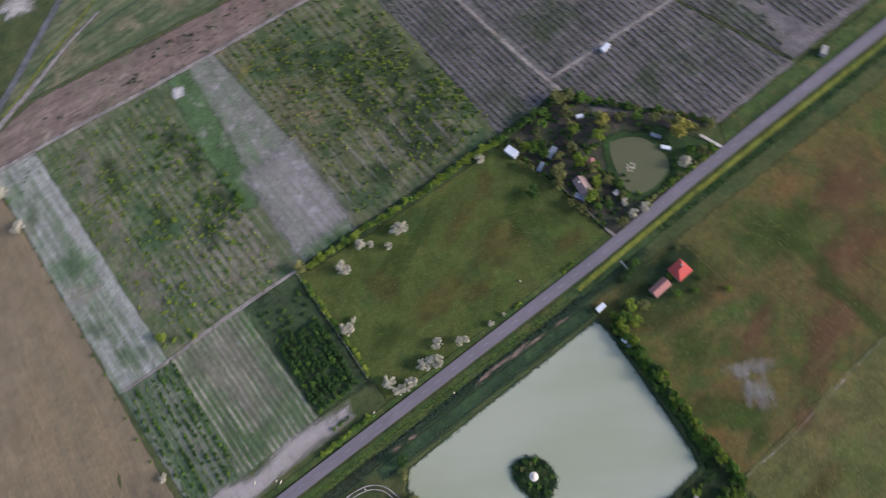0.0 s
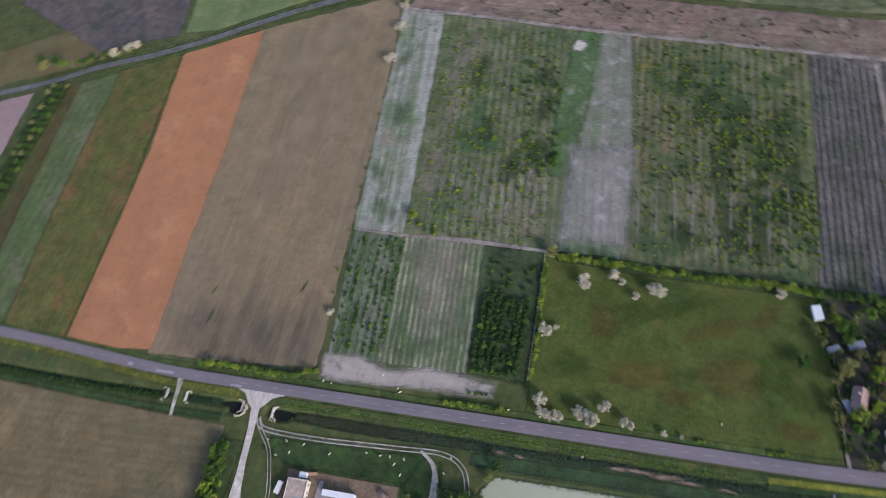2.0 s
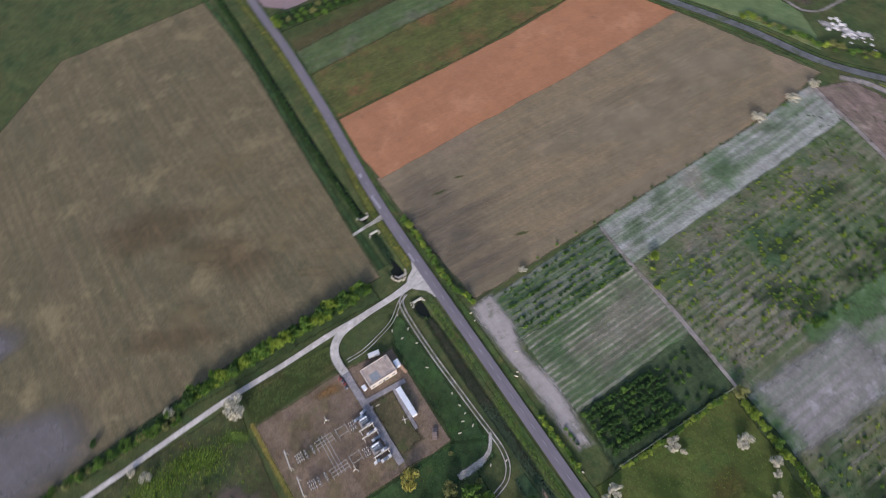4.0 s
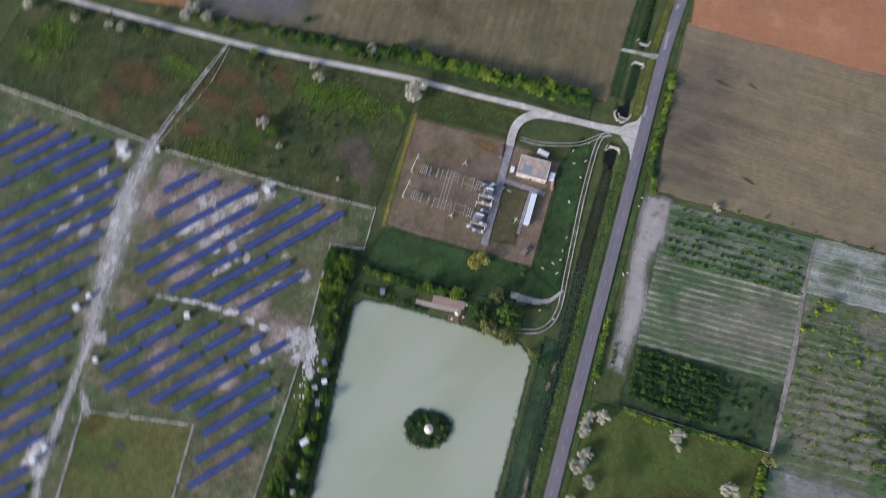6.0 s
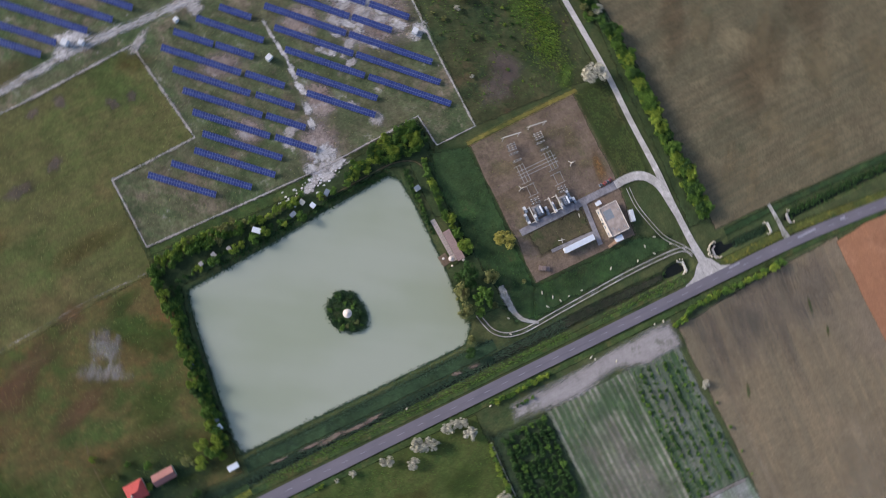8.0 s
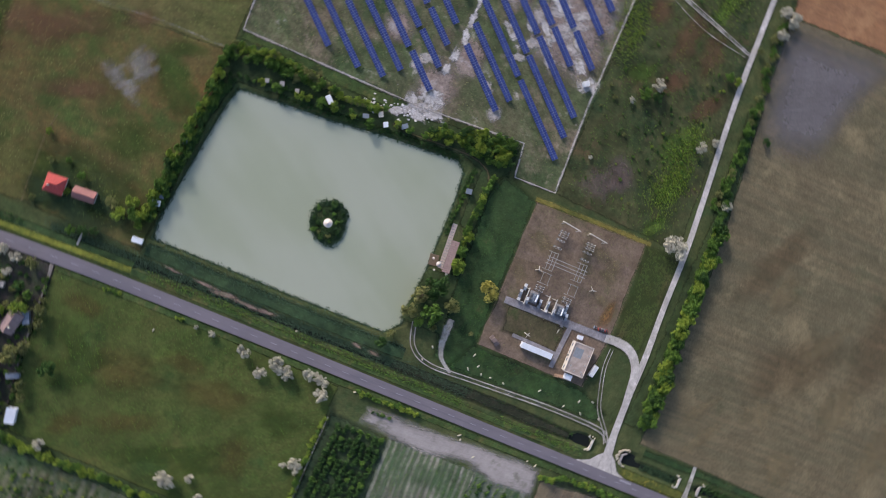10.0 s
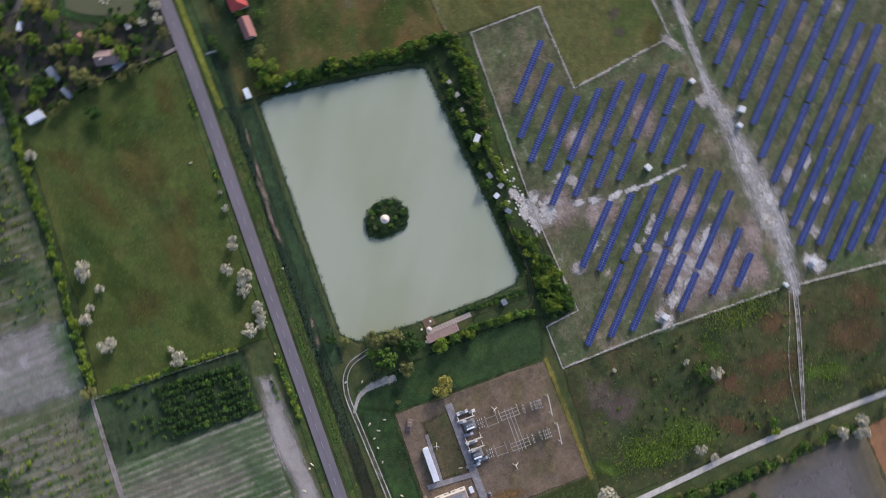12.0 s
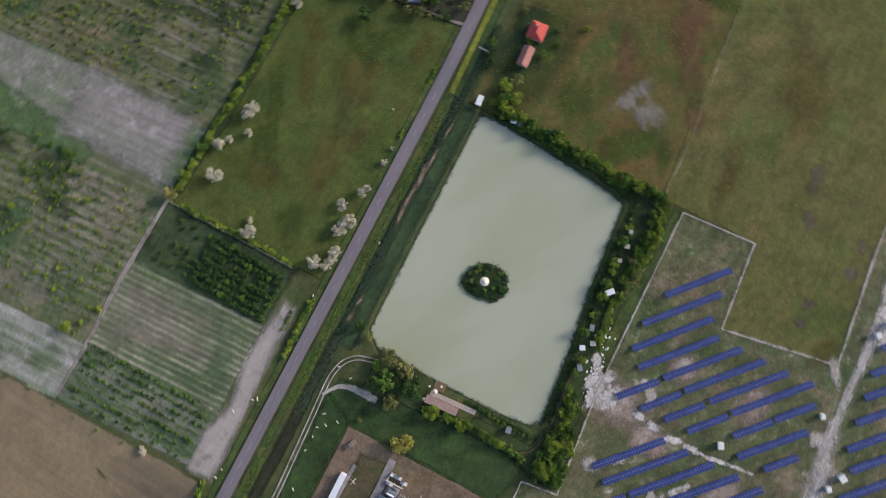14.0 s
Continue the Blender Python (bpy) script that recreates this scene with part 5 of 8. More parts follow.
def thicket(name, plants, label, category):
    """Many plants, too many to count, as one piece of undergrowth."""
    verts, faces, slots = [], [], []
    mats = sorted({p[3] for p in plants})
    for x, y, r, k, *tall in plants:
        me = rng.choice(CROWNS[k] if tall else SMALL[k])
        s, a = r / 0.9, rng.uniform(0, 6.283)
        ca, sa, q = math.cos(a) * s, math.sin(a) * s, len(verts)
        zs, lift = (s * tall[0], 0.28 * s * tall[0]) if tall else (s * rng.uniform(0.65, 1.0), 0.04)
        co = np.empty(3 * len(me.vertices))
        me.vertices.foreach_get("co", co)
        co = co.reshape(-1, 3)
        verts += np.c_[x + co[:, 0] * ca - co[:, 1] * sa, y + co[:, 0] * sa + co[:, 1] * ca, lift + co[:, 2] * zs].tolist()
        faces += (np.arange(len(co)).reshape(-1, 4) + q).tolist()
        slots += [mats.index(k)] * (len(co) // 4)
    me = bpy.data.meshes.new(name)
    me.from_pydata(verts, [], faces)
    for k in mats:
        me.materials.append(M[KINDS[k]])
    me.polygons.foreach_set("material_index", slots)
    return tagged(new(name, me), label, category, kind="stuff")


REST = []


def belt(points, every, wide, radius, kinds, where, trees=0.3, tall=1.2, group="", z=0.0, share=0.3):
    """A hedge or tree belt along a line; some plants are trees, the rest shrubs. A share of them can be told apart, the rest is growth between them."""
    for p in dense(points, every, closed=False):
        x, y = p.x + rng.uniform(-wide, wide), p.y + rng.uniform(-wide, wide)
        r, k, tree_here, high = rng.uniform(*radius), rng.choice(kinds), rng.random() < trees, tall * rng.uniform(0.8, 1.2)
        if rng.random() > share:
            REST.append((x, y, r, k, high) if tree_here else (x, y, r, k))
        else:
            (tree if tree_here else shrub)(x, y, r, k, where, high, group, z)


belt([(-9.6, -130), (-10.4, -142), (-10.4, -156), (-11, -172), (-9, -190), (-6, -208), (-4.4, -222)], 1.5, 1.6, (1.2, 2.2), ("green", "khaki", "dark", "green"), "in the belt along the gravel lane", 0.4, 1.1, "lane tree belt")
# single trees and shrubs on the meadow and along the road
for x, y, r in ((129.7, 67.6, 3.0), (142.3, 72.0, 2.6), (145.9, 69.5, 1.8), (152.2, 63.3, 1.7), (159.8, 66.8, 3.0), (162.6, 65.8, 2.8), (115.5, 43, 2.8), (120, 45.1, 1.3),
                (117.7, 12.1, 2.7), (119.0, 6.9, 2.2), (122.0, 5.8, 2.2), (125.4, 6.0, 2.5), (133.2, 9.6, 2.4), (136.4, 7.6, 2.8), (139.6, 6.6, 2.8), (143.9, 13.0, 2.1), (153.1, 7.0, 2.6), (167.7, 5.6, 1.3), (174.3, 5.4, 0.9), (210.2, 70.4, 2.2)):
    tree(x, y, r * 1.15, "silver", "in the enclosed meadow", 1.0, "blossoming trees")
for x, y, r in ((-189.7, 199, 4), (-181.2, 205, 3.4), (-175, 206, 3.4), (5.6, 196.5, 3.6), (5.6, 221, 3.4), (4.4, 237.5, 3), (12.4, 40, 2.0)):
    tree(x, y, r, "silver", "at the edge of the fields", 1.0, "blossoming trees")
tree(0.8, -107, 5.2, "silver", "beside the gravel lane", 1.0)
tree(70.2, -55.6, 4.3, "yellow", "on the lawn outside the yard", 1.1)
tree(113.4, 80.6, 3.4, "khaki", "at the corner of the meadow hedge", 1.1)
tree(42.2, 95.2, 3.2, "lime", "by the path between the plots", 1.0)
shrub(46.5, 91, 1.6, "lime", "by the path between the plots")
shrub(55.4, 86.4, 1.7, "lime", "by the path between the plots")
# hedges
belt([(117, 80), (133, 78.6), (161, 76.3), (184, 74.9), (222, 73.4)], 2.0, 0.8, (1.5, 2.3), ("lime", "lime", "lime", "green"), "in the meadow hedge", 0.5, 1.1, "meadow hedge")
belt([(222, 73), (241, 71.5), (258, 72)], 2.8, 1.2, (1.6, 2.6), ("green", "dark"), "in the garden hedge", 0.4, 1.2, "garden hedge")
belt([(111, 76), (111.8, 55), (112.2, 33), (112, 21)], 1.8, 0.5, (1.2, 1.9), ("lime", "lime", "green"), "in the meadow hedge", 0.0, 1.0, "meadow hedge")
belt([(76, 5.2), (84, 5.2), (93, 5.6), (103, 5.2)], 1.5, 0.7, (1.2, 2.1), ("lime", "green"), "on the verge of the road", 0.0, 1.0, "roadside bushes")
belt([(87, 10.6), (94, 10.8)], 1.6, 0.5, (0.9, 1.4), ("green", "dark"), "on the dusty headland", 0.0, 1.0, "roadside bushes")
belt([(180, 4.6), (183, 4.8)], 1.5, 0.4, (0.8, 1.2), ("lime",), "on the verge of the road", 0.0, 1.0, "roadside bushes")
belt([(206, 4.6), (212, 4.8)], 1.5, 0.4, (0.8, 1.3), ("lime", "green"), "on the verge of the road", 0.0, 1.0, "roadside bushes")
belt([(-48, 6.6), (-30, 7.2), (-8, 6.8), (4, 7.2), (13, 11.0)], 1.4, 0.9, (1.2, 2.1), ("lime", "lime", "green", "green"), "in the hedge beside the road", 0.05, 1.0, "roadside hedge")
belt([(10.4, 50), (8.6, 110), (6.8, 170), (5.4, 215)], 11.0, 0.9, (0.5, 1.1), ("dark", "green"), "on the field boundary", 0.0, 1.0, "field edge bushes")
# tree belt along the gravel lane
belt([(-16, -124), (-18.2, -102), (-18.6, -81), (-20, -61), (-21, -44), (-21.5, -28)], 0.95, 2.3, (1.8, 3.2), ("dark", "green", "green", "green", "lime"), "in the belt along the gravel lane", 0.75, 1.3, "lane tree belt")
belt([(-9, -178), (-12, -150), (-15, -126)], 2.2, 1.6, (1.4, 2.4), ("dark", "green", "green"), "in the belt along the gravel lane", 0.4, 1.2, "lane tree belt")
for x, y, r, k in ((-15, -134, 2.6, "silver"), (-8, -222, 3.4, "silver"), (-6, -214, 2.8, "silver"), (8, -152, 2.8, "silver"), (9, -186, 2.6, "green"), (11, -236, 3.0, "khaki"), (12, -250, 2.6, "silver"), (11, -242, 2.6, "dark"), (14, -271.6, 2.8, "silver"), (12.8, -256, 2.4, "silver"), (10.5, -232, 2.4, "khaki"), (-3.1, -224, 3.0, "silver"), (-3.4, -211, 2.2, "khaki"), (-5.3, -196, 2.2, "green"), (4.5, -186, 2.2, "lime"), (2.6, -157, 2.4, "silver"), (0.2, -203, 2.0, "khaki"), (14, -286, 2.6, "khaki"), (15, -296, 2.8, "silver"), (-1, -236, 2.4, "khaki"),
                   (13, -272, 2.8, "khaki"), (38, -168, 3.2, "silver"), (42, -162, 3.0, "green"), (36, -163, 2.4, "dark"), (24.8, -132, 1.2, "khaki"), (52.5, -126.7, 1.0, "silver"), (42.7, -142, 1.0, "khaki"), (46, -157, 1.6, "silver"), (53.4, -155, 1.2, "khaki"), (69.1, -35.6, 1.3, "khaki"), (-20, -168, 2.0, "dark")):
    tree(x, y, r, k, "in the scrub beside the lane", 1.0)
thicket("scrub_bushes", [(rng.uniform(6, 58), rng.uniform(-290, -112), rng.uniform(0.4, 1.1), rng.choice(("green", "dark", "lime", "khaki"))) for _ in range(60)]
        + [(rng.gauss(26, 10), rng.gauss(-150, 12), rng.uniform(0.5, 1.0), rng.choice(("green", "dark"))) for _ in range(26)] + [(rng.gauss(12, 4), rng.gauss(-138, 10), rng.uniform(0.35, 0.7), rng.choice(("green", "green", "lime"))) for _ in range(60)] + [(rng.gauss(28, 8), rng.gauss(-276, 8), rng.uniform(0.4, 0.9), rng.choice(("green", "lime"))) for _ in range(70)], "low green bushes dotted over the scrub grassland", "bushes")
# round the fish pond
GROVE = [(85.0, -118.6), (83.0, -109.7), (88.5, -104.4), (98.2, -106.0), (114.6, -105.0), (121.0, -104.6), (119.7, -108.7), (115.2, -112.4), (102.8, -115.6)]
planted = 0
while planted < 120:
    x, y = rng.uniform(83, 122), rng.uniform(-119, -103)
    if inside(GROVE, np.array([x]), np.array([y]))[0] and (x - 110.5) ** 2 + (y + 112.4) ** 2 > 7:
        planted += 1
        r, k = rng.uniform(1.2, 2.1), rng.choice(("green", "green", "lime", "lime", "dark"))
        if planted % 3:
            REST.append((x, y, r, k, 1.3 * rng.uniform(0.8, 1.2)))
        else:
            tree(x, y, r, k, "in the grove at the pond corner", 1.3 * rng.uniform(0.8, 1.2), "pond grove")
belt([(87.8, -101), (88.7, -92.6), (88.9, -84), (89.5, -76.7), (88.5, -71.6), (87.1, -65.3)], 1.2, 0.5, (1.3, 2.1), ("green", "green", "lime", "dark"), "in the hedge beside the pond", 0.5, 1.2, "pond hedge")
belt([(95.6, -99), (96.6, -88), (97, -76)], 2.2, 0.6, (0.7, 1.3), ("dark", "green"), "on the pond bank", 0.0, 1.0, "pond bank shrubs")
belt([(141, -106.6), (145, -105.4), (158.6, -103.9), (168, -104.8), (180, -106.8), (192, -106), (205, -104)], 0.85, 0.9, (1.2, 2.0), ("khaki", "khaki", "lime", "green", "lime"), "in the bush row behind the pond", 0.5, 1.2, "pond belt")
belt([(170, -103.2), (182, -103.4), (194, -102.6), (205, -101)], 1.0, 1.6, (1.3, 2.2), ("khaki", "green", "green", "lime"), "in the belt between pond and solar park", 0.5, 1.2, "pond belt")
belt([(150, -99.6), (170, -97.6), (190, -95.5), (202, -93.4)], 1.6, 1.0, (0.9, 1.6), ("dark", "green", "dark"), "overhanging the pond bank", 0.2, 1.0, "pond belt", share=0.2)
for x, y, r in ((134, -103, 2.0), (144.6, -98.4, 2.2), (152, -98.2, 1.4), (160.4, -98.4, 2.2), (165.4, -97.4, 2.3), (171, -97.2, 1.6), (174.4, -96.6, 2.3), (183.6, -95.4, 2.4), (190, -95.0, 1.8), (122, -104, 1.8), (128.6, -103.4, 2.0)):
    tree(x, y, r, rng.choice(("green", "green", "lime")), "on the pond bank", 1.1, "bank trees")
belt([(206.4, -101), (206.6, -86), (207.4, -72), (208, -58), (208.8, -44), (209.4, -32), (211, -24)], 1.5, 0.9, (1.6, 2.6), ("green", "lime", "lime", "green", "dark"), "in the hedge along the pond", 0.7, 1.2, "pond hedge")
belt([(203.6, -88), (204.6, -72), (205.4, -55), (206.4, -40), (207.4, -27)], 0.9, 1.1, (1.2, 2.0), ("dark", "green", "green", "lime"), "overhanging the pond bank", 0.2, 1.0, "pond hedge")
belt([(200.5, -91), (203.0, -80), (204.4, -62), (205.6, -44), (206.6, -30)], 1.2, 0.8, (1.0, 1.7), ("dark",), "overhanging the pond bank", 0.1, 1.0, "pond hedge", share=0.3)
belt([(-16, -120), (-17.4, -100), (-17.6, -80), (-18.6, -60), (-19.4, -32)], 1.1, 1.3, (1.2, 2.2), ("green", "lime", "dark"), "in the belt along the gravel lane", 0.3, 1.1, "lane tree belt", share=0.08)
for x, y, r, k in ((90.6, -49.4, 4.6, "dark"), (82.6, -43.4, 3.8, "khaki"), (96.6, -42.6, 3.8, "khaki"), (89.4, -37, 4.8, "green"), (98.2, -35, 3.6, "khaki"), (92.6, -31.5, 2.6, "green"), (87.6, -66, 2.6, "green"), (87.0, -60.4, 3.0, "lime"),
                   (86.6, -57.6, 2.2, "green"), (87.4, -73.2, 2.4, "lime"), (92.4, -44.6, 3.2, "dark"), (85.4, -31.6, 1.8, "khaki"), (95, -49, 2.4, "dark"), (103.6, -17.8, 2.4, "dark"), (101, -22.6, 2.0, "khaki")):
    tree(x, y, r, k, "beside the lakeside terrace", 1.25)
# gardens of the red-roofed houses
for x, y, r, k in ((239.4, -24.6, 1.7, "lime"), (236.4, -32.6, 2.0, "green"), (218.4, -24.6, 2.8, "lime"), (213.4, -26.6, 2.6, "green"), (215.5, -31, 2.4, "lime"), (253.6, -43.3, 1.5, "lime"), (249.5, -17.3, 1.4, "khaki"), (249, -33.5, 1.4, "khaki"),
                   (222.6, -27.6, 2.6, "khaki"), (228, -13, 2.2, "dark"), (224, -14.6, 1.8, "dark"), (232, -11.6, 2.0, "green"), (243, -36, 1.2, "green")):
    tree(x, y, r, k, "in the house garden", 1.0, "garden trees")
# the overgrown garden plot
for x, y, r, k in ((256.1, 71.1, 3.2, "khaki"), (260.9, 68.8, 3.0, "khaki"), (264.6, 64.4, 2.8, "green"), (255.6, 64.5, 2.4, "khaki"), (254.4, 60.8, 2.4, "khaki"), (252.6, 56.6, 2.2, "khaki"), (251.7, 53.4, 2.6, "lime"), (264.4, 48.8, 3.4, "yellow"), (263.0, 45.0, 2.2, "khaki"), (258.5, 43.7, 2.8, "lime"),
                   (286.9, 22.6, 4.0, "yellow"), (288.6, 27.2, 2.6, "khaki"), (278.1, 10.1, 2.6, "silver"), (244.1, 39.4, 3.4, "lime"), (233.5, 41.1, 3.4, "khaki"), (229.6, 37.0, 2.6, "khaki"), (242.9, 65.1, 2.6, "green"), (232.7, 58.6, 2.8, "green"), (229.8, 61.4, 2.4, "lime"), (237.1, 23.7, 3.0, "lime"), (246.6, 33.2, 2.4, "khaki"), (298.2, 16.4, 2.2, "khaki"),
                   (245.8, 5.9, 2.0, "silver"), (251.2, 4.9, 2.2, "silver"), (246.5, 12.3, 1.6, "silver"), (254, 5.2, 1.5, "khaki"), (239.6, 5.6, 2.2, "khaki"), (250.4, 20, 2.2, "green"), (247.4, 24.6, 2.2, "khaki"), (243.6, 27.4, 2.4, "lime"), (240, 15.6, 2.4, "dark"), (236.2, 17.6, 2.2, "green"), (229.8, 21.4, 2.2, "khaki"), (228.4, 26.6, 2.0, "khaki"), (225.2, 51.2, 2.2, "khaki"), (223.2, 55.8, 1.8, "khaki"),
                   (236.4, 57.6, 2.4, "dark"), (238.6, 47.4, 2.2, "khaki"), (234.6, 53.0, 2.2, "green"), (246.0, 47.6, 2.2, "khaki"), (271.4, 44.8, 2.4, "khaki"), (277.0, 40.2, 2.6, "green"), (282.6, 34.6, 2.6, "khaki"), (291.6, 20.4, 2.4, "khaki"), (283.6, 12.6, 2.2, "green"), (287.4, 9.6, 2.0, "khaki"), (291.4, 8.4, 1.8, "green"), (240.6, 33.6, 2.0, "dark"), (247.8, 52.2, 2.0, "dark"), (249.6, 41.2, 2.0, "green"), (218.6, 41.6, 3.0, "dark")):
    tree(x, y, r * 1.1, k, "in the overgrown garden plot", 1.2, "garden plot trees")
for _ in range(26):
    x, y = rng.uniform(225, 249), rng.uniform(10, 68)
    tree(x + (70 - y) * 0.1 + 1, y, rng.uniform(1.1, 1.9), rng.choice(("dark", "green", "khaki", "khaki")), "in the overgrown garden plot", 1.1, "garden plot trees")
belt([(257, 6.4), (268, 6.6), (282, 6.6), (293, 6.4)], 1.6, 0.6, (0.9, 1.5), ("khaki", "green", "lime"), "in the hedge along the road", 0.1, 1.0, "garden hedge")
belt([(261, 72), (268, 59.4), (282, 42.4), (294, 28), (299, 18)], 1.8, 0.8, (1.2, 2.2), ("khaki", "green", "dark"), "in the hedge behind the garden", 0.4, 1.1, "garden hedge")
belt([(226, 68), (228, 52), (230.4, 34), (232.4, 10)], 2.6, 0.8, (0.9, 1.7), ("khaki", "khaki", "green"), "in the hedge beside the meadow", 0.2, 1.0, "garden hedge")
belt([(276, 38), (279, 28), (278.6, 18), (274, 10), (264, 7)], 1.8, 0.7, (0.9, 1.6), ("dark", "dark", "green"), "round the garden pond", 0.0, 1.0, "garden pond shrubs")
belt([(250, 36), (249, 24), (248.6, 14)], 2.0, 0.8, (0.9, 1.6), ("green", "green"), "round the garden pond", 0.0, 1.0, "garden pond shrubs")
thicket("garden_growth", [(x + (70 - y) * 0.1 + 1, y, rng.uniform(0.6, 1.4), rng.choice(("dark", "dark", "green", "khaki"))) for x, y in ((rng.uniform(224, 250), rng.uniform(7, 70)) for _ in range(130))]
        + [(rng.uniform(252, 266), rng.uniform(40, 70), rng.uniform(0.6, 1.3), rng.choice(("dark", "green", "khaki"))) for _ in range(36)], "tangled dark growth of the overgrown garden", "undergrowth")
# double tree row beside the mauve field
for s in (-4.0, 1.5, 6.5):
    belt([(-232 + s, 16), (-228 + s, 44), (-226 + s, 89), (-223.5 + s, 131), (-222 + s, 172)], 5.4, 0.4, (1.9, 2.4), ("dark", "green", "khaki", "dark"), "in the plantation beside the mauve field", 1.0, 1.2, "plantation trees", share=0.45)
belt([(-236, 13.5), (-229, 13)], 2.2, 0.9, (1.8, 2.6), ("lime",), "at the head of the plantation", 0.6, 1.0, "plantation trees")
for x, y, r, k in ((-345, 12, 4, "silver"), (-338, 8, 3.6, "dark"), (-330, 7, 3, "green"), (-318, 10, 2.4, "green")):
    tree(x, y, r, k, "at the bend of the road", 1.0)
for x, y, r, k in ((-241, 187, 4.5, "khaki"), (-234, 192, 4.2, "dark"), (-227, 190, 3.4, "green"), (-246, 192, 3.6, "dark")):
    tree(x, y, r, k, "beside the far lane", 1.1, "far lane trees")
belt([(-218, 192), (-196, 199), (-176, 205)], 3.2, 1.6, (1.6, 2.8), ("khaki", "dark", "green"), "beside the far lane", 0.5, 1.0, "far lane trees")
belt([(-62, 249), (-40, 257), (-20, 264), (-4, 272), (12, 284)], 2.0, 2.4, (1.4, 2.8), ("green", "lime", "khaki", "dark"), "on the bank of the field lane", 0.3, 1.0, "far lane bushes")
for x, y, r, k in ((-122, 310, 3.4, "dark"), (-119, 322, 3.2, "green"), (-103, 311, 3.4, "dark"), (-100, 321, 3.0, "green"), (-104, 299, 3.2, "dark"), (-121, 298, 3.2, "green"), (-96, 294, 2.6, "lime"), (-112, 293, 2.6, "khaki"), (-137, 305, 3.4, "dark"), (-127, 304, 2.8, "green"), (-140, 294, 3.0, "green"), (-106, 326, 3.4, "dark"), (-90, 300, 2.4, "khaki"), (-132, 316, 3.4, "green")):
    tree(x, y, r, k, "round the far farmstead", 1.2, "farmstead trees")
thicket("fallow_tufts", [(x + rng.gauss(0, 2.2), y + rng.gauss(0, 1.2), rng.uniform(0.45, 1.0), "dusk") for x, y, n in ((83, 242, 5), (96.7, 233, 8), (111, 238, 5), (123, 239, 6), (132, 235.5, 6), (145, 231, 5), (52.6, 241.8, 4), (160, 229, 5), (182, 224, 5), (205, 222, 4), (40, 245, 3), (230, 216, 4)) for _ in range(n)], "dark scrubby tufts on the mauve strip", "shrubs")
thicket("hedge_growth", REST, "dense green growth filling the hedges and tree belts", "hedge")
# shrubs of the orchard plots
ORCHARD = [(67.2, 149.2, 2.0, "lime"), (75.1, 144.5, 1.9, "lime"), (61.6, 111.5, 1.4, "lime"), (52.8, 109.3, 1.6, "lime"), (88.3, 143.3, 1.6, "lime"), (93.6, 114.1, 1.6, "lime"), (69, 138, 1.4, "lime"), (81.3, 175.4, 1.8, "lime"), (92.5, 169.9, 1.7, "lime"), (108.4, 148.1, 1.5, "lime"), (58, 186, 1.4, "lime"), (48, 172, 1.3, "lime"), (62, 100, 1.4, "lime"), (84.7, 118, 1.3, "green"), (44, 128, 1.2, "lime")]
for x, y, r, k in ORCHARD:
    shrub(x, y, r, k, "in the striped orchard plot", 0.9, "orchard shrubs")


def orchard(n, quad, row, kinds, radius, thick=()):
    """Places of shrubs in rows across a plot between x = quad[0..1] and y = quad[2..3]."""
    x0, x1, y0, y1 = quad
    out = []
    for _ in range(n):
        x = x0 + row * round(rng.uniform(0, x1 - x0) / row) + rng.uniform(-0.5, 0.5)
        y = rng.uniform(y0, y1)
        if thick and rng.random() < 0.55:
            cx, cy, s = rng.choice(thick)
            x, y = min(max(rng.gauss(cx, s), x0), x1), min(max(rng.gauss(cy, s), y0), y1)
        out.append((x + (y - 80) * -0.055 + 5, y, rng.uniform(*radius), rng.choice(kinds)))
    return out


thicket("orchard_shrubs", orchard(720, (36, 104, 86, 220), 4.4, ("lime", "lime", "lime", "green", "green"), (0.4, 0.95), ((72, 150, 16), (88, 125, 10), (50, 180, 12), (60, 105, 12))), "small yellow-green shrubs in rows of the striped plot", "shrubs")
thicket("orchard_thicket", orchard(84, (86, 106, 122, 202), 4.4, ("dark", "green", "green"), (0.7, 1.5), ((97, 186, 6), (102, 172, 4), (102, 137, 6), (108, 131, 4))), "dark green thicket overgrowing the orchard", "shrubs")
thicket("dry_orchard_shrubs", orchard(1100, (146, 221, 84, 208), 4.0, ("green", "dark", "lime", "dark", "lime", "lime"), (0.45, 1.05), ((178, 168, 12), (186, 132, 12), (203, 118, 14), (204, 150, 10), (215, 110, 8), (200, 96, 14))), "scattered yellow and green shrubs of the dry orchard", "shrubs")
thicket("yellow_shrubs", orchard(150, (144, 176, 130, 206), 4.0, ("yellow", "yellow", "lime", "khaki"), (0.35, 0.8), ((154, 196, 7), (164, 186, 8), (150, 150, 8))), "yellowing low shrubs of the dry orchard", "shrubs")
thicket("plot_bushes", [(x + rng.uniform(-0.5, 0.5), y + rng.uniform(-0.6, 0.6), rng.uniform(0.6, 1.15), rng.choice(("green", "green", "dark", "dark"))) for x0, n in ((16.5, 20), (20.6, 26), (24.8, 24), (29.2, 26), (32.8, 26), (36.8, 24), (40.8, 28)) for x, y in ((x0 - 0.03 * (v - 50), v) for v in (rng.uniform(23, 84) for _ in range(n)))], "bushy green plants in rows between pale gaps", "shrubs")
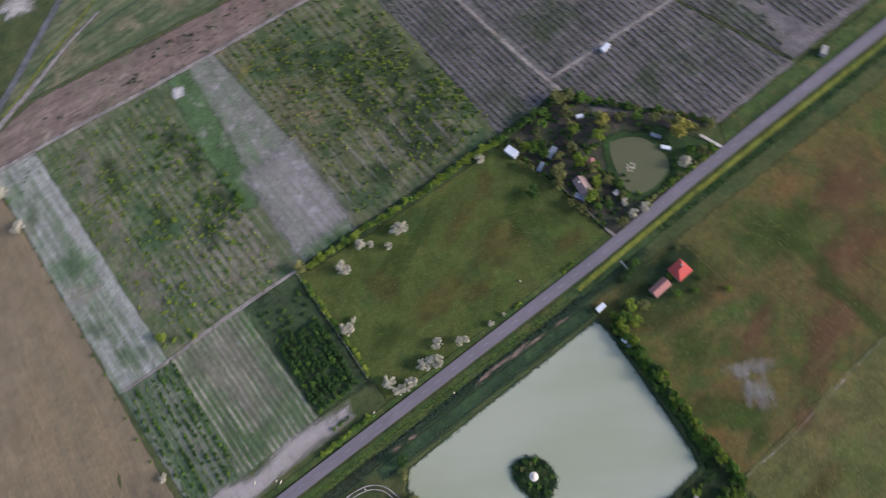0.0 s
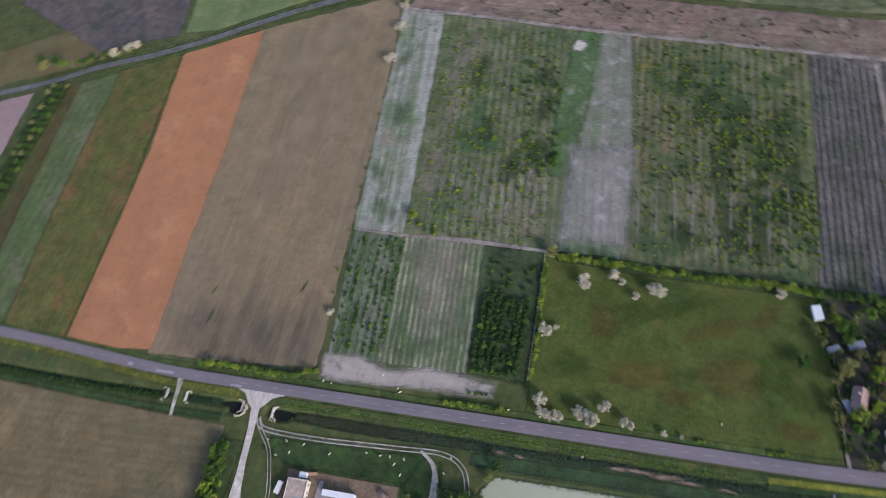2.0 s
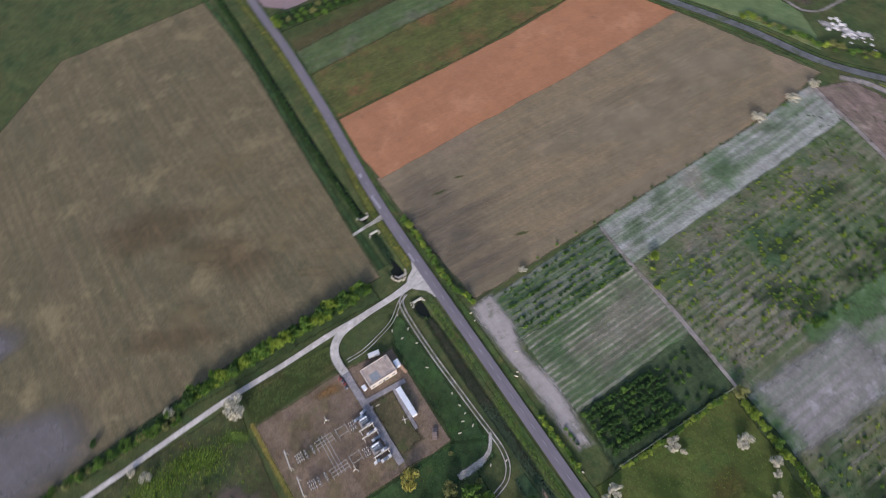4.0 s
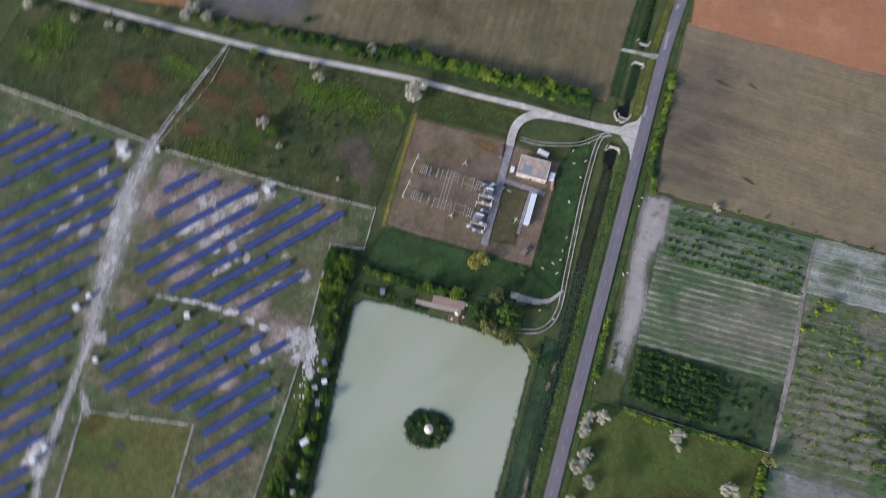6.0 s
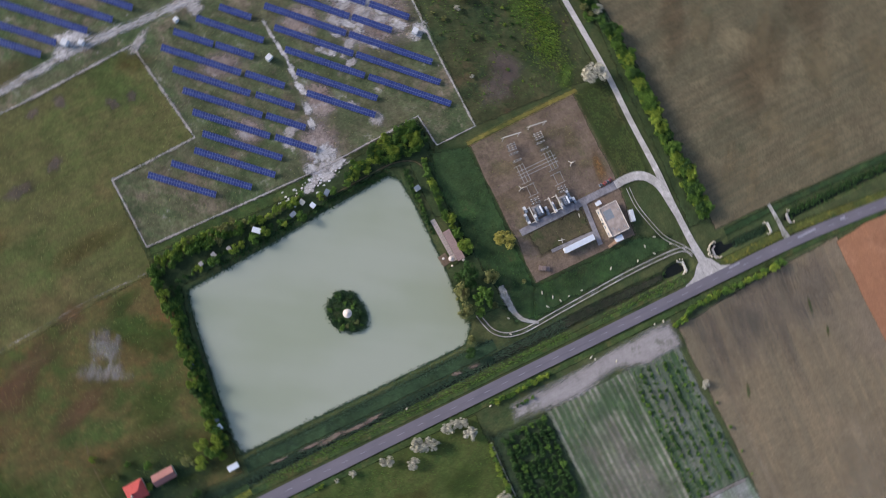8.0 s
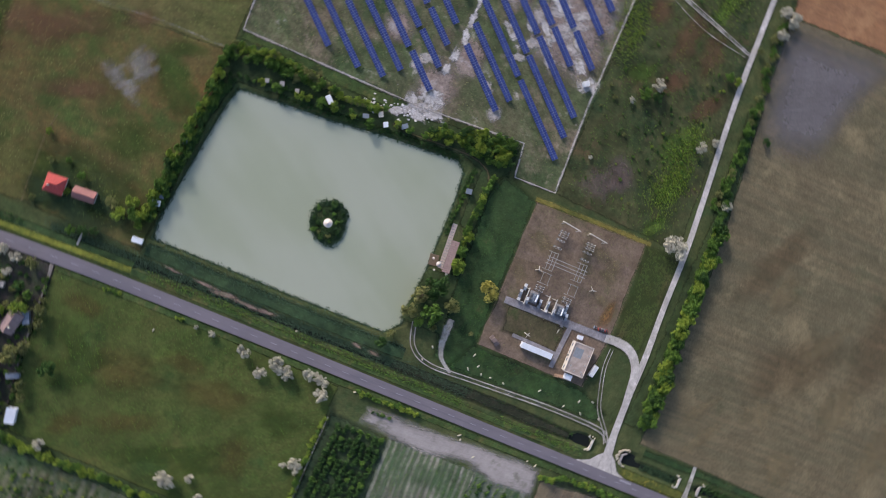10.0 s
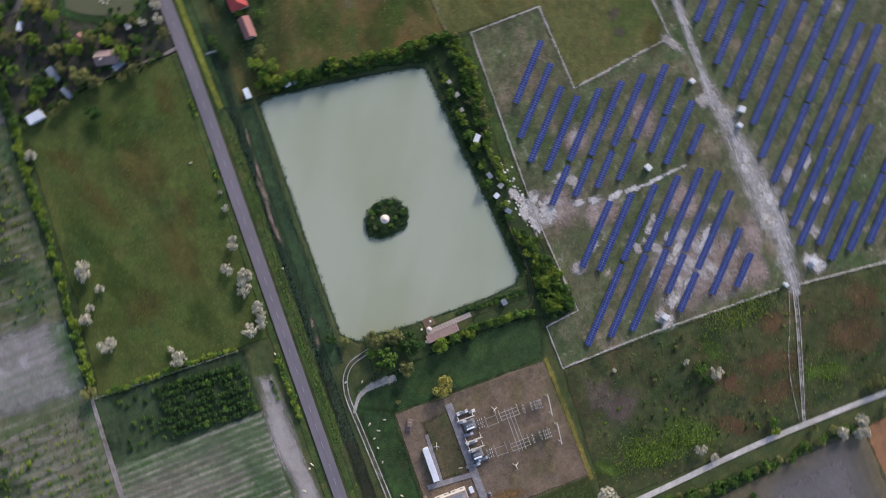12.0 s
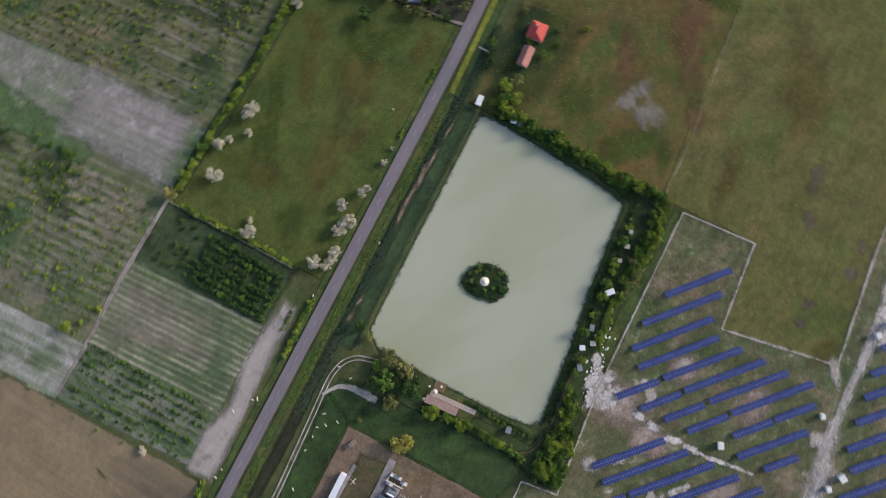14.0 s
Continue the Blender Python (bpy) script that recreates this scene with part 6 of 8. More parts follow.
thicket("planted_shrubs", [(85.6 + 3.3 * i + 0.04 * j + rng.uniform(-0.4, 0.4), 21 + 2.3 * j + rng.uniform(-0.5, 0.5), rng.uniform(1.35, 2.0) * (1.0 if j < 16 else 0.75), rng.choice(("dark", "dark", "dark", "dark", "green")))
                           for i in range(7) for j in range(24) if rng.random() < (0.96 if j < 16 else 0.4)], "dark green shrubs planted in close rows", "shrubs")


# ---------------------------------------------------------------- vine rows, reeds and weeds, too many to count
def strewn(name, spots, material, size, label, category, tall=1.0, z=0.05, seed=1, per=3):
    """Small leaf clumps at many places, as one piece of undergrowth."""
    r = np.random.default_rng(seed)
    p = np.repeat(np.asarray(spots, float), per, axis=0)
    n = len(p)
    base = np.c_[p + r.normal(0, size * 0.45, (n, 2)), z + r.uniform(0.1, 1.0, n) * size * tall]
    nrm = r.normal(0, 1, (n, 3)) + (0, 0, 0.9)
    nrm /= np.linalg.norm(nrm, axis=1)[:, None]
    u = np.cross(nrm, r.normal(0, 1, (n, 3)))
    u /= np.linalg.norm(u, axis=1)[:, None]
    v = np.cross(nrm, u)
    s = (size * r.uniform(0.35, 0.75, n))[:, None]
    quad = np.stack([base - u * s, base - v * s * 0.7, base + u * s, base + v * s * 0.7], 1).reshape(-1, 3)
    quad[:, 2] = np.maximum(quad[:, 2], z)
    me = bpy.data.meshes.new(name)
    me.from_pydata(quad.tolist(), [], np.arange(4 * n).reshape(-1, 4).tolist())
    me.materials.append(material)
    return tagged(new(name, me), label, category, kind="stuff")


def row_spots(corners, period, step, jitter=0.25, gaps=0.1, seed=3):
    """Places along straight rows across a plot: corners are (near a, near b, far a, far b); rows run from near to far."""
    r = random.Random(seed)
    na, nb, fa, fb = (Vector(c) for c in corners)
    count = int((nb - na).length / period)
    out = []
    for i in range(count + 1):
        a, b = na.lerp(nb, (i + 0.5) / (count + 1)), fa.lerp(fb, (i + 0.5) / (count + 1))
        n = int((b - a).length / step)
        for j in range(n):
            if noise.noise(Vector((i * 3.1, j * step * 0.12, seed))) > 0.5 - gaps * 6 - 0.6 and r.random() > gaps:
                q = a.lerp(b, j / n)
                out.append((q.x + r.uniform(-jitter, jitter), q.y + r.uniform(-jitter, jitter)))
    return out


def rows_across(plot, angle, period, step, jitter=0.15, gaps=0.06, seed=1):
    """Places along parallel rows at an angle, clipped to the outline of a plot; the growth thins out here and there."""
    r = np.random.default_rng(seed)
    c, q = np.array(plot).mean(0), math.radians(angle)
    along, across = np.array((math.cos(q), math.sin(q))), np.array((-math.sin(q), math.cos(q)))
    reach = max(np.hypot(*(np.array(p) - c)) for p in plot)
    u, v = np.meshgrid(np.arange(-reach, reach, step), np.arange(-reach, reach, period))
    v = v + 0.12 * np.sin(u * 0.07 + v)
    xs, ys = (c[i] + u * along[i] + v * across[i] for i in (0, 1))
    keep = inside(plot, xs, ys) & (r.random(xs.shape) > gaps)
    thin = np.array([noise.noise(Vector((x * 0.03, y * 0.012, seed))) for x, y in zip(xs[keep], ys[keep])])
    keep[keep] = thin + 0.55 * r.random(thin.size) > -0.12
    return np.c_[xs[keep], ys[keep]] + r.uniform(-jitter, jitter, (int(keep.sum()), 2))


VINES = (
    ([(226, 77), (259, 75), (256, 146), (251, 197), (224.5, 200)], 92.8, "dark rows of low vines on grey soil"),
    ([(263.5, 84), (338, 79.5), (336, 184), (254.5, 197), (259, 146)], 92.8, "dark rows of low vines beyond the path"),
    ([(262.5, 80), (301, 78.5), (331, 75.5), (349, 62), (355, 42), (347, 18), (322, 18), (301.5, 17), (295, 25), (282.5, 40), (268, 56), (261, 70)], 92.2, "dark rows of vines behind the garden"),
    ([(366, 22), (415, 20), (415, 72), (342, 76), (356, 56)], 92.2, "dark rows of vines along the road"))
for k, (plot, angle, words) in enumerate(VINES):
    strewn("vine_rows", rows_across(plot, angle, 2.9, 0.42, seed=k + 1), M["leaf_vine"], 0.58, words, "vines", 1.2, seed=k + 1)
    strewn("vine_weeds", rows_across(plot, angle, 2.9, 2.2, 0.5, 0.5, seed=k + 31), M["leaf_dark"], 0.6, "green weeds along the vine rows", "weeds", 0.9, seed=k + 31)
strewn("crop_rows", row_spots(((17, 21), (42, 21), (14, 83), (41, 83)), 4.0, 0.5, 0.5, 0.2, 6), M["leaf_green"], 0.6, "green bushy rows between pale gaps", "crop", 0.9, seed=6)
strewn("crop_rows", row_spots(((44, 20), (81, 20), (42, 82), (79, 81)), 3.3, 0.6, 0.3, 0.3, 7), M["leaf_green"], 0.42, "thin rows of low green plants", "crop", 0.8, seed=7)
strewn("crop_rows", row_spots(((40, 87), (115, 85), (32, 226), (108, 215)), 4.4, 0.9, 0.5, 0.3, 8), M["leaf_dark"], 0.5, "weedy green rows of the striped plot", "weeds", 0.8, seed=8)
strewn("crop_rows", row_spots(((146, 84), (224, 79), (141, 212), (222, 200)), 4.0, 0.9, 0.5, 0.3, 9), M["leaf_dark"], 0.5, "weedy green rows of the dry plot", "weeds", 0.8, seed=9)
strewn("crop_rows", row_spots(((13, 88), (38, 87), (5, 232), (30, 228)), 4.6, 1.1, 0.4, 0.45, 10), M["leaf_vine"], 0.4, "thin young vines on chalky soil", "vines", 0.8, seed=10)


def reed_spots(points, wide, count, seed):
    r = random.Random(seed)
    pts = dense(points, 0.5, closed=False)
    out = []
    for _ in range(count):
        p = r.choice(pts)
        out.append((p.x + r.gauss(0, wide), p.y + r.gauss(0, wide)))
    return out


strewn("reeds", reed_spots(POND + [POND[0]], 0.5, 2800, 21), M["reed"], 0.45, "dark sedge fringe round the pond", "reeds", 1.1, -0.6, 31)
strewn("reeds", reed_spots([(94, -18.6), (104, -18.4), (150, -17.6), (204, -17.4)], 0.9, 5600, 1), M["reed"], 0.34, "dense reeds along the pond bank", "reeds", 1.8, -0.4, 11)
strewn("reeds", reed_spots([(60, -12.2), (100, -12.0), (150, -11.4), (206, -11.0), (240, -10.4)], 1.9, 15000, 2), M["reed"], 0.34, "reeds filling the roadside ditch", "reeds", 1.3, -0.35, 12)
strewn("reeds", reed_spots([(10, -12.0), (40, -12.2), (95, -12.8)], 1.9, 3900, 3), M["leaf_dark"], 0.5, "dark weeds in the roadside ditch", "weeds", 1.4, -0.8, 13)
strewn("reeds", reed_spots([(-47, -10.4), (-31, -10.4)], 1.2, 620, 24), M["reed_dark"], 0.5, "dark rank growth in the ditch between the crossings", "weeds", 1.4, -0.9, 24)
strewn("reeds", reed_spots([(-290, -9.6), (-150, -12.6), (-62, -12.4)], 1.4, 2400, 4), M["leaf_dark"], 0.7, "dark rank growth in the ditch", "weeds", 1.4, -0.6, 14)
strewn("reeds", reed_spots([(97, -100), (97, -85), (96.6, -70)], 0.6, 500, 5) + reed_spots([(105, -102), (120, -101), (137, -99), (160, -95.6), (182, -93)], 0.7, 1300, 6), M["leaf_dark"], 0.6, "dark sedge on the pond bank", "reeds", 1.3, -0.5, 15)
strewn("reeds", reed_spots([(143.8 + (x - 143.8) * 0.9, -54.6 + (y + 54.6) * 0.9) for x, y in ISLAND + ISLAND[:1]], 0.8, 2600, 61), M["reed_dark"], 0.45, "thick dark reed ring round the island", "reeds", 1.5, -0.5, 16)
strewn("grass_tufts", reed_spots([(143.8 + (x - 143.8) * 0.5, -54.6 + (y + 54.6) * 0.5) for x, y in ISLAND + ISLAND[:1]], 1.5, 700, 62), M["leaf_dark"], 0.32, "rank grass of the island", "grass", 0.6, 0.2, 62)
strewn("reeds", reed_spots([(250, -7), (330, -5.6), (420, -4.6)], 0.8, 900, 8), M["leaf_dark"], 0.5, "rank grass below the road", "weeds", 1.2, 0, 17)
strewn("weeds", [(rng.uniform(12, 320), 226 + rng.gauss(0, 5) - 0.15 * k + 10) for k in [rng.uniform(0, 200) for _ in range(260)]], M["leaf_vine"], 1.0, "dark weedy tufts on the mauve strip", "weeds", 0.7, 0.05, 18)
strewn("weeds", [(rng.uniform(8, 57), rng.uniform(-295, -110)) for _ in range(1500)], M["leaf_green"], 0.45, "rank tufts of weeds in the scrub", "weeds", 0.8, 0.05, 19)
strewn("weeds", [(rng.gauss(x, sx), rng.gauss(y, sy)) for x, y, sx, sy, n in ((12, -138, 4, 11, 1500), (16, -128, 4, 5, 500), (57, -184, 3, 9, 700), (62, -190, 2, 8, 300), (22, -215, 6, 6, 300), (26, -278, 8, 6, 500)) for _ in range(n)], M["leaf_lime"], 0.4, "lush lime-green weeds growing in swaths", "weeds", 1.0, 0.05, 63)
strewn("weeds", [(rng.uniform(62, 205), rng.uniform(-330, -112)) for _ in range(1600)], M["leaf_dark"], 0.4, "low weeds between the solar rows", "weeds", 0.6, 0.05, 20)


def scatter(corners, count, seed):
    """Random places in a four-cornered plot."""
    r = random.Random(seed)
    a, b, c, d = (Vector(p) for p in corners)
    out = []
    for _ in range(count):
        u, v = r.random(), r.random()
        q = a.lerp(b, u).lerp(d.lerp(c, u), v)
        if noise.noise(Vector((q.x * 0.05, q.y * 0.05, seed))) > -0.1 + 0.35 * r.uniform(-1, 1):
            out.append((q.x, q.y))
    return out


for corners, count, mat, size, seed, words in (
        (((113, 8), (230, 7), (221, 68), (113, 76)), 5200, "leaf_green", 0.34, 41, "uneven grass tufts of the meadow"),
        (((210, -18), (400, -16), (400, -90), (212, -99)), 5600, "leaf_khaki", 0.36, 42, "uneven dry tufts of the rusty pasture"),
        (((208, -104), (400, -92), (400, -176), (222, -180)), 5200, "leaf_khaki", 0.34, 43, "uneven dry tufts of the wide pasture"),
        (((4, -108), (58, -108), (56, -290), (8, -290)), 4200, "leaf_dark", 0.42, 44, "dark rank tufts of the scrub"),
        (((64, -112), (204, -114), (170, -188), (64, -200)), 3200, "leaf_khaki", 0.34, 45, "dry tufts of the solar park"),
        (((68, -98), (86, -100), (80, -22), (66, -34)), 1500, "leaf_dark", 0.36, 46, "dark tufts of the lush lawn"),
        (((4, -24), (64, -24), (64, -31), (12, -32)), 900, "leaf_dark", 0.36, 47, "dark tufts of the lawn by the ditch"),
        (((14, -36), (62, -36), (64, -98), (14, -100)), 1100, "leaf_khaki", 0.3, 48, "sparse dry weeds of the yard"),
        (((-128, 12), (-168, 13), (-172, 185), (-134, 198)), 2600, "leaf_green", 0.36, 49, "tufts of the olive fallow strip"),
        (((0, -5), (200, -5), (200, -8.4), (0, -8.4)), 2600, "leaf_green", 0.4, 50, "rank grass of the road bank")):
    strewn("grass_tufts", scatter(corners, count, seed), M[mat], size, words, "grass", 0.7, 0.2, seed, 2)


# ---------------------------------------------------------------- solar park
ROW = Vector((-0.762, 0.648, 0)).normalized()
ROW_TURN = math.degrees(math.atan2(ROW.y, ROW.x))


def solar_table(a, b):
    """A long table of tilted blue panels in two courses, on rails and posts; it faces the pond."""
    a, b = Vector((*a, 0)), Vector((*b, 0))
    way = b - a
    length = abs(way.dot(ROW))
    mid = (a + b) / 2
    t = thing("solar_table", (mid.x, mid.y, 0), "long row of tilted blue solar panels on steel posts", "solar panel", ROW_TURN, "solar tables")
    n = max(4, round(length / 1.05))
    w = length / n
    verts, faces = [], []
    tilt = radians(24)
    c, s = math.cos(tilt), math.sin(tilt)
    for course in (0, 1):
        v0, v1 = -1.36 + 1.44 * course, -0.08 + 1.44 * course
        for i in range(n):
            u0, u1 = -length / 2 + i * w + 0.08, -length / 2 + (i + 1) * w - 0.08
            q = len(verts)
            for dz in (0.0, -0.05):
                # the low edge of the table lies on the side of the pond (local -y)
                verts += [(u, v * c - dz * s, 1.45 + v * s + dz * c) for u, v in ((u0, v0), (u1, v0), (u1, v1), (u0, v1))]
            faces += [(q, q + 1, q + 2, q + 3), (q + 7, q + 6, q + 5, q + 4)] + [(q + k, q + 4 + k, q + 4 + (k + 1) % 4, q + (k + 1) % 4) for k in range(4)]
    tagged(mesh_object("panel_surface", verts, faces, M["solar_glass"], t, label="blue glass surface in two courses"), kind="stuff")
    h = length / 2
    back = [(u, v * c - dz * s, 1.45 + v * s + dz * c) for dz in (-0.07, -0.1) for u, v in ((-h, -1.36), (h, -1.36), (h, 1.36), (-h, 1.36))]
    mesh_object("panel_frame", back, [(0, 1, 2, 3), (7, 6, 5, 4), (0, 4, 5, 1), (1, 5, 6, 2), (2, 6, 7, 3), (3, 7, 4, 0)], M["panel_frame"], t, label="pale aluminium frame under the glass")
    for v in (-1.2, 0.0, 1.2):
        part("rail", rods(((-h, v * c, 1.36 + v * s), (h, v * c, 1.36 + v * s), 0.05), sides=4), M["steel"], t)
    posts = max(2, round(length / 4))
    for i in range(posts):
        u = -h + (i + 0.5) * length / posts
        p = new("post", POST_MESH)
        p.parent = t
        p.location = (u, 0.35, 0)
    return t


bm = bmesh.new()
rod(bm, (0, 0, -0.2), (0, 0, 1.5), 0.07, sides=6)
rod(bm, (0, -1.3, 0.85), (0, 0, 0.7), 0.04, sides=5)
POST_MESH = bpy.data.meshes.new("post")
bm.to_mesh(POST_MESH)
bm.free()
POST_MESH.materials.append(M["steel"])

TABLES = [((193.2, -137.7), (172.4, -119.8)), ((183.3, -138.6), (158.2, -117.4)), ((173.0, -140.2), (147.6, -118.4)), ((167.4, -145.4), (142.2, -123.9)), ((167.6, -155.0), (143.0, -134.3)), ((141.3, -133.1), (127.8, -121.9)),
          ((167.7, -164.7), (142.4, -143.6)), ((141.1, -142.9), (128.2, -132.2)), ((167.9, -174.3), (143.3, -153.8)), ((141.6, -152.5), (128.8, -142.1)), ((168.7, -184.3), (143.3, -163.3)), ((142.0, -162.3), (129.0, -151.8)),
          ((161.6, -188.9), (149.0, -178.4)), ((148.2, -178.0), (136.0, -167.7)), ((151.1, -190.9), (129.4, -172.8)), ((140.6, -192.3), (130.2, -183.6)),
          ((121.9, -145.7), (99.0, -126.4)), ((122.3, -155.4), (95.2, -132.8)), ((122.8, -166.1), (96.2, -143.8)), ((94.9, -142.7), (66.6, -118.8)), ((123.2, -176.4), (96.9, -154.3)), ((95.9, -153.5), (66.9, -129.2)),
          ((123.3, -186.5), (96.1, -163.7)), ((95.1, -162.8), (66.5, -138.9)), ((119.7, -193.4), (91.8, -170.1)), ((90.8, -169.3), (77.3, -157.9)), ((110.3, -196.3), (82.8, -173.3)), ((81.5, -172.2), (67.8, -160.7)), ((93.9, -195.6), (70.5, -176.2)), ((82.2, -197.1), (70.2, -187.3))]
for a, b in TABLES:
    solar_table(a, b)
# the block beyond the white track: full rows that start at the track
STARTS = [(212, -197.5), (205, -200), (192.4, -200.5), (181.7, -201.5), (172.6, -203.5), (162.5, -205), (152, -206.8), (145.3, -211.3), (134, -213), (119.5, -212.5), (108, -214.8), (97.2, -215.8), (87.8, -217.6), (78.8, -218.4), (76.4, -226.6), (68.4, -229.8), (69.6, -238.6), (70, -247.7), (69.5, -257), (69.4, -266)]
for i, (sx, sy) in enumerate(STARTS):
    at, far = Vector((sx, sy, 0)), 0
    lengths = (27, 35.5, 18.5, 35.5) if i % 2 else (35.5, 18.5, 35.5, 27)
    for length in lengths:
        end = at - ROW * length
        if far + length > (58 if sx < 77 else 104):
            break
        solar_table((end.x, end.y), (at.x, at.y))
        at = end - ROW * 0.9
        far += length

# inverter boxes
for x, y, s in ((141.4, -209.9, 2.7), (135.2, -207.4, 1.9), (67.9, -154.0, 2.6), (130.3, -165.1, 2.4), (202.0, -199.0, 2.6), (196.2, -196.8, 2.0), (158.8, -193, 1.8), (70, -222.4, 2.6), (64.4, -207.9, 1.6)):
    t = thing("inverter_box", (x, y, 0.1), "white inverter cabin on chalky soil", "cabin", rng.uniform(20, 60), "inverter cabins")
    part("body", boxes((-s / 2, s / 2, -s * 0.42, s * 0.42, 0, 2.2), bevel=0.06), M["white_metal"], t)
    part("roof", boxes((-s / 2 - 0.1, s / 2 + 0.1, -s * 0.42 - 0.1, s * 0.42 + 0.1, 2.2, 2.36), bevel=0.05), M["white_paint"], t)
    part("door", boxes((-0.45, 0.45, -s * 0.42 - 0.03, -s * 0.42, 0.1, 2.0)), M["steel"], t, "grey steel door")
    part("plinth", boxes((-s / 2 - 0.2, s / 2 + 0.2, -s * 0.42 - 0.2, s * 0.42 + 0.2, -0.15, 0.0)), M["concrete"], t)

FENCE_POST = bpy.data.meshes.new("post")
bm = boxes((-0.07, 0.07, -0.07, 0.07, -0.2, 1.9))
bm.to_mesh(FENCE_POST)
bm.free()
FENCE_POST.materials.append(M["pale_concrete"])


YARD_POST = FENCE_POST.copy()
YARD_POST.materials[0] = M["wood"]


def fence(points, every, label, post=None, high=1.8, strip=1.0, soil="chalk", wire="steel"):
    """Posts with wires between, on a pale bare strip of soil."""
    first = points[0]
    t = thing("fence", (*first, 0), label, "fence", group="fences")
    for z in (0.15, high * 0.5, high):
        for a, b in zip(points, points[1:]):
            part("wire", rods(((a[0] - first[0], a[1] - first[1], z), (b[0] - first[0], b[1] - first[1], z), 0.03), sides=4), M[wire], t)
    for p in dense(points, every, closed=False):
        ob = new("post", post or FENCE_POST)
        ob.parent = t
        ob.location = (p.x - first[0], p.y - first[1], 0)
    if strip:
        ribbon("path", dense(points, 8, closed=False), strip * 1.5, M["thin_chalk"] if soil == "chalk" else M[soil], Z4 + 0.02, "pale bare strip under the fence", "path", per=0, soft=0.95, peak=0.72)


fence([(225.3, -182.2), (178.9, -189.6), (170.8, -145.2), (206.6, -140.8)], 4.0, "wire fence on a pale strip round the pasture corner", strip=1.5)
fence([(225.3, -182.2), (260, -177.6), (340, -167)], 4.0, "wire fence between pasture and solar park", strip=0.7)
fence([(206.6, -140.8), (204.8, -111)], 4.0, "wire fence on a pale strip", strip=1.0)
fence([(204.8, -111), (128.8, -114.0), (82.0, -119.4)], 4.0, "wire fence between pond and solar park", strip=1.2)
fence([(82.0, -119.4), (79.6, -104.6), (60.5, -106), (62.8, -146), (63.4, -204.6)], 4.0, "wire fence round the solar park", strip=1.1)
fence([(62.5, -214), (60, -250), (57.5, -300)], 4.0, "wire fence beside the scrub", strip=1.2)
fence([(12.6, -102.6), (66, -98.8), (64.4, -33), (29, -33.4), (13, -33.8)], 3.5, "low concrete-post fence round the substation yard", YARD_POST, strip=0, wire="wood")
fence([(13, -33.8), (10.2, -58)], 3.5, "concrete-post fence beside the control building", YARD_POST, strip=0, wire="wood")
fence([(10.0, -61), (12.6, -102.6)], 3.5, "concrete-post fence of the substation yard", YARD_POST, strip=0, wire="wood")
ribbon("verge", [(10, -103.8), (38, -102.2), (67, -100.2)], 3.6, M["ochre_grass"], Z3, "dry yellow grass along the yard fence", "verge", soft=0.8)
fence([(233, 4), (231, 30), (226, 68)], 4.0, "garden fence beside the meadow", YARD_POST, strip=0, wire="wood")
fence([(252.6, -14.8), (253.9, -30.4), (254.6, -42.8), (253.6, -50.3)], 4.0, "old weathered fence beside the house lawn", YARD_POST, strip=0, wire="wood")
fence([(110.4, 80), (110.8, 20)], 4.0, "wire fence beside the shrub plot", strip=0)

# white heaps of the far dump
for k in range(34):
    bm = bmesh.new()
    bmesh.ops.create_icosphere(bm, subdivisions=1, radius=rng.uniform(0.5, 1.3))
    for v in bm.verts:
        v.co *= rng.uniform(0.7, 1.25)
        v.co.z *= 0.45
    me = bpy.data.meshes.new("rubble_heap")
    bm.to_mesh(me)
    bm.free()
    me.materials.append(M["rubble"])
    ob = new("rubble_heap", me)
    ob.location = (-17 + rng.gauss(0, 7), 285 + rng.gauss(0, 3.4), 0.3)
    tagged(ob, "white rubble heap on the far dump", "rubble", "dump heaps")
# rubble along the fence
for _ in range(80):
    u = rng.random()
    x, y, s = 121 + 28 * u + rng.gauss(0, 1.6), -113.0 + 6.5 * u + rng.gauss(0, 1.9), rng.uniform(0.2, 0.6)
    bm = bmesh.new()
    bmesh.ops.create_icosphere(bm, subdivisions=1, radius=s)
    for v in bm.verts:
        v.co *= rng.uniform(0.7, 1.2)
        v.co.z *= 0.5
        v.co.x *= 1.3
    me = bpy.data.meshes.new("boulder")
    bm.to_mesh(me)
    bm.free()
    me.materials.append(M["rubble"])
    ob = new("boulder", me)
    ob.location = (x, y, 0.1 + 0.2 * s)
    tagged(ob, "broken white rubble stone heaped by the fence", "rubble", "rubble stones")


def boulder(x, y, long, turn, where):
    bm = bmesh.new()
    bmesh.ops.create_icosphere(bm, subdivisions=2, radius=1)
    for v in bm.verts:
        k = 1 + 0.25 * noise.noise(v.co * 1.7 + Vector((x, y, 0)))
        v.co = Vector((v.co.x * long * 0.5 * k, v.co.y * 0.35 * k, v.co.z * 0.4 * k))
    me = bpy.data.meshes.new("boulder")
    bm.to_mesh(me)
    bm.free()
    me.materials.append(M["stone"])
    ob = new("boulder", me)
    ob.matrix_basis = pose(x, y, 0.25, 0, 0, turn)
    tagged(ob, f"bleached pale boulder {where}", "boulder", "pale boulders")


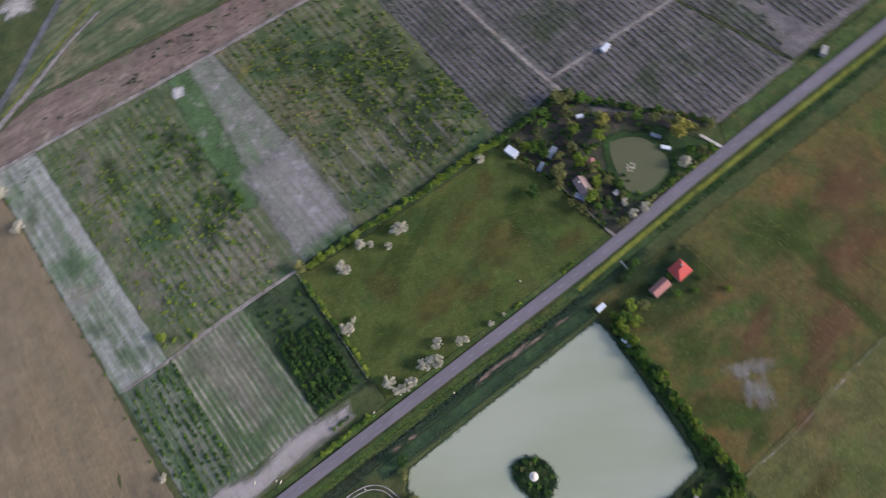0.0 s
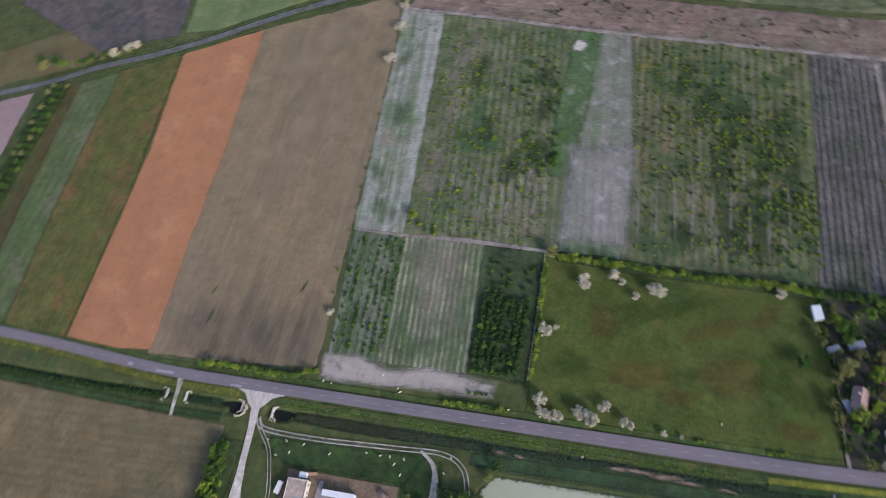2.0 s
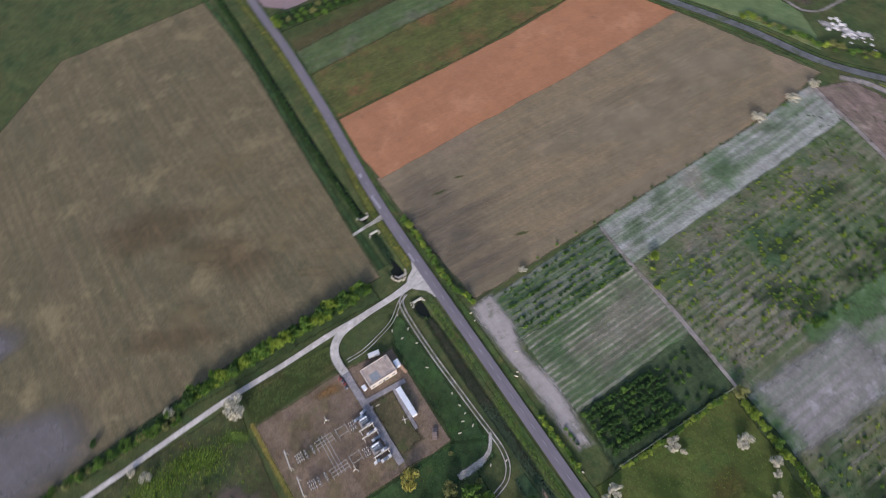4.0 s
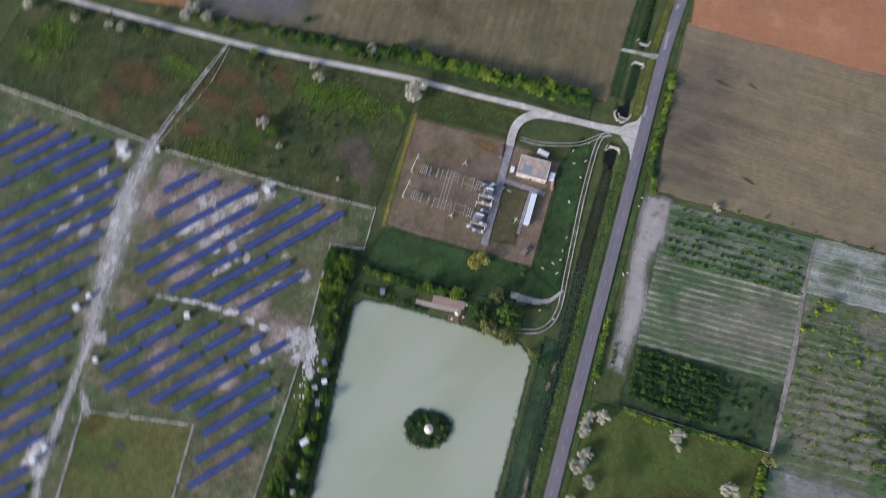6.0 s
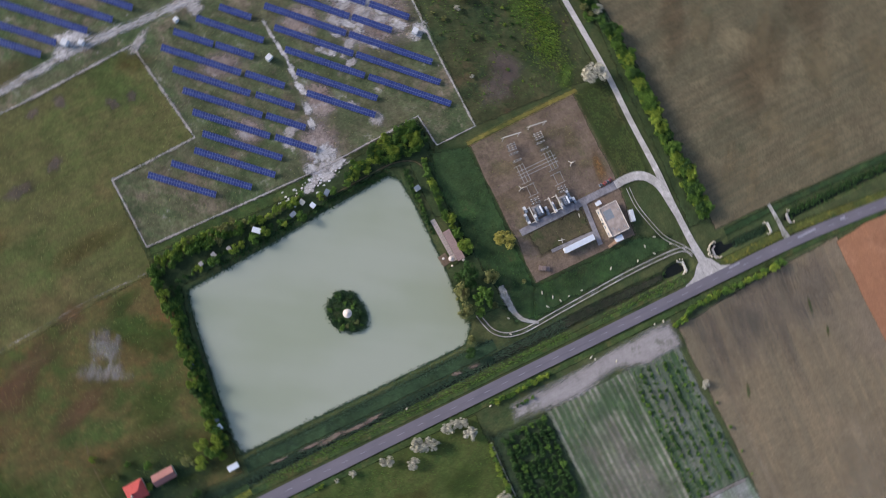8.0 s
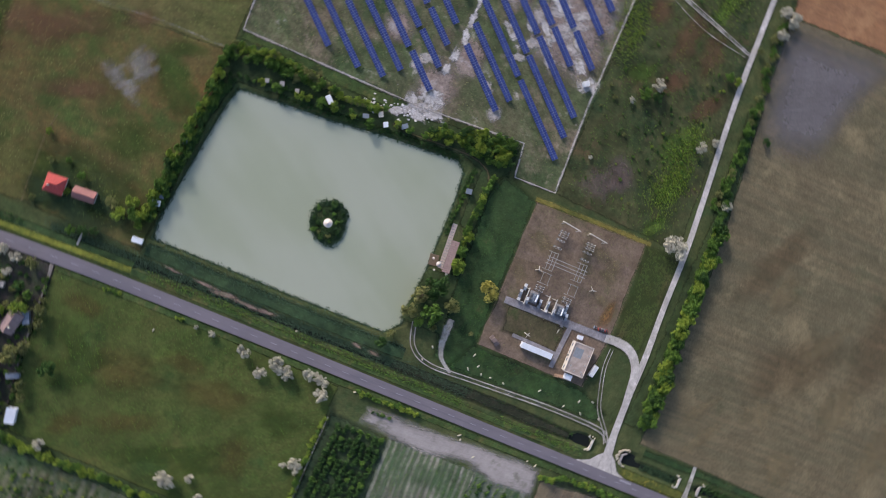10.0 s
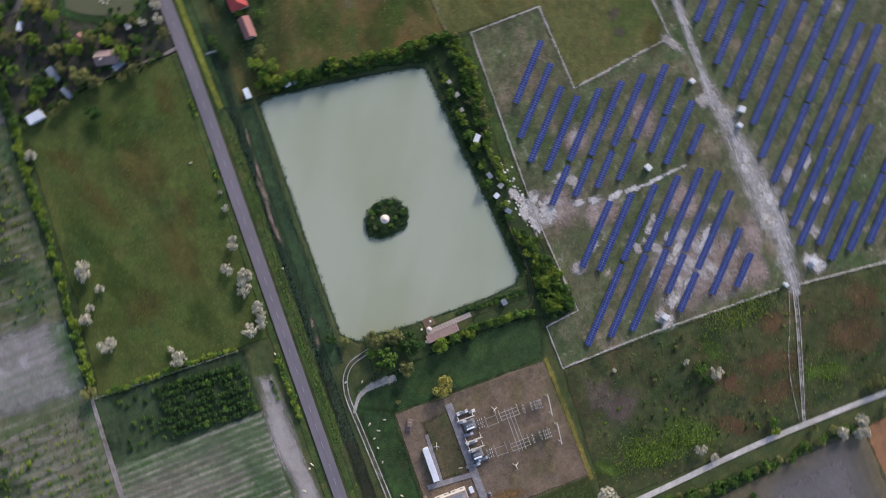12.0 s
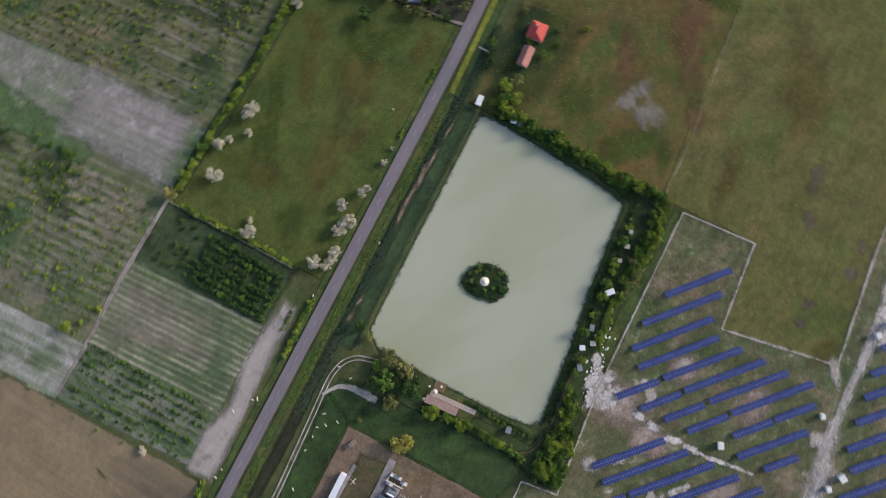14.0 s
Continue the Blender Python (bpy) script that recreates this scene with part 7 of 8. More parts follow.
for x, y in ((63.6, -27.8), (63.8, -21.2), (57.4, -21.2), (53.1, -21.4), (46.6, -21.3), (16.9, -22.4), (8.2, -22.2), (-1, -23), (60, -24), (30, -24.5), (5, -29), (11, -27), (84, -17.6), (82, -24)):
    boulder(x, y, rng.uniform(1.3, 2.0), rng.uniform(0, 180), "on the dark lawn")
for x, y, s in ((111.5, 207.4, 1.8), (112.8, 208.6, 1.3), (110.6, 206, 1.2), (45.6, 13.4, 1.8), (55.3, 6.8, 2.0), (54, 8.4, 1.2), (17.7, 6.8, 1.5), (104.6, 6.2, 1.4), (137.2, -8.2, 1.2), (22, 6.2, 0.9), (-110, 4.6, 1.0), (189, 13, 1.4)):
    boulder(x, y, s, rng.uniform(20, 120), "on the open ground")


# ---------------------------------------------------------------- buildings
M["far_roof"] = simple("bleached_pale_roof", lin(200, 184, 180), 0.85, vary=0.2, scale=0.8)


def roof_mesh(length, width, eave, ridge, hip=0.0, over=0.4, thick=0.15):
    """A pitched roof along x with a thickness; hip: how far the ridge ends stand in."""
    bm = bmesh.new()
    L, W = length / 2 + over, width / 2 + over
    r = length / 2 + over - hip
    top = [(-L, -W, eave), (L, -W, eave), (L, W, eave), (-L, W, eave), (-r, 0, ridge), (r, 0, ridge)]
    up = [bm.verts.new(p) for p in top]
    dn = [bm.verts.new((p[0], p[1], p[2] - thick)) for p in top]
    for f in ((0, 1, 5, 4), (2, 3, 4, 5), (1, 2, 5), (3, 0, 4)):
        bm.faces.new([up[i] for i in f])
        bm.faces.new([dn[i] for i in reversed(f)])
    for i in range(4):
        j = (i + 1) % 4
        bm.faces.new((up[j], up[i], dn[i], dn[j]))
    return bm


def house(x, y, length, width, turn, roof, wall, label, hip=0.0, high=2.8, ridge=5.2, chimney=True):
    h = thing("house", (x, y, 0), label, "house", turn)
    L, W = length / 2, width / 2
    bm = bmesh.new()
    lower = [bm.verts.new((sx * L, sy * W, 0)) for sx, sy in ((-1, -1), (1, -1), (1, 1), (-1, 1))]
    upper = [bm.verts.new((sx * L, sy * W, high)) for sx, sy in ((-1, -1), (1, -1), (1, 1), (-1, 1))]
    for i in range(4):
        bm.faces.new((lower[i], lower[(i + 1) % 4], upper[(i + 1) % 4], upper[i]))
    if not hip:
        for e, (p, q) in ((-1, (3, 0)), (1, (1, 2))):
            apex = bm.verts.new((e * L, 0, ridge - 0.25))
            bm.faces.new((upper[p], upper[q], apex))
    part("wall", bm, wall, h, "pale plastered walls")
    rf = part("roof", roof_mesh(length, width, high, ridge, hip), roof, h)
    part("ridge_cap", rods(((-L + hip, 0, ridge + 0.03), (L - hip, 0, ridge + 0.03), 0.12)), roof, rf)
    if chimney:
        part("chimney", boxes((L * 0.3, L * 0.3 + 0.6, 0.5, 1.1, high + 0.6, ridge + 0.8), bevel=0.03), M["plaster"], rf)
    part("door", boxes((-0.5, 0.5, -W - 0.06, -W - 0.01, 0, 2.05)), M["wood"], h)
    for px in (-L * 0.6, L * 0.6):
        win = part("window", boxes((px - 0.6, px + 0.6, -W - 0.05, -W - 0.01, 0.9, 2.1)), M["glass"], h, "dark glass")
        part("sill", boxes((px - 0.7, px + 0.7, -W - 0.16, -W - 0.01, 0.8, 0.9)), M["pale_concrete"], win)
    return h


house(243.6, -25.6, 6.6, 6.4, 4, M["red_tile"], M["plaster"], "small house with a bright red hipped tile roof", hip=2.4, ridge=5.2)
house(232.4, -26.2, 7.6, 4.0, 4, M["pink_tile"], M["white_paint"], "low house with a faded pink tile roof", ridge=4.6, chimney=False)
house(237.4, 29.6, 8.0, 5.0, 80, M["rust_roof"], M["plaster"], "garden cottage with a dull brownish roof", ridge=4.4)
house(-111, 318, 11, 7, 8, M["far_roof"], M["plaster"], "far farmhouse with a bleached pale roof", ridge=4.8)
house(-112.6, 304, 8, 8, 30, M["far_roof"], M["plaster"], "far square house with a pale pinkish roof", hip=3.0, ridge=4.8)
house(-130.7, 297, 9, 6, 20, M["far_roof"], M["plaster"], "far outbuilding with a bleached pale roof", ridge=4.2, chimney=False)
house(247.6, 36.6, 3.0, 2.4, 30, M["pink_tile"], M["wood"], "small garden shed with a pinkish roof", high=2.0, ridge=2.8, chimney=False)


def shed(x, y, length, width, high, turn, label, material="white_metal", category="shed", ribs=0):
    """A cabin or caravan with rounded edges, a roof sheet, a door and a window."""
    s = thing("shed", (x, y, 0.1), label, category, turn)
    L, W = length / 2, width / 2
    part("body", boxes((-L, L, -W, W, 0.25, high), bevel=0.08), M[material], s)
    roof = part("roof", boxes((-L - 0.12, L + 0.12, -W - 0.12, W + 0.12, high, high + 0.12), bevel=0.04), M[material], s)
    for i in range(ribs):
        u = -L + (i + 0.5) * length / ribs
        part("rib", boxes((u - 0.05, u + 0.05, -W, W, high + 0.12, high + 0.17)), M[material], roof)
    part("door", boxes((-0.4, 0.4, -W - 0.04, -W, 0.3, min(high - 0.2, 2.1))), M["steel"], s)
    part("window", boxes((L * 0.45, L * 0.85, -W - 0.03, -W, high * 0.5, high * 0.8)), M["glass"], s, "dark window pane")
    for u in (-L + 0.3, L - 0.3):
        part("footing", boxes((u - 0.2, u + 0.2, -W, W, -0.15, 0.25)), M["concrete"], s)
    return s


shed(208.1, -17.8, 4.0, 2.0, 2.4, 4, "white flat-roofed cabin at the pond corner")
shed(207.4, -34.2, 3.0, 2.2, 2.4, 8, "white flat-roofed fishing cabin on the bank")
shed(206.6, -37.2, 1.4, 1.2, 1.8, 8, "small grey hut beside the fishing cabin", "blue_grey")
shed(163.3, -100.2, 2.0, 3.4, 2.4, 50, "white fishing cabin under the bank trees")
shed(142.1, -103.8, 1.8, 2.0, 2.2, 30, "grey-white fishing hut on the bank", "porcelain")
shed(138.6, -100.9, 1.8, 2.0, 2.2, 30, "white fishing hut at the water")
shed(147.4, -100.6, 2.4, 1.6, 2.0, 20, "grey weathered fishing hut", "blue_grey")
shed(131.2, -103.6, 2.6, 1.8, 2.2, 40, "grey weathered fishing hut", "blue_grey")
shed(182.6, -97.8, 1.6, 1.8, 2.0, 20, "pale fishing hut among trees", "concrete")
shed(188.4, -96.4, 1.4, 1.4, 2.0, 20, "pale fishing hut among trees", "concrete")
shed(176.2, -97.8, 1.4, 1.4, 2.0, 20, "pale fishing hut among trees", "concrete")
shed(95.4, -90.6, 2.2, 2.0, 2.1, 10, "small grey hut on the pond bank", "blue_grey")
shed(207.0, -60.6, 1.4, 1.4, 2.0, 10, "pale hut in the hedge", "blue_grey")
shed(223.8, 63.6, 3.4, 6.0, 2.6, 12, "white metal-roofed barn at the meadow corner", ribs=6)
shed(237.4, 51.4, 6.0, 2.6, 2.2, 20, "grey lean-to shed in the garden plot", "blue_grey")
shed(258.6, 57.4, 3.0, 1.5, 2.0, -30, "small white caravan in the garden plot")
shed(229.2, 49.0, 4.6, 1.8, 2.2, 25, "grey shed in the garden plot", "blue_grey")
shed(233.4, 26.4, 2.4, 4.6, 2.2, 25, "grey shed beside the cottage", "blue_grey")
shed(277.0, 20.6, 4.0, 1.5, 1.6, -55, "white upturned boat-like trailer by the garden pond")
shed(277.6, 27.8, 4.6, 1.4, 1.6, -62, "pale trailer by the garden pond", "blue_grey")
shed(246.6, 17.8, 2.2, 2.0, 2.0, 10, "pale shed by the garden pond", "concrete")
shed(290.6, 77.4, 4.4, 2.1, 2.3, 8, "white box trailer on the vineyard path")
shed(359, 11.6, 4.4, 2.4, 2.4, 30, "pale hut at the vineyard edge", "concrete")
shed(39.6, -40.4, 14.6, 2.3, 2.8, 181, "long narrow white shed in the yard", ribs=12)
shed(23.4, -53.2, 2.2, 1.6, 1.9, 5, "small white box hut beside the control building")
shed(21.4, -35.2, 3.2, 2.2, 2.4, 0, "small white box shed beside the control building")
for k in range(34):
    a = -0.75 + 3.0 * k / 33
    boulder(-21.6 + (5.0 + rng.uniform(-0.4, 0.9)) * math.cos(a - 0.75), -11.6 + (3.6 + rng.uniform(-0.3, 0.7)) * math.sin(a - 0.75), rng.uniform(0.7, 1.4), rng.uniform(0, 180), "of broken concrete round the ditch pool")
for x, y in ((-3.0, -14.4), (-1.8, -14.8), (-0.4, -14.9), (-2.0, -8.4), (-0.8, -8.2), (-48.4, -13.2), (-47.4, -8.2), (-62.4, -13.4), (-62.6, -7.8), (-61.6, -14.0), (-48.6, -7.6)):
    boulder(x, y, rng.uniform(0.7, 1.2), rng.uniform(0, 180), "of broken concrete at a culvert")
for x, y, s in ((258.6, 24.4, 0.9), (260.2, 22.6, 0.9), (261.0, 24.8, 0.7), (257.8, 23.0, 0.7), (259.4, 25.4, 0.6), (261.8, 23.4, 0.6), (258.8, 21.8, 0.6)):
    boulder(x, y, 2.2 * s, rng.uniform(0, 180), "at the garden pond edge")
for x, y, s in ((259.6, 23.6, 1.0), (258.4, 24.4, 0.6), (260.8, 22.6, 0.7), (261.6, 24.0, 0.5)):
    boulder(x, y, 2.2 * s, rng.uniform(0, 180), "at the garden pond edge")


def control_building():
    """The flat-roofed control building of the substation."""
    t = thing("control_building", (20.6, -44.2, 0), "flat tan-roofed control building with a cream parapet", "building", 2)
    part("wall", boxes((-4.6, 4.6, -6.8, 6.8, 0, 3.6), bevel=0.05), M["plaster"], t)
    roof = part("roof", boxes((-4.55, 4.55, -6.75, 6.75, 3.6, 3.72)), M["felt_roof"], t)
    for name, b in (("parapet", (4.4, 4.75, -7.0, 7.0, 3.3, 4.1)), ("parapet", (-4.75, -4.4, -7.0, 7.0, 3.3, 3.9)), ("parapet", (-4.4, 4.4, -7.0, -6.65, 3.3, 4.0)), ("parapet", (-4.4, 4.4, 6.65, 7.0, 3.3, 3.9))):
        part(name, boxes(b, bevel=0.04), M["parapet"], roof)
    part("wet_patch", boxes((-0.6, 3.4, -4.8, -0.4, 3.72, 3.74)), M["roof_pool"], roof, "grey-blue damp rectangle")
    for x, y in ((-3.4, -3), (-3.2, 1.5), (-2.6, 4.8), (0.5, 5.2), (2.8, 3.6), (-3.4, 5.6)):
        v = part("vent", rods(((x, y, 3.7), (x, y, 4.4), 0.22)), M["dark_steel"], roof)
        part("cap", rods(((x, y, 4.4), (x, y, 4.5), 0.36)), M["steel"], v)
    for y in (-5.2, -1.8, 1.8, 5.2):
        part("window", boxes((4.6, 4.66, y - 0.7, y + 0.7, 1.3, 2.4)), M["blue_grey"], t, "grey window panes")
    part("door", boxes((4.6, 4.67, -0.5, 0.5, 0, 2.1)), M["dark_steel"], t)


control_building()


def vehicle(x, y, turn, paint, label, length=4.6, width=1.9, high=1.9, van=False):
    """A parked car or van: body, cabin, windows, wheels with rims."""
    c = thing("car", (x, y, 0.62 if x < 0 else 0.2), label, "car", turn)
    L, W = length / 2, width / 2
    part("body", boxes((-L, L, -W, W, 0.35, high * (0.95 if van else 0.58)), bevel=0.14), paint, c)
    if not van:
        part("cabin", boxes((-L * 0.55, L * 0.3, -W * 0.88, W * 0.88, high * 0.55, high), bevel=0.16), paint, c)
    part("windscreen", boxes((L * (0.88 if van else 0.28), L * (1.005 if van else 0.36), -W * 0.8, W * 0.8, high * 0.6, high * 0.88)), M["glass"], c, "dark glass")
    for sx in (-0.62, 0.62):
        for sy in (-1, 1):
            wheel = part("wheel", rods(((sx * L, sy * W * 0.82, 0.33), (sx * L, sy * W * 1.01, 0.33), 0.33), sides=14), M["rubber"], c, "black tyre")
            part("rim", rods(((sx * L, sy * W * 1.01, 0.33), (sx * L, sy * W * 1.03, 0.33), 0.19), sides=10), M["steel"], wheel)
    for sy in (-0.6, 0.6):
        part("headlight", boxes((L - 0.02, L + 0.03, sy * W - 0.18, sy * W + 0.18, 0.62, 0.82)), M["porcelain"], c)


vehicle(11.3, -42.0, 80, M["white_paint"], "white van parked beside the control building", 5.4, 2.1, 2.3, van=True)
vehicle(-306, 15.2, 155, M["white_paint"], "small white car on the road bend", 4.2, 1.8, 1.5)
vehicle(-270, 8.2, 175, M["white_paint"], "small white car on the country road", 4.2, 1.8, 1.5)
vehicle(58.4, -37.0, 150, M["car_grey"], "old grey-brown pickup standing in the yard corner", 5.0, 2.2, 1.9)


def timber_stack():
    t = thing("timber_stack", (24.6, -34.0, 0.1), "stack of long tan timber beams on the ground", "timber", 12)
    for i in range(5):
        for j in range(3):
            part("beam", boxes((-2.3 + rng.uniform(-0.2, 0.2), 2.3, -0.6 + 0.26 * i, -0.36 + 0.26 * i, 0.22 * j, 0.2 + 0.22 * j), bevel=0.02), M["tan_wood"], t)


timber_stack()


def terrace():
    """The lakeside bar: a long brown roof, a pale deck along the water, posts."""
    t = thing("pavilion", (91.4, -62.2, 0), "long lakeside pavilion with a brown sheet roof", "pavilion", 5)
    part("wall", boxes((-1.9, -1.7, -6.6, 6.6, 0, 2.5)), M["wood"], t)
    part("wall", boxes((-1.7, 1.4, -6.6, -6.4, 0, 2.5)), M["wood"], t)
    for i in range(16):
        y0 = -7.0 + 0.875 * i
        bm = boxes((-1.55, 1.75, y0 + 0.02, y0 + 0.855, -0.04, 0.04), bevel=0.015)
        bmesh.ops.rotate(bm, verts=bm.verts, matrix=Matrix.Rotation(radians(7.3), 3, "Y"))
        bmesh.ops.translate(bm, verts=bm.verts, vec=(-0.25, 0, 2.72 + 0.03 * (i % 2)))
        part("roof_sheet", bm, M["rust_roof"], t, "brown roof sheet")
    for y in (-6.4, -2.2, 2.2, 6.4):
        part("post", rods(((1.5, y, 0), (1.5, y, 2.5), 0.09)), M["wood"], t)
    d = thing("deck", (94.0, -65.4, 0), "pale bleached plank deck along the water", "deck", 5)
    for i in range(50):
        y = -10.5 + 0.4 * i
        part("plank", boxes((-1.2, 0.9 + 0.05 * math.sin(i * 1.7), y, y + 0.38, 0.12, 0.22)), M["deck_wood"] if i % 3 else M["concrete"], d)
    k = thing("deck", (96.6, -58.2, 0), "wooden bathing jetty over the bank", "deck", 10)
    for i in range(12):
        part("plank", boxes((-1.6, 2.4, -2.4 + 0.4 * i, -2.05 + 0.4 * i, 0.1, 0.2)), M["wood"], k)


terrace()


def parasol(x, y, r, label, z=0.1):
    t = thing("parasol", (x, y, z), label, "parasol", rng.uniform(0, 45), "terrace parasols")
    part("pole", rods(((0, 0, 0), (0, 0, 2.3), 0.04)), M["wood"], t)
    bm = bmesh.new()
    bmesh.ops.create_cone(bm, cap_ends=False, segments=8, radius1=r, radius2=0.05, depth=0.6, matrix=Matrix.Translation((0, 0, 2.3)))
    part("canopy", bm, M["canvas"], t, "cream canvas")
    part("base", rods(((0, 0, 0), (0, 0, 0.12), 0.35), sides=14), M["concrete"], t)
    for k in range(8):
        a = k * math.pi / 4
        part("rib", rods(((0, 0, 2.58), (r * math.cos(a), r * math.sin(a), 2.02), 0.025), sides=5), M["wood"], t)


parasol(94.6, -57.4, 1.2, "cream round parasol on the deck")
parasol(97.6, -58.8, 0.6, "small cream parasol by the jetty")
parasol(95.4, -54.4, 0.5, "small cream parasol at the deck end")
parasol(89.9, -54.8, 0.7, "cream parasol beside the pavilion")
shed(95.8, -41.6, 3.4, 2.4, 2.4, 20, "brown-roofed hut under the trees", "rust_roof")


def gazebo():
    t = thing("gazebo", (143.6, -54.3, 0.2), "round white-roofed gazebo on the island", "gazebo")
    bm = bmesh.new()
    bmesh.ops.create_cone(bm, cap_ends=True, segments=12, radius1=1.9, radius2=0.12, depth=1.0, matrix=Matrix.Translation((0, 0, 2.9)))
    part("roof", bm, M["canvas"], t, "pale conical roof")
    for k in range(6):
        a = k * math.pi / 3
        part("post", rods(((1.5 * math.cos(a), 1.5 * math.sin(a), 0), (1.5 * math.cos(a), 1.5 * math.sin(a), 2.45), 0.08)), M["wood"], t)
    part("floor", rods(((0, 0, 0), (0, 0, 0.15), 1.7), sides=12), M["wood"], t)


gazebo()
ISLE = Vector((143.8, -54.6))
shrunk = lambda q, k: tuple(ISLE + (Vector(q) - ISLE) * k)
blob("island", [shrunk(q, 0.86) for q in ISLAND], M["deep_grass"], 0.28, 1.5, "grassy top of the small island", "island", True)
RIM = dense([shrunk(q, 0.84) for q in ISLAND], 1.0)
for q in RIM[::4]:
    shrub(q.x + rng.uniform(-0.5, 0.5), q.y + rng.uniform(-0.5, 0.5), rng.uniform(0.8, 1.5), rng.choice(("dark", "dark", "green")), "on the rim of the island", 0.75, "island shrubs", -0.15)
for x, y, r, k in ((141.4, -49.4, 1.3, "khaki"), (142.6, -58.6, 1.2, "green"), (146.6, -57.6, 1.2, "dark"), (147.4, -53.0, 1.3, "dark"), (140.2, -56.0, 1.3, "green"), (144.2, -61.0, 1.4, "dark"), (145.6, -49.6, 1.1, "khaki")):
    shrub(x, y, r, k, "on the island", 0.7, "island shrubs", 0.0)


def culvert(x, y, way, material, label):
    """A concrete headwall with wings at a ditch crossing; its painted pipe mouth faces way (+1 or -1 along the ditch).
    """
    t = thing("culvert_headwall", (x, y, -1.2), label, "culvert", 0, "culverts")
    part("wall", boxes((-0.3, 0.3, -2.3, 2.3, 0, 1.55), bevel=0.04), material, t)
    part("coping", boxes((-0.42, 0.42, -2.5, 2.5, 1.55, 1.72), bevel=0.03), material, t)
    for s in (-1, 1):
        bm = boxes((0, 2.2, -0.2, 0.2, 0, 1.2))
        bmesh.ops.rotate(bm, verts=bm.verts, matrix=Matrix.Rotation(radians(28 * s), 3, "Z"))
        bmesh.ops.scale(bm, verts=bm.verts, vec=(way, 1, 1))
        bmesh.ops.translate(bm, verts=bm.verts, vec=(0.3 * way, 2.1 * s, 0))
        part("wing_wall", bm, material, t)
    # a solid disc; black colour stands in for the pipe's shaded hollow
    part("pipe_mouth", rods(((0.25 * way, 0, 0.55), (0.36 * way, 0, 0.55), 0.5), sides=16), M["pipe_shade"], t, "solid pipe mouth disc, its inner shade painted black")


culvert(-60.6, -10.2, -1, M["concrete"], "grey concrete culvert headwall at the ditch crossing")
culvert(-49.6, -10.3, 1, M["pale_concrete"], "pale concrete culvert headwall at the ditch crossing")
culvert(-18.6, -10.4, -1, M["concrete"], "grey concrete culvert headwall at the gravel lane")
culvert(-2.6, -11.2, 1, M["pale_concrete"], "pale concrete culvert headwall at the gravel lane")
culvert(228, -9.4, -1, M["concrete"], "grey concrete culvert headwall at the house drive")


# ---------------------------------------------------------------- substation
def gantry(x, y, span, high, turn, label):
    """A portal of two legs and a beam with hanging insulators."""
    t = thing("gantry", (x, y, 0), label, "gantry", turn, "gantries")
    for s in (-1, 1):
        leg = part("leg", rods(((s * span / 2, -0.55, 0), (s * span / 2, 0, high), 0.14), ((s * span / 2, 0.55, 0), (s * span / 2, 0, high), 0.14)), M["pale_concrete"], t)
        part("footing", boxes((s * span / 2 - 0.5, s * span / 2 + 0.5, -0.9, 0.9, -0.1, 0.15)), M["pale_concrete"], leg)
    part("beam", boxes((-span / 2 - 0.6, span / 2 + 0.6, -0.2, 0.2, high - 0.1, high + 0.35), bevel=0.03), M["pale_concrete"], t)
    for k in (-1, 0, 1):
        part("insulator", rods(((k * span / 3, 0, high - 1.1), (k * span / 3, 0, high - 0.1), 0.1)), M["porcelain"], t)


gantry(48.2, -95.6, 7.4, 4.5, -5, "tall concrete line portal at the yard's end")
gantry(35.2, -95.8, 7.4, 4.5, -5, "tall concrete line portal at the yard's end")
gantry(54.6, -60.4, 6.4, 5.0, 0 + 92, "white-beamed portal beside the drive")
gantry(44.8, -60.8, 6.4, 5.0, 92, "white-beamed portal beside the drive")
gantry(41.2, -60.8, 6.0, 5.0, 92, "white-beamed portal beside the drive")


def busbars(x, y):
    """A crossing of tubular bars on post insulators."""
    t = thing("busbar_frame", (x, y, 0), "lattice of pale tubular busbars on posts", "busbars", 2)
    for u in (-1.5, 0.0, 1.5):
        part("bar", rods(((-9.6, u, 4.6), (9.6, u, 4.6), 0.12)), M["steel"], t)
    for sx in (-8.6, -7.0, -5.4, 5.4, 7.0, 8.6):
        part("crossbar", rods(((sx, -4.2, 4.3), (sx, 4.2, 4.3), 0.12)), M["steel"], t)
        for sy in (-4.0, 4.0):
            part("post", rods(((sx, sy, 0), (sx, sy, 4.3), 0.1)), M["steel"], t)


busbars(43.4, -78.6)


def disconnector(x, y, turn, tall=True):
    """Three poles of switchgear between two thin beams; the tall kind carries white-capped insulators."""
    t = thing("disconnector", (x, y, 0), "switchgear frame with porcelain insulators on thin steel posts", "switchgear", turn, "switchgear frames")
    for v in (-0.45, 0.45):
        part("base_beam", rods(((-1.9, v, 1.9), (1.9, v, 1.9), 0.07), sides=6), M["steel"], t)
    for u in (-1.6, 0, 1.6):
        part("post", rods(((u, 0, 0), (u, 0, 1.9), 0.1), sides=6), M["steel"], t)
        part("drive_box", boxes((u - 0.18, u + 0.18, -0.4, 0.4, 1.75, 2.15)), M["dark_steel"], t, "dark steel drive box")
        for v in (-0.45, 0.45) if tall else (0.0,):
            ins = part("insulator", rods(((u, v, 1.9), (u, v, 3.0), 0.13), sides=8), M["porcelain"], t)
            part("cap", rods(((u, v, 3.0), (u, v, 3.14), 0.2), sides=8), M["white_paint"], ins)


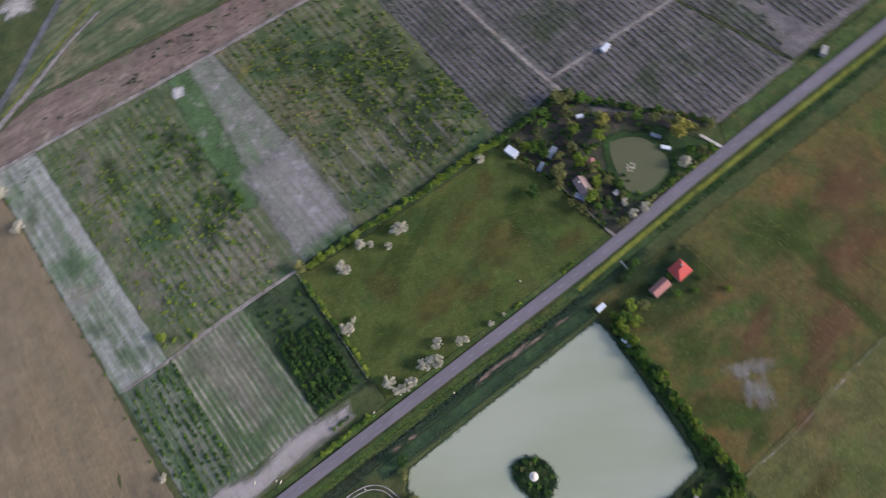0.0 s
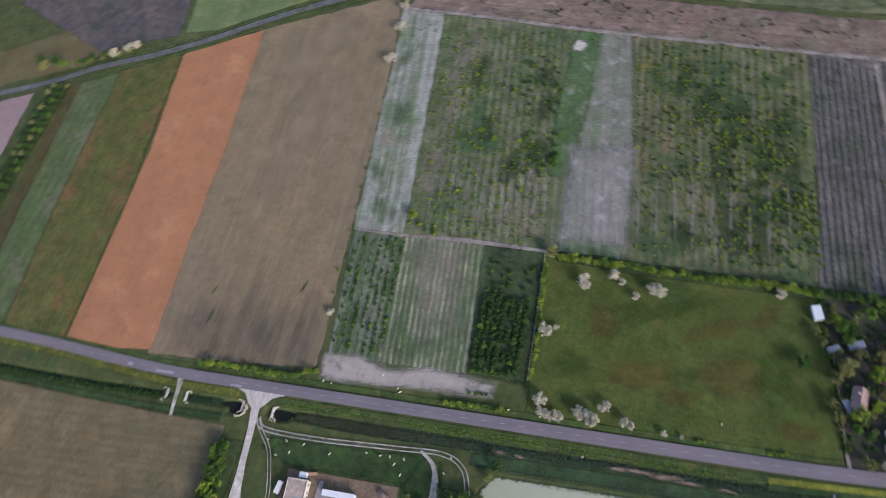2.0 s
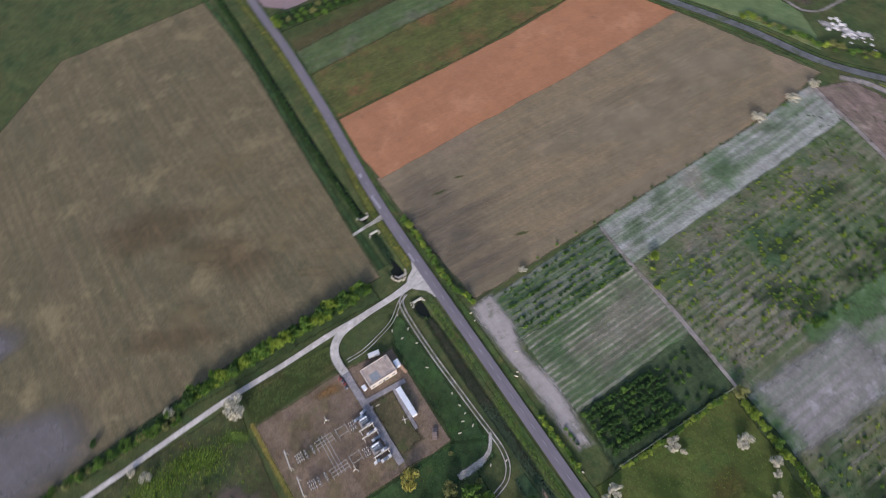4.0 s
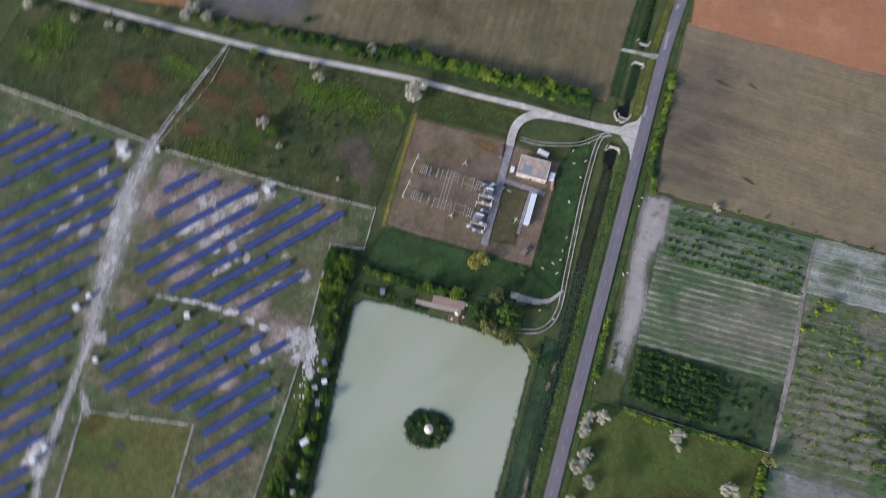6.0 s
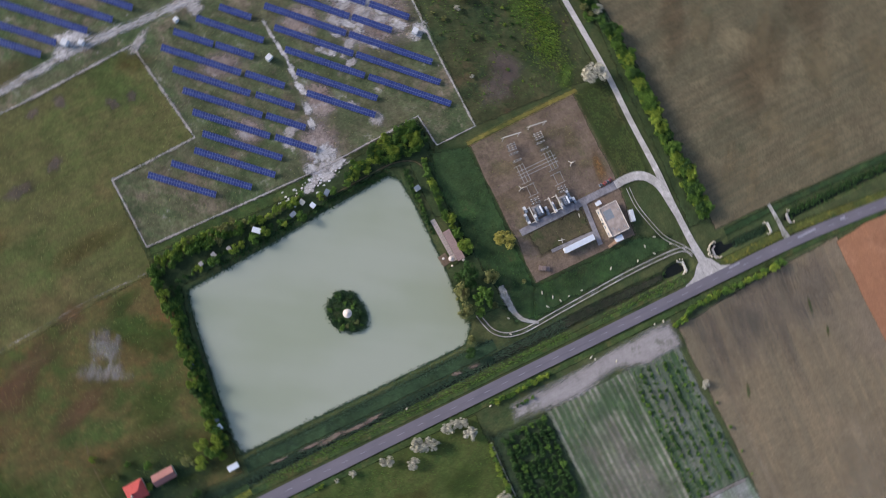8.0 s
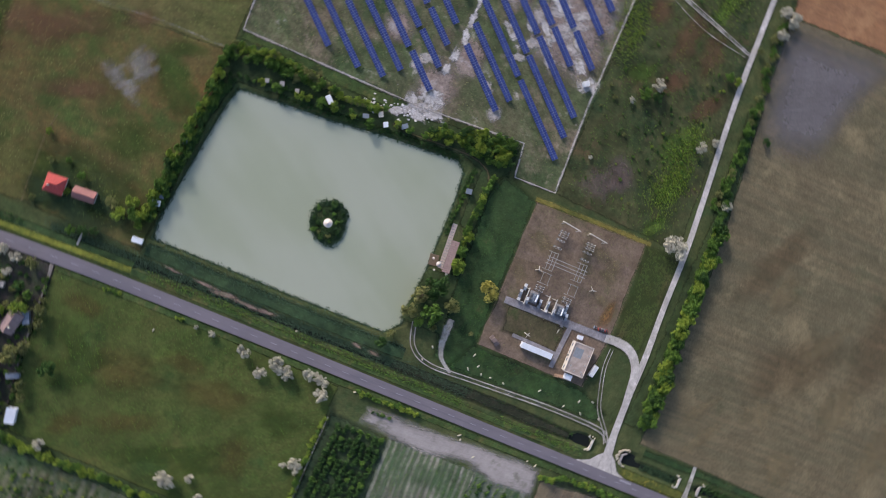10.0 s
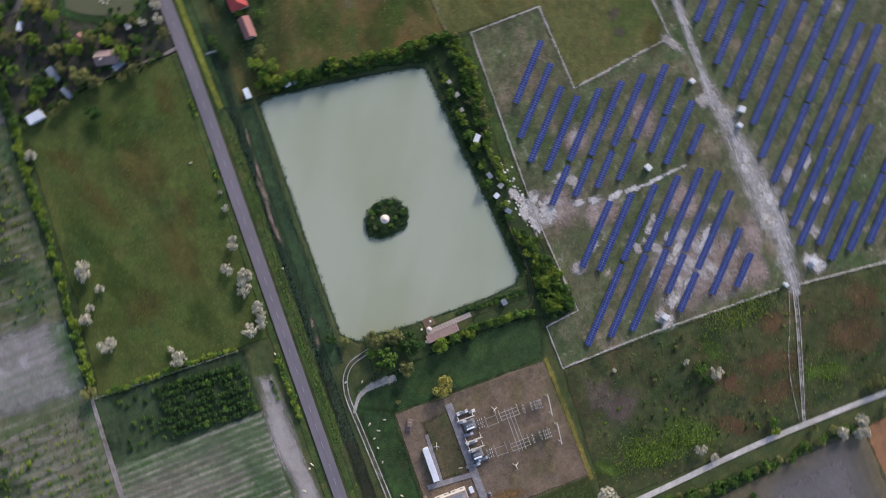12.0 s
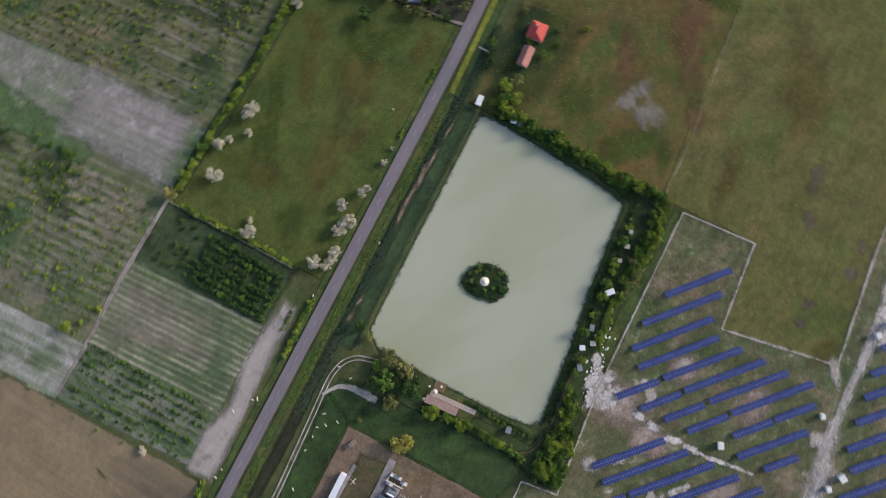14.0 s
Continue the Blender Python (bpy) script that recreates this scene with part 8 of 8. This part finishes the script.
def bay_frame(x, y):
    """A rectangular ring of tubes on four posts over a switch bay."""
    t = thing("bay_frame", (x, y, 0), "rectangular ring of pale tubes on four posts", "busbars", 2, "bay frames")
    for sx in (-1.7, 1.7):
        part("bar", rods(((sx, -2.4, 4.0), (sx, 2.4, 4.0), 0.08), sides=6), M["steel"], t)
    for sy in (-2.4, 2.4):
        part("crossbar", rods(((-2.3, sy, 4.1), (2.3, sy, 4.1), 0.11), sides=6), M["steel"], t)
        for sx in (-1.7, 1.7):
            part("post", rods(((sx, sy, 0), (sx, sy, 4.0), 0.1), sides=6), M["steel"], t)


for bx in (49.8, 36.4):
    for y, tall in ((-64.6, False), (-66.2, True), (-84.8, False), (-88.2, False), (-90.2, True), (-92.0, True)):
        disconnector(bx + rng.uniform(-0.2, 0.2), y, rng.uniform(-2, 2), tall)
    bay_frame(bx, -70.4)


def transformer(x, y):
    """A transformer: tank, cooling fins, conservator, bushings on a plinth."""
    t = thing("transformer", (x, y, 0), "grey-blue transformer with cooling fins on a plinth", "transformer", 2, "transformers")
    part("plinth", boxes((-2.2, 2.2, -2.6, 2.6, -0.1, 0.3)), M["concrete"], t)
    tank = part("tank", boxes((-1.2, 1.2, -1.8, 1.8, 0.3, 2.9), bevel=0.1), M["blue_grey"], t)
    for i in range(7):
        for s in (-1, 1):
            part("fin", boxes((s * 1.5 - 0.25, s * 1.5 + 0.25, -1.5 + 0.5 * i, -1.38 + 0.5 * i, 0.6, 2.6)), M["blue_grey"], tank)
    part("conservator", rods(((-0.6, -1.7, 3.4), (-0.6, 1.7, 3.4), 0.4), sides=14), M["white_metal"], t)
    for k in (-1, 0, 1):
        part("bushing", rods(((0.5, k * 1.0, 2.9), (0.9, k * 1.2, 4.1), 0.14), sides=10), M["porcelain"], t)


transformer(50.0, -61.0)
transformer(37.0, -60.2)


def switch_cabinet(x, y, turn, length):
    t = thing("switch_cabinet", (x, y, 0.1), "row of dark and pale outdoor switch cabinets", "cabinet", turn, "switch cabinets")
    n = max(2, int(length / 1.1))
    for i in range(n):
        u = -length / 2 + i * length / n
        c = part("cabinet_unit", boxes((u, u + length / n - 0.15, -0.5, 0.5, 0, 1.5 + 0.3 * (i % 2)), bevel=0.04), M["dark_steel"] if i % 3 == 1 else M["steel"], t)
        part("roof", boxes((u - 0.05, u + length / n - 0.1, -0.6, 0.6, 1.5 + 0.3 * (i % 2), 1.6 + 0.3 * (i % 2))), M["white_paint"] if i % 3 == 0 else M["blue_grey"], c)


for x, y, turn, length in ((56.4, -59.6, 92, 5.0), (52.6, -58.6, 92, 3.0), (46.6, -59.4, 92, 4.0), (43.0, -59.6, 92, 5.0), (39.4, -58.4, 92, 3.2), (34.6, -61.4, 92, 5.6), (55.6, -63.6, 92, 3.0), (33.2, -58.8, 92, 3.0)):
    switch_cabinet(x, y, turn, length)


def mast(x, y, turn):
    """A lightning mast on a splayed base."""
    t = thing("lightning_mast", (x, y, 0), "pale lightning mast on a splayed concrete base", "mast", turn, "lightning masts")
    part("pole", rods(((0, 0, 0), (0, 0, 5), 0.13)), M["pale_concrete"], t)
    for k in range(3):
        a = k * 2.094
        part("strut", rods(((1.5 * math.cos(a), 1.5 * math.sin(a), 0), (0, 0, 1.6), 0.16)), M["pale_concrete"], t)
    part("tip", rods(((0, 0, 5), (0, 0, 6.2), 0.04)), M["steel"], t)


for x, y in ((53.2, -72.9), (27.0, -74.4), (46.0, -45.0)):
    mast(x, y, rng.uniform(0, 120))


def drum(x, y, paint, words):
    """A cable drum on its side: two flanges and a wound core."""
    t = thing("cable_drum", (x, y, 0.1), words, "drum", rng.uniform(0, 40), "cable drums")
    part("core", rods(((-0.45, 0, 0.75), (0.45, 0, 0.75), 0.5), sides=14), M["dark_steel"], t)
    for u in (-0.5, 0.5):
        part("flange", rods(((u - 0.05, 0, 0.75), (u + 0.05, 0, 0.75), 0.75), sides=18), paint, t)


for x, y, m, words in ((13.3, -60.6, "red_tile", "red cable drum standing beside the drive"), (14.9, -60.2, "blue_grey", "grey cable drum standing beside the drive"), (16.4, -60.1, "red_tile", "red cable drum standing beside the drive"), (18.6, -60.1, "blue_grey", "grey cable drum standing beside the drive")):
    drum(x, y, M[m], words)
boulder(33.4, -51.8, 2.2, 80, "of pale concrete in the yard")
